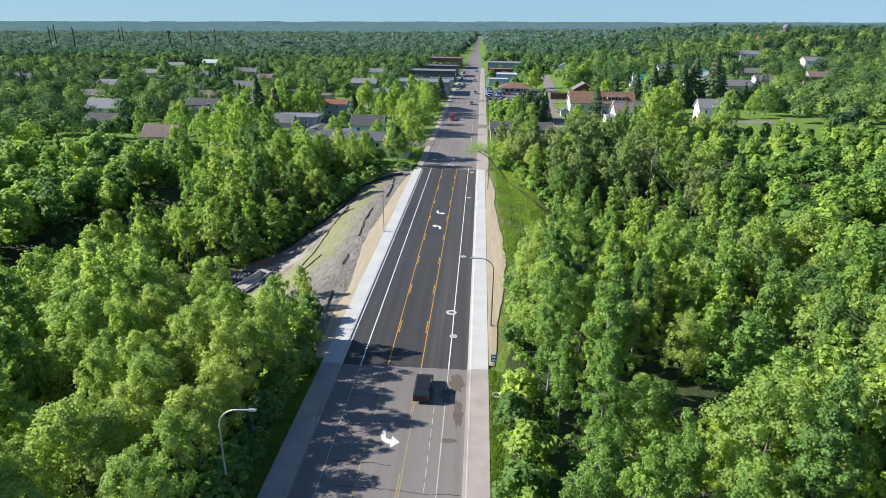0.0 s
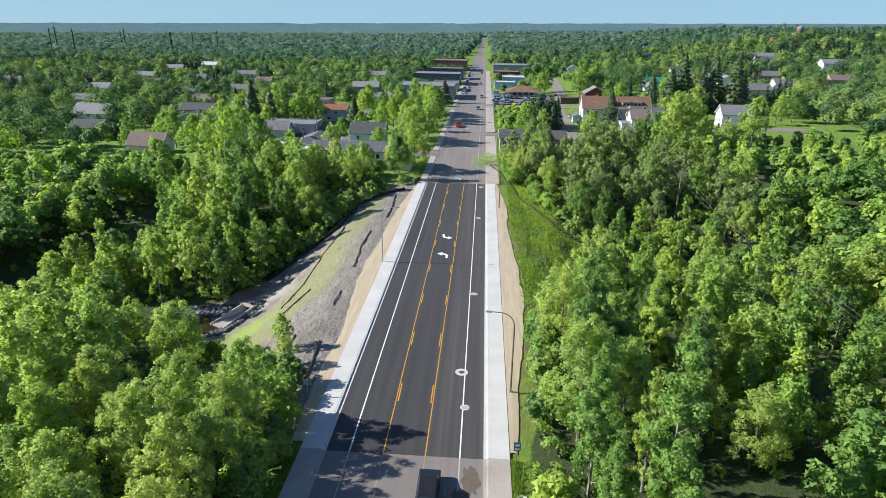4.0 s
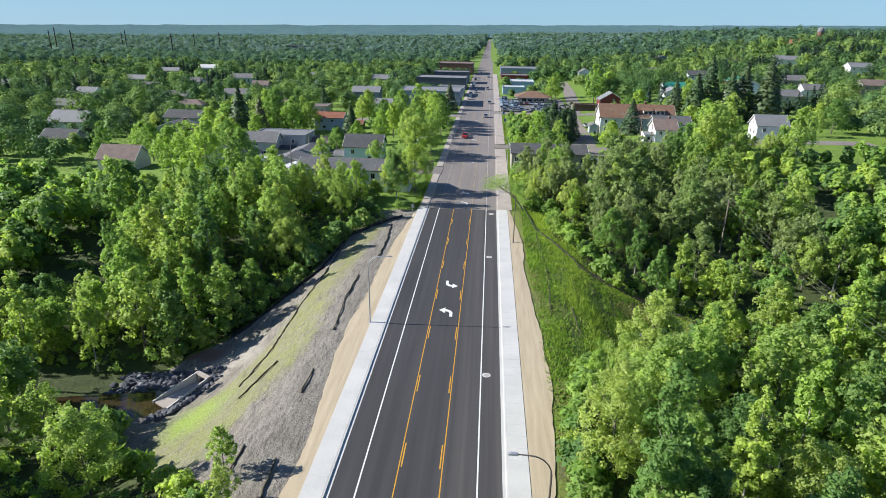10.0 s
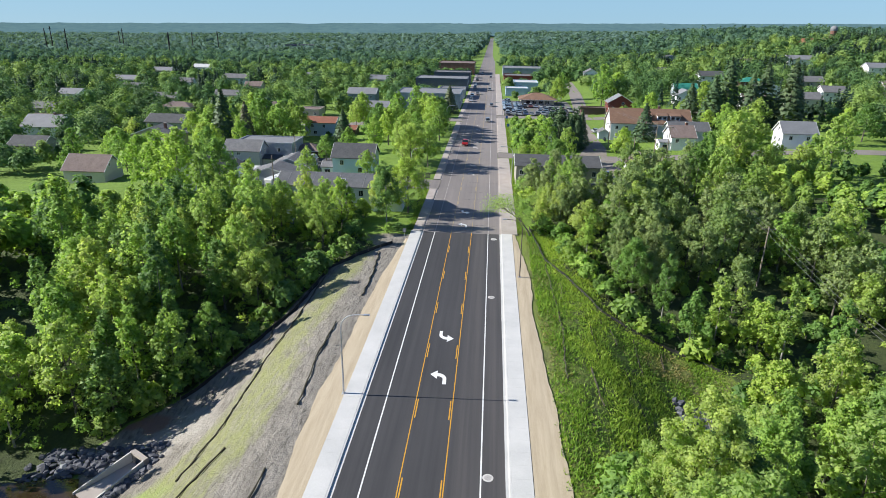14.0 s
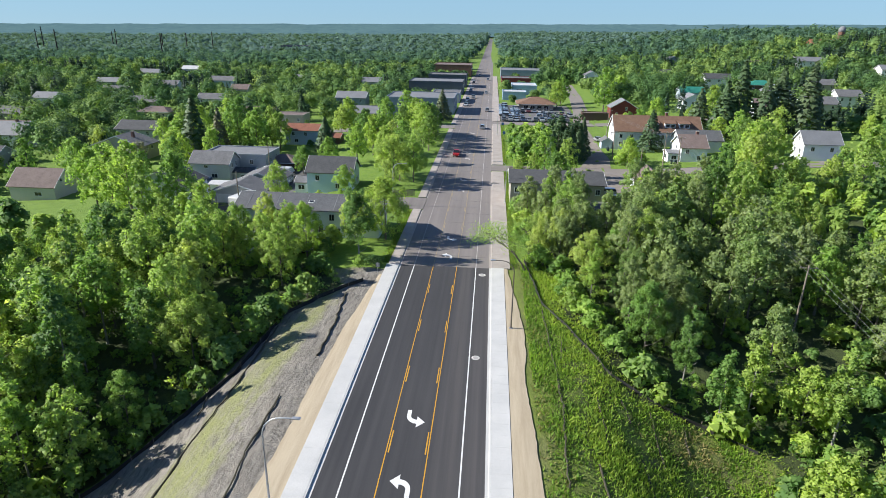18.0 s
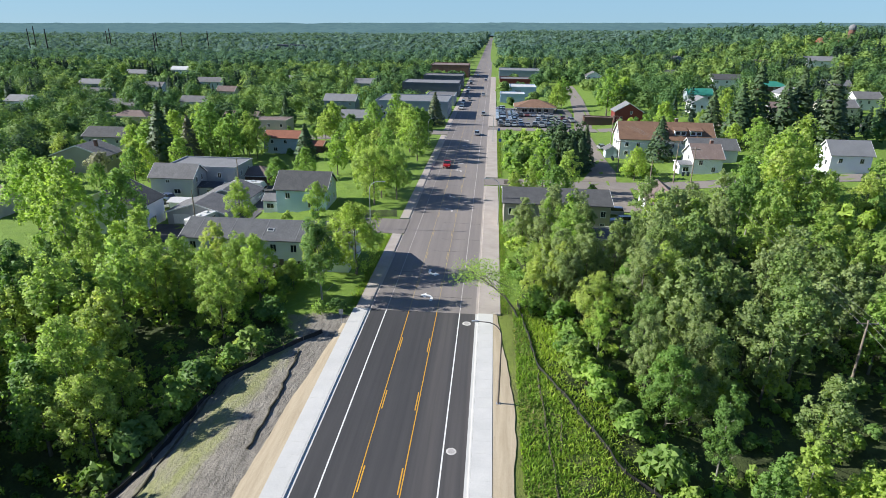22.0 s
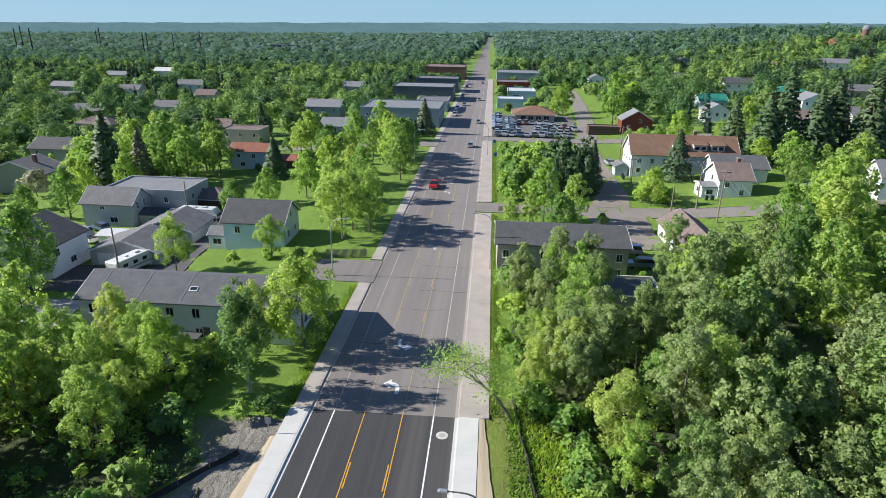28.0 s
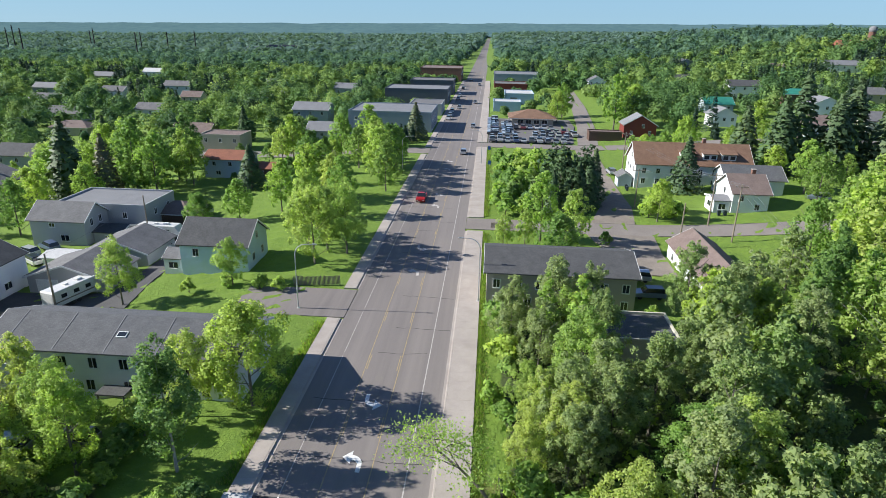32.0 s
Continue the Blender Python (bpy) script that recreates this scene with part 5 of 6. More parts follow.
for rows in ([(-14.0, 155.7), (-13.3, 145.5), (-13.2, 137.0)], [(-15.1, 128.8), (-15.2, 118.6), (-14.4, 109.2)], [(-26.6, 139), (-25, 129.3)], [(-21.3, 146.5), (-22.2, 133.1), (-23.4, 124), (-23.7, 109.8), (-24.9, 102.4)],
             [(-20.7, 104.6), (-23.1, 98.1)], [(-14.3, 99.3), (-14.3, 94.4)], [(-17.4, 86.1), (-17.4, 82.5)], [(-13.3, 83.6), (-12.9, 75)], [(19.9, 133.7), (20, 125.6)], [(26.6, 135.4), (25.9, 126)], [(15.1, 154.4), (15.6, 129.9), (14.8, 117.2)],
             [(23.4, 125.9), (23.8, 115.3), (23.6, 106.6)], [(17.0, 145.8), (16.6, 140.1)], [(18.2, 122), (18.6, 114)], [(23.1, 135.4), (23.5, 131.3)], [(17.3, 104.6), (17.3, 98.2)], [(30.7, 135.8), (29.8, 130.3)]):
    erosion_log(rows)


def stone_mesh(seed):
    rng = random.Random(seed)
    bm = bmesh.new()
    bmesh.ops.create_icosphere(bm, subdivisions=1, radius=1.0)
    for v in bm.verts:
        v.co *= rng.uniform(0.72, 1.12)
    for v in bm.verts:
        v.co.x *= 1.25
        v.co.z *= 0.75
    return mesh_of("stone", bm, M_ROCK)


STONES = [stone_mesh(i) for i in range(6)]


def riprap(label, n, where, seed):
    rng = random.Random(seed)
    pts = [where(rng) for _ in range(n)]
    cx, cy = sum(p[0] for p in pts) / n, sum(p[1] for p in pts) / n
    zc = ground_z(cx, cy)
    e = thing("riprap", label, "rocks", cx, cy, zc)
    for i, (x, y) in enumerate(pts):
        s = rng.uniform(0.26, 0.56)
        m = pose(x - cx, y - cy, ground_z(x, y) - zc + s * 0.25, rng.uniform(-30, 30), rng.uniform(-30, 30), rng.uniform(0, 360)) @ Matrix.Diagonal((s, s, s, 1))
        part("stone", STONES[i % 6], None, e, m=m)


def bank_left(rng):
    t = rng.random()
    if t < 0.68:
        a = rng.uniform(0, 1)
        x, y = -31.6 - 13.5 * a + rng.uniform(-0.8, 0.8), 110.8 - 2.0 * a * a + rng.uniform(-3.2, 1.6)
    else:
        a = (t - 0.68) / 0.32
        x, y = -31.6 - 4.2 * a + rng.uniform(-0.75, 0.75), 109.0 - 8.6 * a + rng.uniform(-0.5, 0.5)
    u, v = -0.5 * (x + 33.3) - 0.866 * (y - 109.0), -0.866 * (x + 33.3) + 0.5 * (y - 109.0)
    return (x, y) if not (-0.2 < u < 6.8 and abs(v) < 1.5) else bank_left(rng)


riprap("grey riprap boulders round the culvert outlet", 300, bank_left, 4)
riprap("pile of pale grey riprap boulders by the culvert inlet", 70, lambda r: (32.3 + r.uniform(-3, 3), 122 + r.uniform(-2.2, 2.2)), 9)


def culvert(x, y, turn):
    zc = -9.62
    e = thing("culvert", "concrete box culvert outlet with sloping wing walls", "culvert", x, y, zc, turn)
    bm = bmesh.new()
    for a in ((-2.4, -1.6, 0, 0.4, 0, 2.4), (1.6, 2.4, 0, 0.4, 0, 2.4), (-1.6, 1.6, 0, 0.4, 1.9, 2.4)):
        box(bm, *a)
    part("headwall", bm, M_CONC_OLD, e)
    for s in (-1, 1):
        bm = bmesh.new()
        prism(bm, [(0.0, 0), (-4.6, 0), (-4.6, 0.5), (0.0, 2.3)], -0.15, 0.15, "x")
        part("wing_wall", bm, M_CONC, e, m=pose(s * 2.25, 0.0, 0, 0, 0, s * 5))
    part("apron", boxed(-2.2, 2.2, -4.5, 0, -0.1, 0.32), M_CONC_OLD, e, "muddy concrete apron")
    return e


culvert(-33.3, 109.0, -30).scale = (0.56, 1.4, 0.66)


def creek():
    m, nt, b = material("creek_water", 0.08)
    nt.links.new(ramp(nt, noise_tex(nt, 0.5), [(0.3, (0.02, 0.014, 0.008)), (0.7, (0.05, 0.034, 0.018))]), b.inputs["Base Color"])
    bump(nt, b, noise_tex(nt, 3.0, 3), 0.12, 0.05)
    bm = bmesh.new()
    rows = [((-35.6, 102.9), (-37.4, 104.4)), ((-37.4, 101.0), (-38.8, 106.6)), ((-41, 100.2), (-41.6, 106.2)), ((-44, 100.9), (-44.6, 105.4)), ((-48, 101.6), (-48.3, 104.8)), ((-54, 100.6), (-54.2, 103.4)), ((-62, 101.4), (-62, 103.6)), ((-84, 99), (-84, 101))]
    for (a, b2) in zip(rows, rows[1:]):
        v = [bm.verts.new((*p, -9.6)) for p in (a[0], b2[0], b2[1], a[1])]
        bm.faces.new(v)
    bmesh.ops.remove_doubles(bm, verts=bm.verts[:], dist=0.01)
    bmesh.ops.recalc_face_normals(bm, faces=bm.faces[:])
    tagged(new("water", mesh_of("water", bm, m)), "shallow brown creek at the culvert outlet", "water", kind="structure")


creek()


# ---- vehicles ----
M_PAINT = varied("car_paint", [(0.0, (0.025, 0.027, 0.03)), (0.2, (0.30, 0.33, 0.37)), (0.4, (0.6, 0.62, 0.63)), (0.55, (0.07, 0.12, 0.25)), (0.7, (0.38, 0.41, 0.45)), (0.88, (0.75, 0.75, 0.74)), (0.95, (0.12, 0.13, 0.15)), (1.0, (0.25, 0.02, 0.02))], 0.3, 0.3, 0.8)
M_DARKPAINT = surface("dark_grey_car_paint", (0.02, 0.022, 0.025), (0.035, 0.037, 0.04), 1, 9, 0.3, 0.4, 0)
M_REDPAINT = surface("red_car_paint", (0.35, 0.012, 0.012), (0.42, 0.02, 0.02), 1, 9, 0.35, 0.1, 0)
M_WHITEPAINT = surface("white_vehicle_paint", (0.561, 0.561, 0.552), (0.646, 0.646, 0.637), 0.8, 9, 0.4, 0, 0)
M_LIGHT = surface("headlight_plastic", (0.6, 0.6, 0.6), (0.75, 0.75, 0.75), 3, 9, 0.2, 0, 0)
M_TAIL = surface("tail_light", (0.3, 0.01, 0.01), (0.4, 0.02, 0.02), 3, 9, 0.3, 0, 0)
CAR_MESH = {}


def car_meshes(style):
    """Bodies in metres, length along y, nose towards +y."""
    if style in CAR_MESH:
        return CAR_MESH[style]
    L, W = {"suv": (4.7, 1.88), "sedan": (4.6, 1.8), "pickup": (5.7, 2.0)}[style]
    hood, roof, belt = {"suv": (1.05, 1.72, 1.08), "sedan": (0.92, 1.44, 0.95), "pickup": (1.15, 1.88, 1.2)}[style]
    f = L / 2
    if style == "pickup":
        low = [(-f, 0.45), (f, 0.45), (f, 0.85), (f - 0.15, hood), (f - 1.6, belt), (-f, belt)]
        top = [(-0.55, belt), (-0.45, roof), (0.75, roof), (1.45, belt)]
    elif style == "suv":
        low = [(-f, 0.35), (f, 0.35), (f, 0.75), (f - 0.2, 0.95), (f - 1.25, belt), (-f, belt)]
        top = [(-f + 0.05, belt), (-f + 0.35, roof), (0.45, roof), (1.1, belt)]
    else:
        low = [(-f, 0.32), (f, 0.32), (f, 0.65), (f - 0.2, 0.8), (f - 1.35, belt), (-f + 0.9, belt), (-f, 0.9)]
        top = [(-f + 0.75, belt), (-f + 1.45, roof), (0.3, roof), (1.0, belt)]

    def shell(pts, w, taper=1.0):
        bm = bmesh.new()
        prism(bm, pts, -w / 2, w / 2, "x")
        z0, z1 = min(p[1] for p in pts), max(p[1] for p in pts)
        for v in bm.verts:
            v.co.x *= 1 + (taper - 1) * (v.co.z - z0) / (z1 - z0)
        bmesh.ops.bevel(bm, geom=bm.edges[:], offset=0.07, segments=2, affect="EDGES", profile=0.6)
        return bm

    CAR_MESH[style] = dict(L=L, W=W, body=shell(low, W), cabin=shell(top, W * 0.94, 0.84), roofz=roof, roofy=(top[1][0], top[2][0]))
    for k, m in (("body", None), ("cabin", M_GLASS)):
        CAR_MESH[style][k] = mesh_of(k, CAR_MESH[style][k], *([m] if m else []))
    bm = bmesh.new()
    tube(bm, [(-0.11, 0, 0), (0.11, 0, 0)], 0.34, 14)
    CAR_MESH[style]["tyre"] = mesh_of("tyre", bm, M_RUBBER)
    bm = bmesh.new()
    tube(bm, [(-0.12, 0, 0), (0.12, 0, 0)], 0.2, 10)
    CAR_MESH[style]["rim"] = mesh_of("rim", bm, M_STEEL)
    return CAR_MESH[style]


PAINTED = {}


def car(style, x, y, turn, paint, label, group="", detail=True):
    c = car_meshes(style)
    e = thing({"suv": "suv", "sedan": "car", "pickup": "pickup_truck"}[style], label, "car" if style != "pickup" else "pickup", x, y, ground_z(x, y) + (0.005 if abs(x) < 7 else 0.075), turn, group)
    key = (style, paint.name)
    if key not in PAINTED:
        me = c["body"].copy()
        me.materials.append(paint)
        y0, y1 = c["roofy"]
        roof = mesh_of("roof", boxed(-c["W"] * 0.37, c["W"] * 0.37, y0 + 0.03, y1 - 0.03, c["roofz"] - 0.05, c["roofz"] + 0.025, 0.02), paint)
        PAINTED[key] = (me, roof)
    part("body", PAINTED[key][0], None, e)
    part("cabin", c["cabin"], None, e, "dark glazed cabin")
    part("roof", PAINTED[key][1], None, e)
    for sx in (-1, 1):
        for sy in (-1, 1):
            wv = part("wheel", c["tyre"], None, e, m=pose(sx * (c["W"] / 2 - 0.12), sy * c["L"] * 0.3, 0.34))
            if detail:
                part("rim", c["rim"], None, wv)
        if detail:
            part("headlight", boxed(sx * 0.68 - 0.16, sx * 0.68 + 0.16, c["L"] / 2 - 0.06, c["L"] / 2 + 0.012, 0.62, 0.76), M_LIGHT, e)
            part("tail_light", boxed(sx * 0.74 - 0.1, sx * 0.74 + 0.1, -c["L"] / 2 - 0.012, -c["L"] / 2 + 0.05, 0.7, 0.95), M_TAIL, e)
    return e


car("suv", 2.7, 58, 0, M_DARKPAINT, "dark grey sport utility vehicle driving on the new asphalt")
t = car("pickup", -3.5, 262, 180, M_REDPAINT, "red pickup truck with dark bed driving towards the bridge")
part("bed", boxed(-0.8, 0.8, -2.7, -0.75, 1.0, 1.215), M_RUBBER, t, "black open cargo bed")
rng = random.Random(21)
lot_rows = [(341.8, 12.6, 39, 2.75, 0), (349.5, 12.6, 21, 2.75, 0), (349.5, 28, 41, 2.75, 0), (356.5, 28.5, 43, 2.9, 0), (372, 22, 37, 2.75, 180), (362.5, 31, 43, 2.9, 0)]
for y, xa, xb, step, turn in lot_rows:
    x = xa
    while x < xb:
        if rng.random() > 0.06:
            car(rng.choice(["suv", "sedan", "suv", "pickup"]), x, y + rng.uniform(-0.3, 0.3), turn + rng.uniform(-3, 3), M_PAINT, "parked car in the dealership lot", "cars in the sales lot", False)
        x += step
for k in range(14):
    for x in (12.9, 18.4):
        if not (x > 15 and k > 9):
            car(rng.choice(["suv", "sedan"]), x, 356 + k * 3.0, 90 + rng.uniform(-4, 4), M_PAINT, "parked car in a row beside the main street", "cars in the sales lot", False)
for x, y, tn in ((3.6, 318, 0), (5.0, 372, 0), (-3.6, 430, 180), (-8.6, 392, 180), (-8.9, 402, 180), (-9.0, 416, 180), (3.5, 455, 0), (-8.8, 470, 180), (-8.9, 486, 180), (-9, 530, 180), (3.6, 560, 0), (-3.5, 600, 180)):
    car("suv", x if abs(x) < 7.4 else math.copysign(6.3, x), y, tn, M_PAINT, "car on the main street in town", "cars on the street", False)
for x, y, tn in ((35.5, 219.5, 85), (36, 213, 90), (84, 263, 80), (45.5, 296, 5), (-68, 222, 60), (-72, 226, 70), (-70, 229, 60), (-52, 254, 80), (-27, 173.5, 88), (-33, 172.5, 92)):
    car("suv", x, y, tn, M_PAINT, "car parked beside a house", "", False)


def trailer(x, y, turn, label, name="travel_trailer", L=8.2, cab=False):
    e = thing(name, label, "caravan" if not cab else "motorhome", x, y, ground_z(x, y) + 0.06, turn)
    bm = bmesh.new()
    pts = [(-L / 2, 0.6), (L / 2 - 0.7, 0.6), (L / 2, 1.1), (L / 2, 1.9), (L / 2 - 0.8, 3.0), (-L / 2 + 0.15, 3.0), (-L / 2, 2.8)]
    prism(bm, pts, -1.22, 1.22, "x")
    bmesh.ops.bevel(bm, geom=bm.edges[:], offset=0.1, segments=2, affect="EDGES", profile=0.6)
    part("body", bm, M_WHITEPAINT, e)
    for s in (-1, 1):
        for yy in (-L * 0.28, -0.2, L * 0.22):
            part("window", boxed(s * 1.2 - 0.04, s * 1.2 + 0.04, yy - 0.45, yy + 0.45, 1.7, 2.3), M_GLASS, e, "dark window")
        part("stripe", boxed(s * 1.22 - 0.015, s * 1.22 + 0.015, -L / 2 + 0.3, L / 2 - 0.9, 1.2, 1.38), M_BRONZE, e, "dark stripe")
        for yy in ((-0.9, 0.0) if not cab else (-L * 0.28, L * 0.32)):
            wv = part("wheel", tube(bmesh.new(), [(-0.12, 0, 0), (0.12, 0, 0)], 0.36, 12), M_RUBBER, e, m=pose(s * 1.08, yy, 0.36))
    part("vent", boxed(-0.3, 0.3, -1.2, -0.6, 3.0, 3.2, 0.03), M_TRIM, e, "roof vent")
    part("air_conditioner", boxed(-0.4, 0.4, 0.8, 1.7, 3.0, 3.28, 0.05), M_TRIM, e)
    if cab:
        part("windscreen", boxed(-1.0, 1.0, L / 2 - 0.1, L / 2 + 0.02, 1.35, 1.9), M_GLASS, e)


trailer(-50.6, 207.6, -15, "white travel trailer parked beside the garage")
trailer(-52, 236.5, -92, "white motorhome parked behind the garages", "motorhome", 8.6, True)
v = car("suv", -47.4, 230.5, 185, M_WHITEPAINT, "white van parked on the driveway")
for i in range(5):
    part("roof_vent", boxed(-0.25, 0.25, -0.25, 0.25, 0, 0.45, 0.04), M_BRONZE, apt, "dark roof vent", m=pose(-10 + 4.6 * i, -2.2 + (i % 2) * 1.0, 7.0 if i % 2 else 6.8))

# ---- trees by hand, then woods and town trees ----
for key, x, y, s in (("maple", -12.2, 180.6, 0.92), ("ash", -16.8, 220.5, 1.08), ("ash", -12.6, 226, 0.9), ("ash", -20.5, 230, 0.95), ("ash", -27.2, 211.5, 0.62), ("ash", -41.5, 205.5, 0.72), ("maple", -13.0, 269, 0.8), ("maple", -15.5, 276, 0.9), ("ash", -27, 263, 0.9), ("ash", -18, 235, 0.75), ("ash", 14.6, 231, 0.45), ("ash", 18.6, 233, 0.48), ("ash", -17.5, 178.3, 0.82), ("aspen", -15.1, 170.2, 1.12), ("ash", -28.5, 173.5, 0.78), ("ash", -33, 176, 0.75), ("ash", -37, 171, 0.85), ("ash", -44, 173, 0.9), ("ash", -47, 167, 0.85), ("maple", -24, 169.5, 0.7), ("ash", -31, 168, 0.78), ("ash", -26, 164.5, 0.6), ("ash", -36, 163.5, 0.8), ("ash", -28, 162, 0.7),
                     ("ash", -17, 282, 1.05), ("maple", -15, 294, 0.85), ("spruce", -14.5, 342, 1.0), ("maple", -21, 300, 0.9),
                     ("maple", -70, 268, 1.0), ("maple", -78, 273, 1.05), ("maple", -66, 279, 0.9), ("maple", -97, 272, 1.0), ("maple", -73, 285, 0.95), ("maple", -84, 281, 1.0), ("maple", -46, 240, 0.6), ("maple", -40, 246, 0.65), ("maple", -33, 252, 0.7), ("maple", -30, 262, 0.75), ("shrub", -36, 270, 1.8), ("shrub", -42, 286, 1.9), ("maple", -40, 300, 0.8), ("maple", -34, 312, 0.85), ("maple", -48, 308, 0.9), ("maple", -28, 326, 0.85), ("ash", 66, 213, 1.15), ("ash", 74, 211, 1.25), ("ash", 83, 213, 1.25), ("ash", 92, 216, 1.2), ("ash", 70, 221, 1.1), ("spruce", -88, 262, 1.35), ("spruce", -82, 267, 1.0), ("maple", -94, 264, 1.0), ("blossom", -106, 258, 1.0), ("spruce", -49, 276, 0.9), ("maple", -62, 199, 0.95), ("maple", -70, 194, 1.1), ("maple", -78, 200, 1.0), ("maple", -86, 206, 1.0),
                     ("willow", 15, 196, 0.92), ("willow", 20.5, 198.5, 0.95), ("willow", 25, 199, 0.85), ("willow", 18, 190, 0.9), ("willow", 24, 188, 0.95), ("willow", 38, 203, 1.0), ("willow", 33, 186, 0.95), ("willow", 41, 197, 1.0), ("willow", 47, 190, 1.0),
                     ("pine", 24, 261, 0.92), ("pine", 28, 265, 1.15), ("spruce", 31, 258, 0.72), ("pine", 27, 272, 1.09), ("pine", 33, 272, 1.09), ("spruce", 25.5, 256, 0.6), ("pine", 29.5, 257, 0.86), ("pine", 33, 264, 1.15), ("spruce", 30, 269, 0.8), ("shrub", 13.8, 258, 1.5), ("shrub", 17, 296, 1.9), ("shrub", 14.5, 302, 1.6), ("shrub", 25, 299, 2.0), ("shrub", 20, 304, 1.9), ("shrub", 30, 292, 2.0), ("shrub", 17, 262, 1.7), ("shrub", 14.5, 268, 1.4), ("shrub", 17, 275, 1.9), ("shrub", 20, 282, 2.0), ("shrub", 16, 288, 1.6), ("shrub", 14.2, 280, 1.3), ("shrub", 24, 290, 2.0), ("shrub", 20, 294, 1.8), ("shrub", 22, 274, 2.0), ("shrub", 18.5, 268, 1.8), ("shrub", 28, 284, 2.1), ("shrub", 15.5, 253, 1.6), ("shrub", 19, 252.5, 1.5), ("shrub", 21, 258, 1.7), ("shrub", 32, 279, 1.9), ("spruce", 34, 262, 0.72), ("spruce", 36, 268, 0.75),
                     ("shrub", 46, 255, 1.6), ("maple", 47, 252, 0.6), ("shrub", 51, 254, 1.4), ("spruce", 59, 276, 1.0), ("maple", 49, 258, 0.5), ("ash", 72, 226, 1.2), ("ash", 78, 232, 1.3), ("ash", 85, 236, 1.25), ("ash", 80, 222, 1.2), ("ash", 92, 228, 1.2), ("maple", 68, 219, 1.0), ("ash", 98, 238, 1.1),
                     ("spruce", 86, 290, 1.4), ("spruce", 92, 294, 1.55), ("spruce", 99, 290, 1.45), ("spruce", 106, 296, 1.6), ("spruce", 113, 290, 1.5), ("spruce", 81, 300, 1.2), ("spruce", 120, 300, 1.2), ("maple", 83, 284, 0.6), ("maple", 40, 392, 0.9), ("maple", 44, 410, 1.0), ("maple", 60, 372, 1.2), ("maple", 68, 378, 1.2)):
    s *= (1.1 if y < 181 and x < -14 else 1.2) if key not in ("shrub", "spruce", "willow", "pine") else 1.05
    if x > 60 and key == "ash":
        s = min(s, max(4.0, height_over(x, y, 2.0)) / 12.5)
    plant(key, x, y, s, "dense" if y < 242 and abs(x) < 50 else "light")
for x, y in ((-15.2, 186), (14, 181), (12.5, 184), (-19, 209), (-22, 210), (-28, 211), (-33, 209), (34.5, 205), (-11.9, 167), (-14, 165.5), (33.5, 236.5), (26, 230), (-52, 288), (-57, 284)):
    plant("shrub", x, y, 0.8 + 0.02 * (x % 7), "dense")


# a bent ash that reaches over the pavement
leaning = thing("ash_tree", "small bent ash tree reaching over the pavement", "tree", 13.4, 167.6, ground_z(13.4, 167.6))
bm = bmesh.new()
stem = [(0, 0, -0.3), (-0.7, -0.1, 1.3), (-1.8, 0.2, 2.7), (-3.4, 0.8, 3.9), (-5.2, 1.5, 4.9), (-6.8, 2.2, 5.6)]
tube(bm, stem, [0.17, 0.15, 0.13, 0.10, 0.07, 0.03], 7)
twig_rng = np.random.default_rng(91)
ends = []
for k, (ax, ay, az) in enumerate(((-2.6, -1.4, 4.9), (-3.8, 2.6, 4.6), (-4.9, -0.6, 6.2), (-5.8, 3.4, 5.4), (-6.9, 0.4, 5.4), (-7.8, 2.6, 6.1), (-8.3, 1.4, 5.0), (-3.2, 1.0, 6.3), (-6.0, 1.6, 6.9), (-1.6, 1.6, 5.2), (-4.4, 1.2, 7.2), (-0.6, -0.8, 4.4))):
    b0 = stem[min(5, 2 + k // 3)]
    tube(bm, [b0, ((b0[0] + ax) / 2, (b0[1] + ay) / 2, (b0[2] + az) / 2 + 0.25), (ax, ay, az)], [0.06, 0.04, 0.015], 5)
    ends.append((ax, ay, az))
part("trunk", bm, M_BARK, leaning, "thin bent grey trunk")
ends = np.array(ends)
spray = ends[twig_rng.integers(0, len(ends), 3000)] + twig_rng.normal(0, 1, (3000, 3)) * np.array([0.75, 0.75, 0.5])
part("crown", card_mesh("crown", leaf_cards(spray, twig_rng.standard_normal((3000, 3)), 0.105, twig_rng), M_YELLOWGREEN), None, leaning, "sparse yellow-green leaves")
for x, y, sc in ((15.6, 172, 0.62), (17.2, 177, 0.7), (16.0, 182, 0.6), (19.5, 174, 0.75), (-17.6, 82, 0.42), (-15.8, 77.5, 0.4)):
    plant("ash", x, y, sc, "dense" if x > 0 else "light")
for x, y, sc in ((-15.4, 34, 0.82), (-15.0, 38.8, 0.8), (-15.6, 43, 0.88), (-15.2, 47.5, 0.84), (-15.8, 52, 0.9), (-15.0, 56.5, 0.82), (-15.6, 61, 0.88), (-15.6, 65.5, 0.8), (-20.5, 40, 0.9), (-21, 47, 0.95), (-20, 55, 0.92), (-20.8, 63, 0.95)):
    plant("ash", x, y, sc, "dense")
edge_rng = random.Random(77)
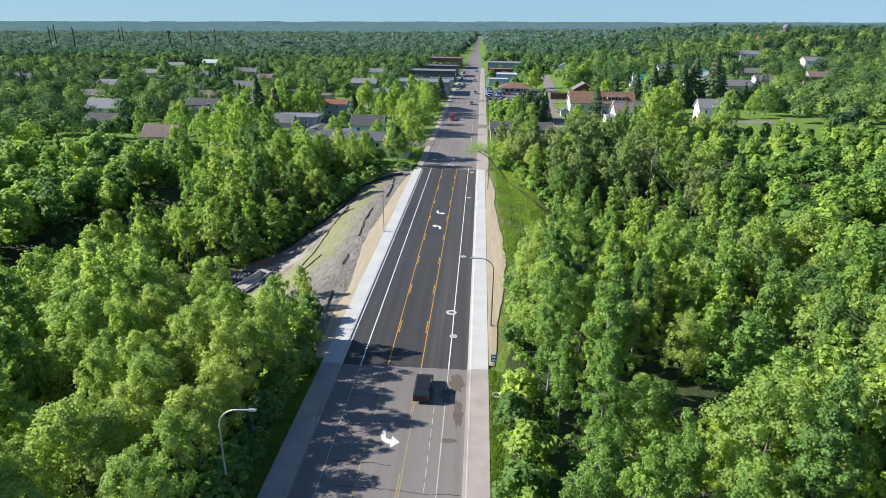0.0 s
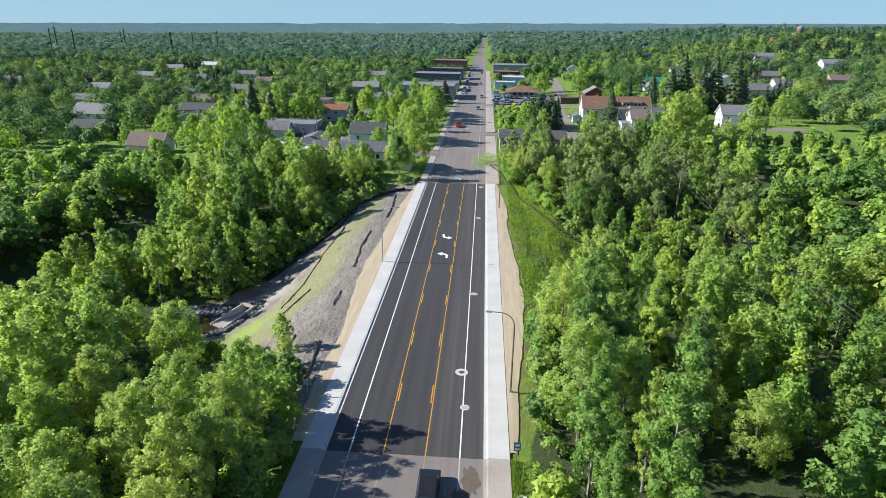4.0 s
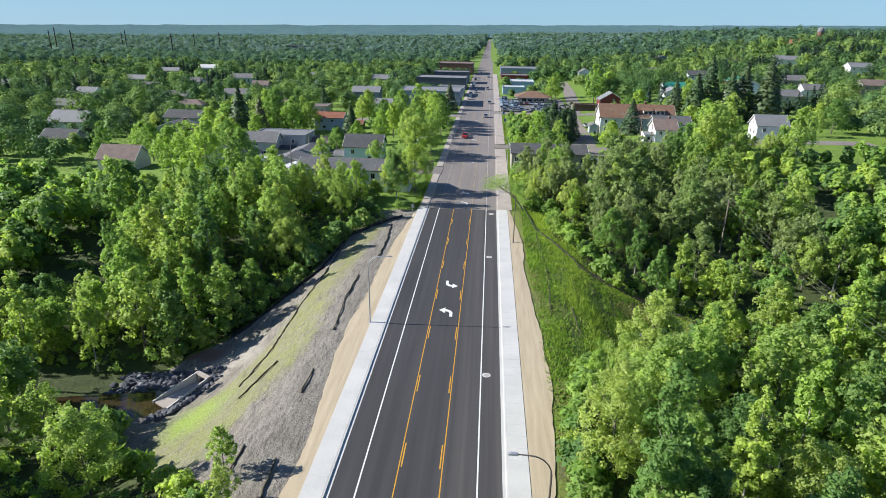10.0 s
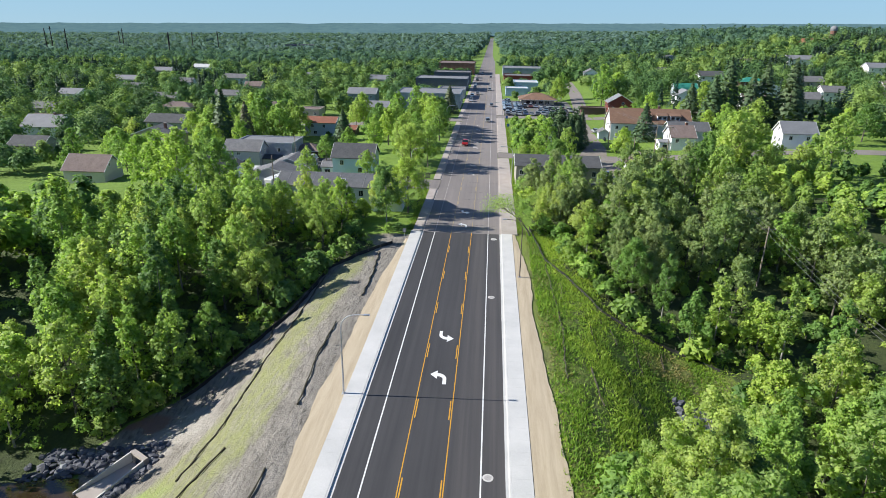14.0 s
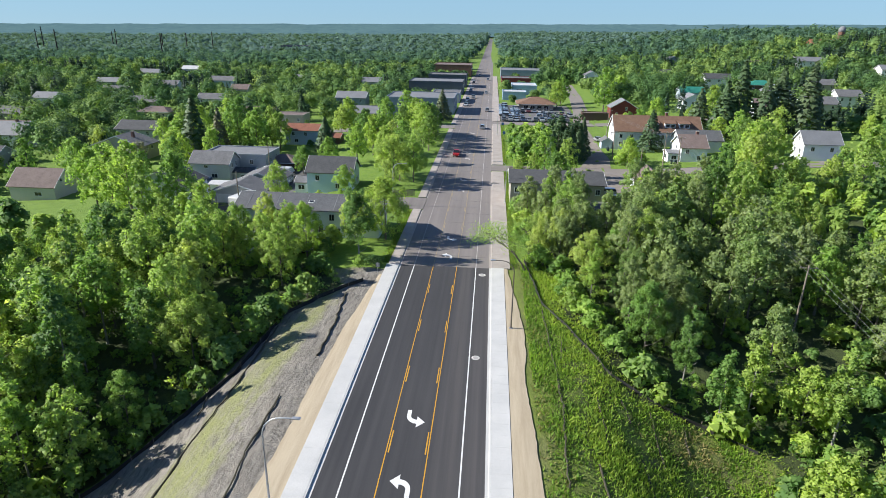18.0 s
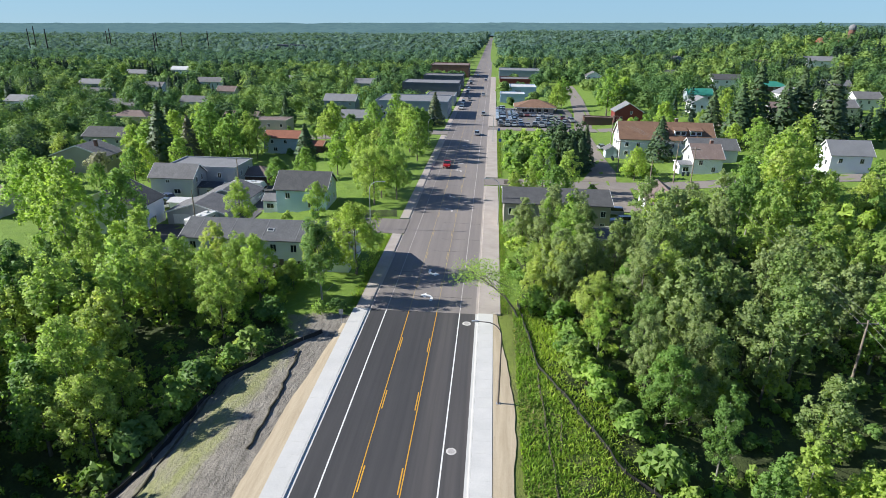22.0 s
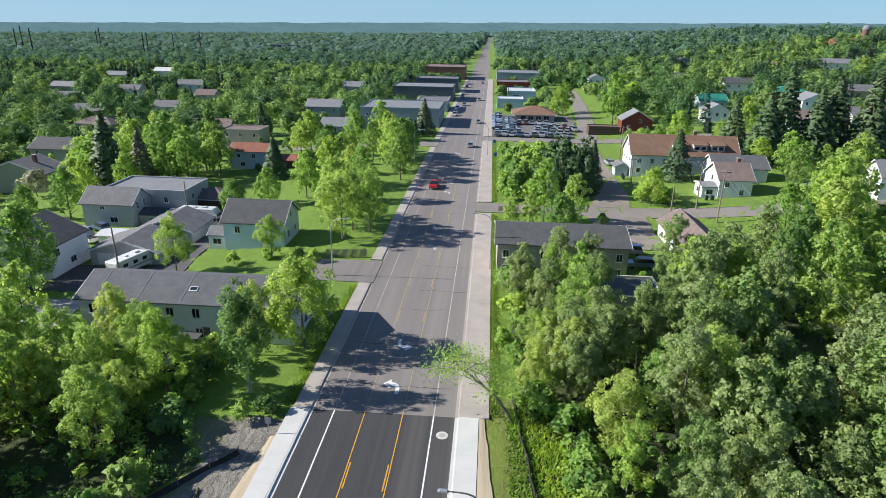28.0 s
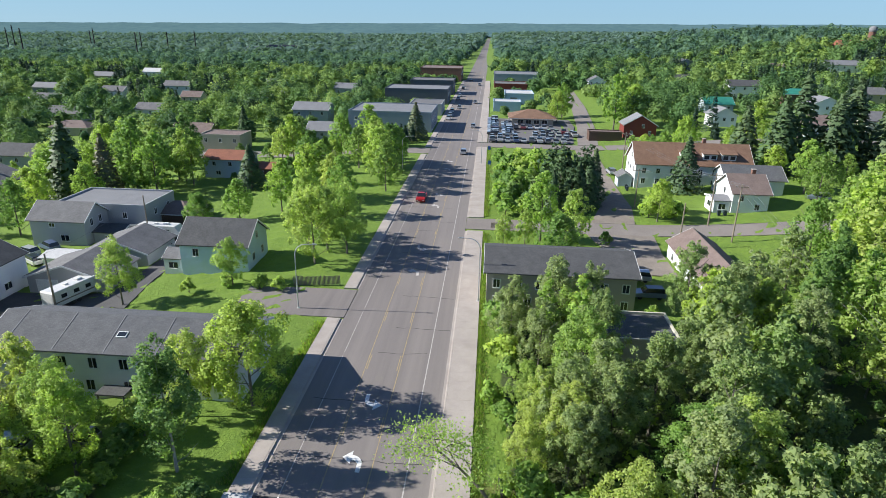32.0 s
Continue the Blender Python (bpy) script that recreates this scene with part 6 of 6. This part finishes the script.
# low bushes in the hollow under the power line
for k in range(60):
    x, y = edge_rng.uniform(36, 60), edge_rng.uniform(124, 160)
    if x > float(polyline_x(y, EDGE_R)) + 4:
        plant("shrub", x, y, edge_rng.uniform(0.6, 1.3))
for side, y0, y1, xe in ((1, 38, 206, 12.3), (-1, 36, 176, 12.6)):
    y = y0
    while y < y1:
        x = float(polyline_x(y, EDGE_R if side > 0 else EDGE_L)) + edge_rng.uniform(0.6, 1.8) + (3.6 if side > 0 and 128 < y < 168 else 0)
        if not (side < 0 and (98 < y < 113 or y > 146 and x < 19) or side > 0 and (58 < y < 67 or 170 < y < 188)):
            plant("shrub", side * x, y, edge_rng.uniform(0.8, 1.7), "dense" if abs(x) < 25 else "light")
        y += edge_rng.uniform(2.0, 3.4)


def spots(x0, x1, y0, y1, pitch, seed):
    rng = random.Random(seed)
    y = y0
    while y < y1:
        x = x0 + (pitch / 2 if int((y - y0) / pitch) % 2 else 0)
        while x < x1:
            yield x + rng.uniform(-0.42, 0.42) * pitch, y + rng.uniform(-0.42, 0.42) * pitch, rng
            x += pitch
        y += pitch


STUFF = []


def scatter():
    near = 0
    for x, y, rng in spots(-150, 150, 30, 216, 5.4, 17):
        ax = abs(x)
        edge = float(polyline_x(y, EDGE_L if x < 0 else EDGE_R)) + (0.9 if y < 100 else (5.0 if x > 0 and y > 128 and y < 172 else (9.0 if x < 0 and y > 146 else 2.2)))
        if ax < edge or x > 0 and 168 < y < 190 and ax < 18.5 or not free(x, y, 2.5) or (x < 0 and y > 178) or (x > 0 and y > 206 and x < 44) :
            continue
        if x < 0 and (99 < y < 108 and ax < 46 or 100.5 < y < 105.5 and ax < 90) or x > 20 and abs(y - (124 + 0.35 * (x - 30))) < 3.5 and x < 80:
            continue
        u = noise.noise(Vector((x * 0.02, y * 0.02, 0.3)))
        if noise.noise(Vector((x * 0.075, y * 0.06, 4.4))) > 0.27 and ax > edge + 4:
            continue
        r = rng.random()
        if x > 0:
            key = "willow" if y > 146 and r < 0.4 + u else ("aspen" if r < 0.66 else ("ash" if r < 0.86 else "maple"))
        else:
            key = "aspen" if r < 0.45 - u * 0.5 else ("maple" if r < 0.85 else "ash")
        if x < 0 and y < 96 and ax < 60 and rng.random() < 0.8 or x < 0 and y > 126 and ax < 60 and rng.random() < 0.38 or x > 0 and 84 < y < 132 and rng.random() < 0.4 or x > 0 and y < 84 and rng.random() < 0.1:
            key = "ash"
        s = rng.uniform(0.76, 1.24) * (0.68 if x < -55 and y > 155 or x > 60 and y > 170 else 1.0) * (0.75 if x > 72 and y > 190 else 1.0) * (0.82 if key == "maple" else 1.0)
        if ax < edge + 5 and y > 80:
            s *= 0.85
        if x < 0 and (y < 74 and ax < 21 or 66 < y < 92 and ax < edge + 6):
            continue
        if y > 150 and x > 60:
            s = min(s, max(4.0, height_over(x, y, 2.0)) / 12.5)
        if near < 760 and ax < 72:
            plant(key, x, y, s, "dense" if ax < 34 and y < 190 else "light")
            near += 1
        else:
            STUFF.append((x, y, s * (12 if key != "aspen" else 13), s * {"maple": 9.4, "aspen": 6.5, "ash": 8, "willow": 7}[key], 520, 0.42, rng.random()))
    # town trees, large and small crowns in loose groups, with rows of dark conifers
    for x, y, rng in spots(-430, 430, 185, 700, 10.2, 23):
        if abs(x) < 150 and y < 216 or not free(x, y, 2.5) or abs(x) < 13 or abs(x) > 0.8 * y + 15:
            continue
        u = noise.noise(Vector((x * 0.017, y * 0.012, 5.2)))
        keep = (0.95 if y > 300 or x < -130 else (0.62 if x > 40 else 0.8)) + 0.3 * u
        if rng.random() > keep:
            continue
        big = rng.random()
        h = (6.5 + 8.0 * big ** 1.2) * (0.6 if x > 80 and y < 250 else 1.0)
        cap = height_over(x, y, 1.5)
        if cap < 3.0:
            continue
        h = min(h, cap)
        if y < 330 and abs(x) < 130:
            if h < 5:
                plant("shrub", x, y, h / 2.6)
            else:
                plant(rng.choice(["maple", "maple", "ash"]), x, y, h / 12.5)
            continue
        far = y > 480
        if noise.noise(Vector((x * 0.014, y * 0.014, 9.1))) > 0.30 and rng.random() < 0.7:
            for k in range(2):
                hh = min(rng.uniform(9, 15), max(cap, 5))
                STUFF.append((x + rng.uniform(-4, 4), y + rng.uniform(-4, 4), hh, hh * 0.42, 150 if far else 300, 0.65 if far else 0.4, rng.uniform(0.92, 1.0), "spruce"))
            continue
        STUFF.append((x, y, h, min(h * rng.uniform(0.95, 1.35), 14.5), 300 if far else 620, 0.62 if far else 0.37, min(0.9, max(0.0, 0.45 + 0.3 * u + rng.gauss(0, 0.3)))))


scatter()
for x, y, rng in spots(-130, 130, 232, 420, 23, 41):
    if free(x, y, 3) and abs(x) > 34 and rng.random() < 0.16 and height_over(x, y) > 12:
        plant("spruce", x, y, rng.uniform(0.7, 1.1))


def woods(name, label, rows, seed, mat, loose=0.35):
    """Many crowns joined into one piece of woodland."""
    rng = np.random.default_rng(seed)
    pts, tint, faces = [], [], []
    for x, y, h, w, count, size, tn, *kind in rows:
        p, o, face = crown_points(kind[0] if kind else "clump", h, w, h * 0.1, count, rng)
        mid = np.array([0, 0, h * 0.5])
        inner = max(6, count // 8)
        q = np.concatenate([leaf_cards(p, o, size, rng, loose), leaf_cards(mid + (p[:inner] - mid) * 0.72, p[:inner] - mid, size * 2.4, rng, 0.5)]) + np.array([x, y, ground_z(x, y)])
        pts.append(q)
        faces += [face, face[:inner]]
        tint.append(np.full(len(q), tn))
    me = card_mesh(name, np.concatenate(pts), mat, np.concatenate(tint), np.concatenate(faces))
    return tagged(new(name, me), label, "woodland", kind="stuff")


woods("woodland", "mixed green deciduous woodland beside the creek valley", [r for r in STUFF if r[1] < 216], 3, M_LEAF_STUFF)
woods("town_trees", "mass of green garden and street trees in the town", [r for r in STUFF if r[1] >= 216], 5, M_LEAF_TOWN)


def far_rows():
    rows, rng = [], random.Random(8)
    y = 700.0
    while y < 3000:
        pitch = 12 + (y - 700) * 0.013
        half = 0.86 * y + 60
        x = -half
        while x < half:
            px, py = x + rng.uniform(-0.45, 0.45) * pitch, y + rng.uniform(-0.45, 0.45) * pitch
            if abs(px) > 14 + (4 if y > 900 else 12):
                h = rng.uniform(7, 16) + 3 * noise.noise(Vector((px * 0.01, py * 0.006, 2.2)))
                rows.append((px, py, h, pitch * rng.uniform(0.8, 1.15), 96 if y < 1000 else 34, (0.95 if y < 1000 else 1.7) + (y - 700) * 0.0013, rng.random() * (1.0 if y > 1000 or rng.random() < 0.15 else 0.85), "far"))
            x += pitch
        y += pitch
    return rows


FAR = far_rows()
woods("outer_woodland", "deciduous woodland round the far side of town, distance haze tinted into its leaves", [r for r in FAR if r[1] < 1000], 12, M_LEAF_OUTER)
woods("distant_woodland", "continuous woodland beyond the town, blue haze painted into its leaf colour", [r for r in FAR if r[1] >= 1000], 13, M_LEAF_FAR)


def undergrowth():
    """Low leafy cover on the woodland floor, and tufts on the grassy bank."""
    rows = []
    for x, y, rng in spots(-84, 84, 30, 205, 2.4, 31):
        edge = float(polyline_x(y, EDGE_L if x < 0 else EDGE_R))
        if abs(x) > edge - 0.2 and free(x, y, 0.5) and not (x < 0 and (99 < y < 110 or y > 172)) and (abs(x) < edge + 16 or rng.random() < 0.62) and not (x > 0 and 128 < y < 168 and abs(x) < edge + 3):
            rows.append((x, y, rng.uniform(0.7, 2.4), rng.uniform(1.5, 2.9), 60, 0.17, rng.random()))
    woods("undergrowth", "leafy green undergrowth beneath the woodland trees", rows, 6, M_LEAF_STUFF)
    rng = np.random.default_rng(14)
    n = 130000
    x, y = rng.uniform(12.6, 44, n), rng.uniform(78, 170, n)
    keep = (x < polyline_x(y, EDGE_R) + 1 + 3.5 * (y > 126)) & (x > 12.4 + 2.6 * (y < 125) * rng.random(n))
    patchy = np.array([noise.noise(Vector((a * 0.25, b * 0.1, 1.7))) for a, b in zip(x, y)])
    keep &= patchy + rng.normal(0, 0.25, n) > -0.22
    x, y = x[keep], y[keep]
    z = terrain(x, y)
    m = len(x)
    tall, lean, wide, ang = rng.uniform(0.15, 0.5, m) * (1 + 0.7 * patchy[keep]), rng.normal(0, 0.2, (m, 2)), rng.uniform(0.06, 0.15, m), rng.uniform(0, 3.14, m)
    # dark by the verge, yellow-green on the slope, dry at its foot, fresh beyond the fence
    dry = np.exp(-(((x - 31) / 6.5) ** 2) - ((y - 131.5) / 4.0) ** 2)
    beyond = smooth(-0.5, 1.0, x - polyline_x(y, EDGE_R)) * (y > 126)
    shade = 0.3 + 0.4 * smooth(14.5, 18, x) + 0.5 * patchy[keep] + rng.normal(0, 0.16, m) - 0.75 * dry * (1 - beyond) + 0.25 * beyond
    base = np.stack([x, y, z - 0.08], 1)
    side = np.stack([np.cos(ang) * wide, np.sin(ang) * wide, 0 * wide], 1)
    tip = base + np.stack([lean[:, 0], lean[:, 1], tall], 1)
    me = card_mesh("tall_grass", np.stack([base - side, base + side, tip], 1).reshape(-1, 3), M_GRASS_TUFT, np.repeat(np.clip(shade, 0, 1), 3))
    tagged(new("tall_grass", me), "tall yellow-green grass tufts on the bank", "grass", kind="stuff")
    # unmown grass along the outer edge of the old pavements
    n = 26000
    y = np.concatenate([rng.uniform(30, 63, n // 4), rng.uniform(168.5, 240, n // 4), rng.uniform(251, 329, n // 4), rng.uniform(30, 63, n // 8), rng.uniform(169, 200, n - 3 * (n // 4) - n // 8)])
    right = np.arange(n) < 3 * (n // 4)
    x = np.where(right, np.where(y < 100, 9.92, 10.97), np.where(y < 100, -9.92, -9.67)) + np.where(right, 1, -1) * np.abs(rng.normal(0, 0.55, n))
    tall, ang = rng.uniform(0.16, 0.42, n), rng.uniform(0, 3.14, n)
    base = np.stack([x, y, terrain(x, y) - 0.08], 1)
    side = np.stack([np.cos(ang), np.sin(ang), 0 * ang], 1) * rng.uniform(0.03, 0.08, (n, 1))
    tip = base + np.stack([rng.normal(0, 0.1, n), rng.normal(0, 0.1, n), tall + 0.1], 1)
    me = card_mesh("edge_grass", np.stack([base - side, base + side, tip], 1).reshape(-1, 3), M_GRASS_TUFT, np.repeat(0.6 * rng.random(n), 3))
    tagged(new("edge_grass", me), "unmown green grass along the pavement edge", "grass", kind="stuff")


undergrowth()


def horizon():
    """Wooded ridges that close the view."""
    m, nt, b = material("hazed_ridge_forest", 1.0)
    b.inputs["Specular IOR Level"].default_value = 0.0
    # forest colour with the bluish haze of distance painted in
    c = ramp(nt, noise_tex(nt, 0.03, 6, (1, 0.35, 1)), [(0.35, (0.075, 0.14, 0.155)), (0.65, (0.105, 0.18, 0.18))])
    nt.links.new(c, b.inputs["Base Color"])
    xs = np.linspace(-4200, 4200, 220)
    for y0, y1, z0, z1, seed in ((2700, 4800, 12, 68, 2),):
        ys = np.linspace(y0, y1, 90)
        bm = bmesh.new()
        grid = []
        for y in ys:
            t = (y - y0) / (y1 - y0)
            grid.append([bm.verts.new((x, y, 6 + 0.0145 * x + (z1 - 6) * t ** 1.2 + 7 * noise.noise(Vector((x * 0.004, y * 0.004, seed))) + 3.5 * noise.noise(Vector((x * 0.03, y * 0.02, seed))))) for x in xs])
        for a, b2 in zip(grid, grid[1:]):
            for k in range(len(xs) - 1):
                bm.faces.new((a[k], a[k + 1], b2[k + 1], b2[k]))
        tagged(new("backdrop", mesh_of("backdrop", bm, m)), "wooded ridge along the horizon with blue haze painted into its colour", "backdrop", kind="structure")


horizon()
for x, y, h in ((-741, 1066, 42), (-734, 1071, 46), (-582, 891, 40), (-684, 1195, 42), (-482, 978, 36), (-557, 1122, 36), (-546, 1186, 36), (-508, 1209, 38), (-700, 1210, 38)):
    transmission_pole(x, y, h)


# ---- small things in town ----
def board_fence(rows, h, mat, label):
    x0, y0 = rows[0]
    e = thing("board_fence", label, "fence", x0, y0, ground_z(x0, y0))
    rng = random.Random(5)
    boards = [mesh_of("board", boxed(-0.07, 0.07, -0.015, 0.015, 0.02, h * k), mat) for k in (0.94, 1.0, 1.05)]
    post = mesh_of("post", boxed(-0.06, 0.06, -0.06, 0.06, -0.2, h * 1.02), mat)
    for (ax, ay), (bx, by) in zip(rows, rows[1:]):
        turn = math.degrees(math.atan2(by - ay, bx - ax))
        length = math.hypot(bx - ax, by - ay)
        n = int(length / 0.19)
        for i in range(n):
            x, y = ax + (bx - ax) * i / n, ay + (by - ay) * i / n
            part("board", rng.choice(boards), None, e, m=pose(x - x0, y - y0, ground_z(x, y) - ground_z(x0, y0), 0, 0, turn))
            if i % 12 == 0:
                part("post", post, None, e, m=pose(x - x0, y - y0, ground_z(x, y) - ground_z(x0, y0), 0, 0, turn))


board_fence([(-17.4, 211.2), (-10.4, 212.4)], 1.5, M_POLE, "weathered wooden board fence at the street corner")
board_fence([(-66.5, 222.5), (-61, 219.5)], 1.3, M_POLE, "weathered wooden board fence behind the garage")
board_fence([(12.5, 243.6), (17, 243.4)], 1.1, M_POLE, "low wooden board fence by the side street")


def bin_on(x, y, mat, label):
    e = thing("refuse_bin", label, "bin", x, y, ground_z(x, y))
    bm = bmesh.new()
    prism(bm, [(-0.26, 0.05), (0.26, 0.05), (0.31, 1.0), (-0.31, 1.0)], -0.3, 0.3)
    part("body", bm, mat, e)
    part("lid", boxed(-0.34, 0.34, -0.34, 0.36, 1.0, 1.07, 0.02), mat, e)
    for sx in (-0.22, 0.22):
        part("wheel", tube(bmesh.new(), [(sx - 0.03, 0.3, 0.1), (sx + 0.03, 0.3, 0.1)], 0.1, 10), M_RUBBER, e)


M_BIN = surface("dark_plastic", (0.02, 0.03, 0.05), (0.03, 0.045, 0.07), 2, 9, 0.5, relief=0.05)
for x, y in ((46.2, 279.5), (46.1, 277.6), (60.6, 255.6), (61.8, 255.4), (47.0, 289.5)):
    bin_on(x, y, M_BIN, "dark wheeled refuse bin outside a house")

# seams and a skylight on the white apartment house
zg = apt.location.z
for i in range(5):
    x = -11.6 + 5.6 * i
    bm = bmesh.new()
    prism(bm, [(-5.0, 4.97 - zg + 0.19), (-0.05, 6.9 - zg + 0.165), (-0.05, 6.9 - zg + 0.185), (-5.0, 4.97 - zg + 0.21)], x - 0.05, x + 0.05, "x")
    part("roof_seam", bm, ROOFING["palegrey"], apt, "pale grey roof seam")
sk = part("skylight", boxed(-0.55, 0.55, -0.4, 0.4, 0, 0.2, 0.02), M_TRIM, apt, "white skylight frame", m=pose(0.5, -2.6, 5.95 - zg, 20))
part("pane", boxed(-0.45, 0.45, -0.3, 0.3, 0.18, 0.215), M_GLASS, sk, "dark glass pane")
canopy = part("porch_roof", boxed(-1.6, 1.6, -1.8, 0, 2.4, 2.55), ROOFING["charcoal"], apt, "dark porch roof", m=pose(0.5, -4.72, 0.6))
for sx in (-1.4, 1.4):
    part("post", boxed(sx - 0.06, sx + 0.06, -1.65, -1.53, 0, 2.4), M_BRONZE, canopy)

# church dome on the hill, and long low buildings far to the north-west
zt = ground_z(302, 645)
church = thing("church", "distant church with red roof and pale dome", "church", 302, 645, zt)
part("wall", boxed(-24, -4, -6, 6, -1, 4), SIDING["brick"], church)
bm = bmesh.new()
prism(bm, [(-7, 4), (7, 4), (0, 8)], -25, -3, "x")
part("roof", bm, ROOFING["redbrown"], church)
tb = part("tower", tube(bmesh.new(), [(0, 0, -1), (0, 0, 44 - zt - 3)], [2.6, 2.4], 10), SIDING["brick"], church)
bm = bmesh.new()
bmesh.ops.create_uvsphere(bm, u_segments=16, v_segments=8, radius=2.9)
part("dome", bm, ROOFING["palegrey"], tb, "pale dome", m=pose(0, 0, 44 - zt - 2.4))
building("school_block", "long white low institutional building far away", -420, -392, 1180, 1200, 0.5, 0.5, "white", "palegrey", category="building", clear=30)
building("school_block", "dark institutional block far away", -372, -318, 1185, 1205, 3.5, 3.5, "slate", "grey", category="building", clear=30)
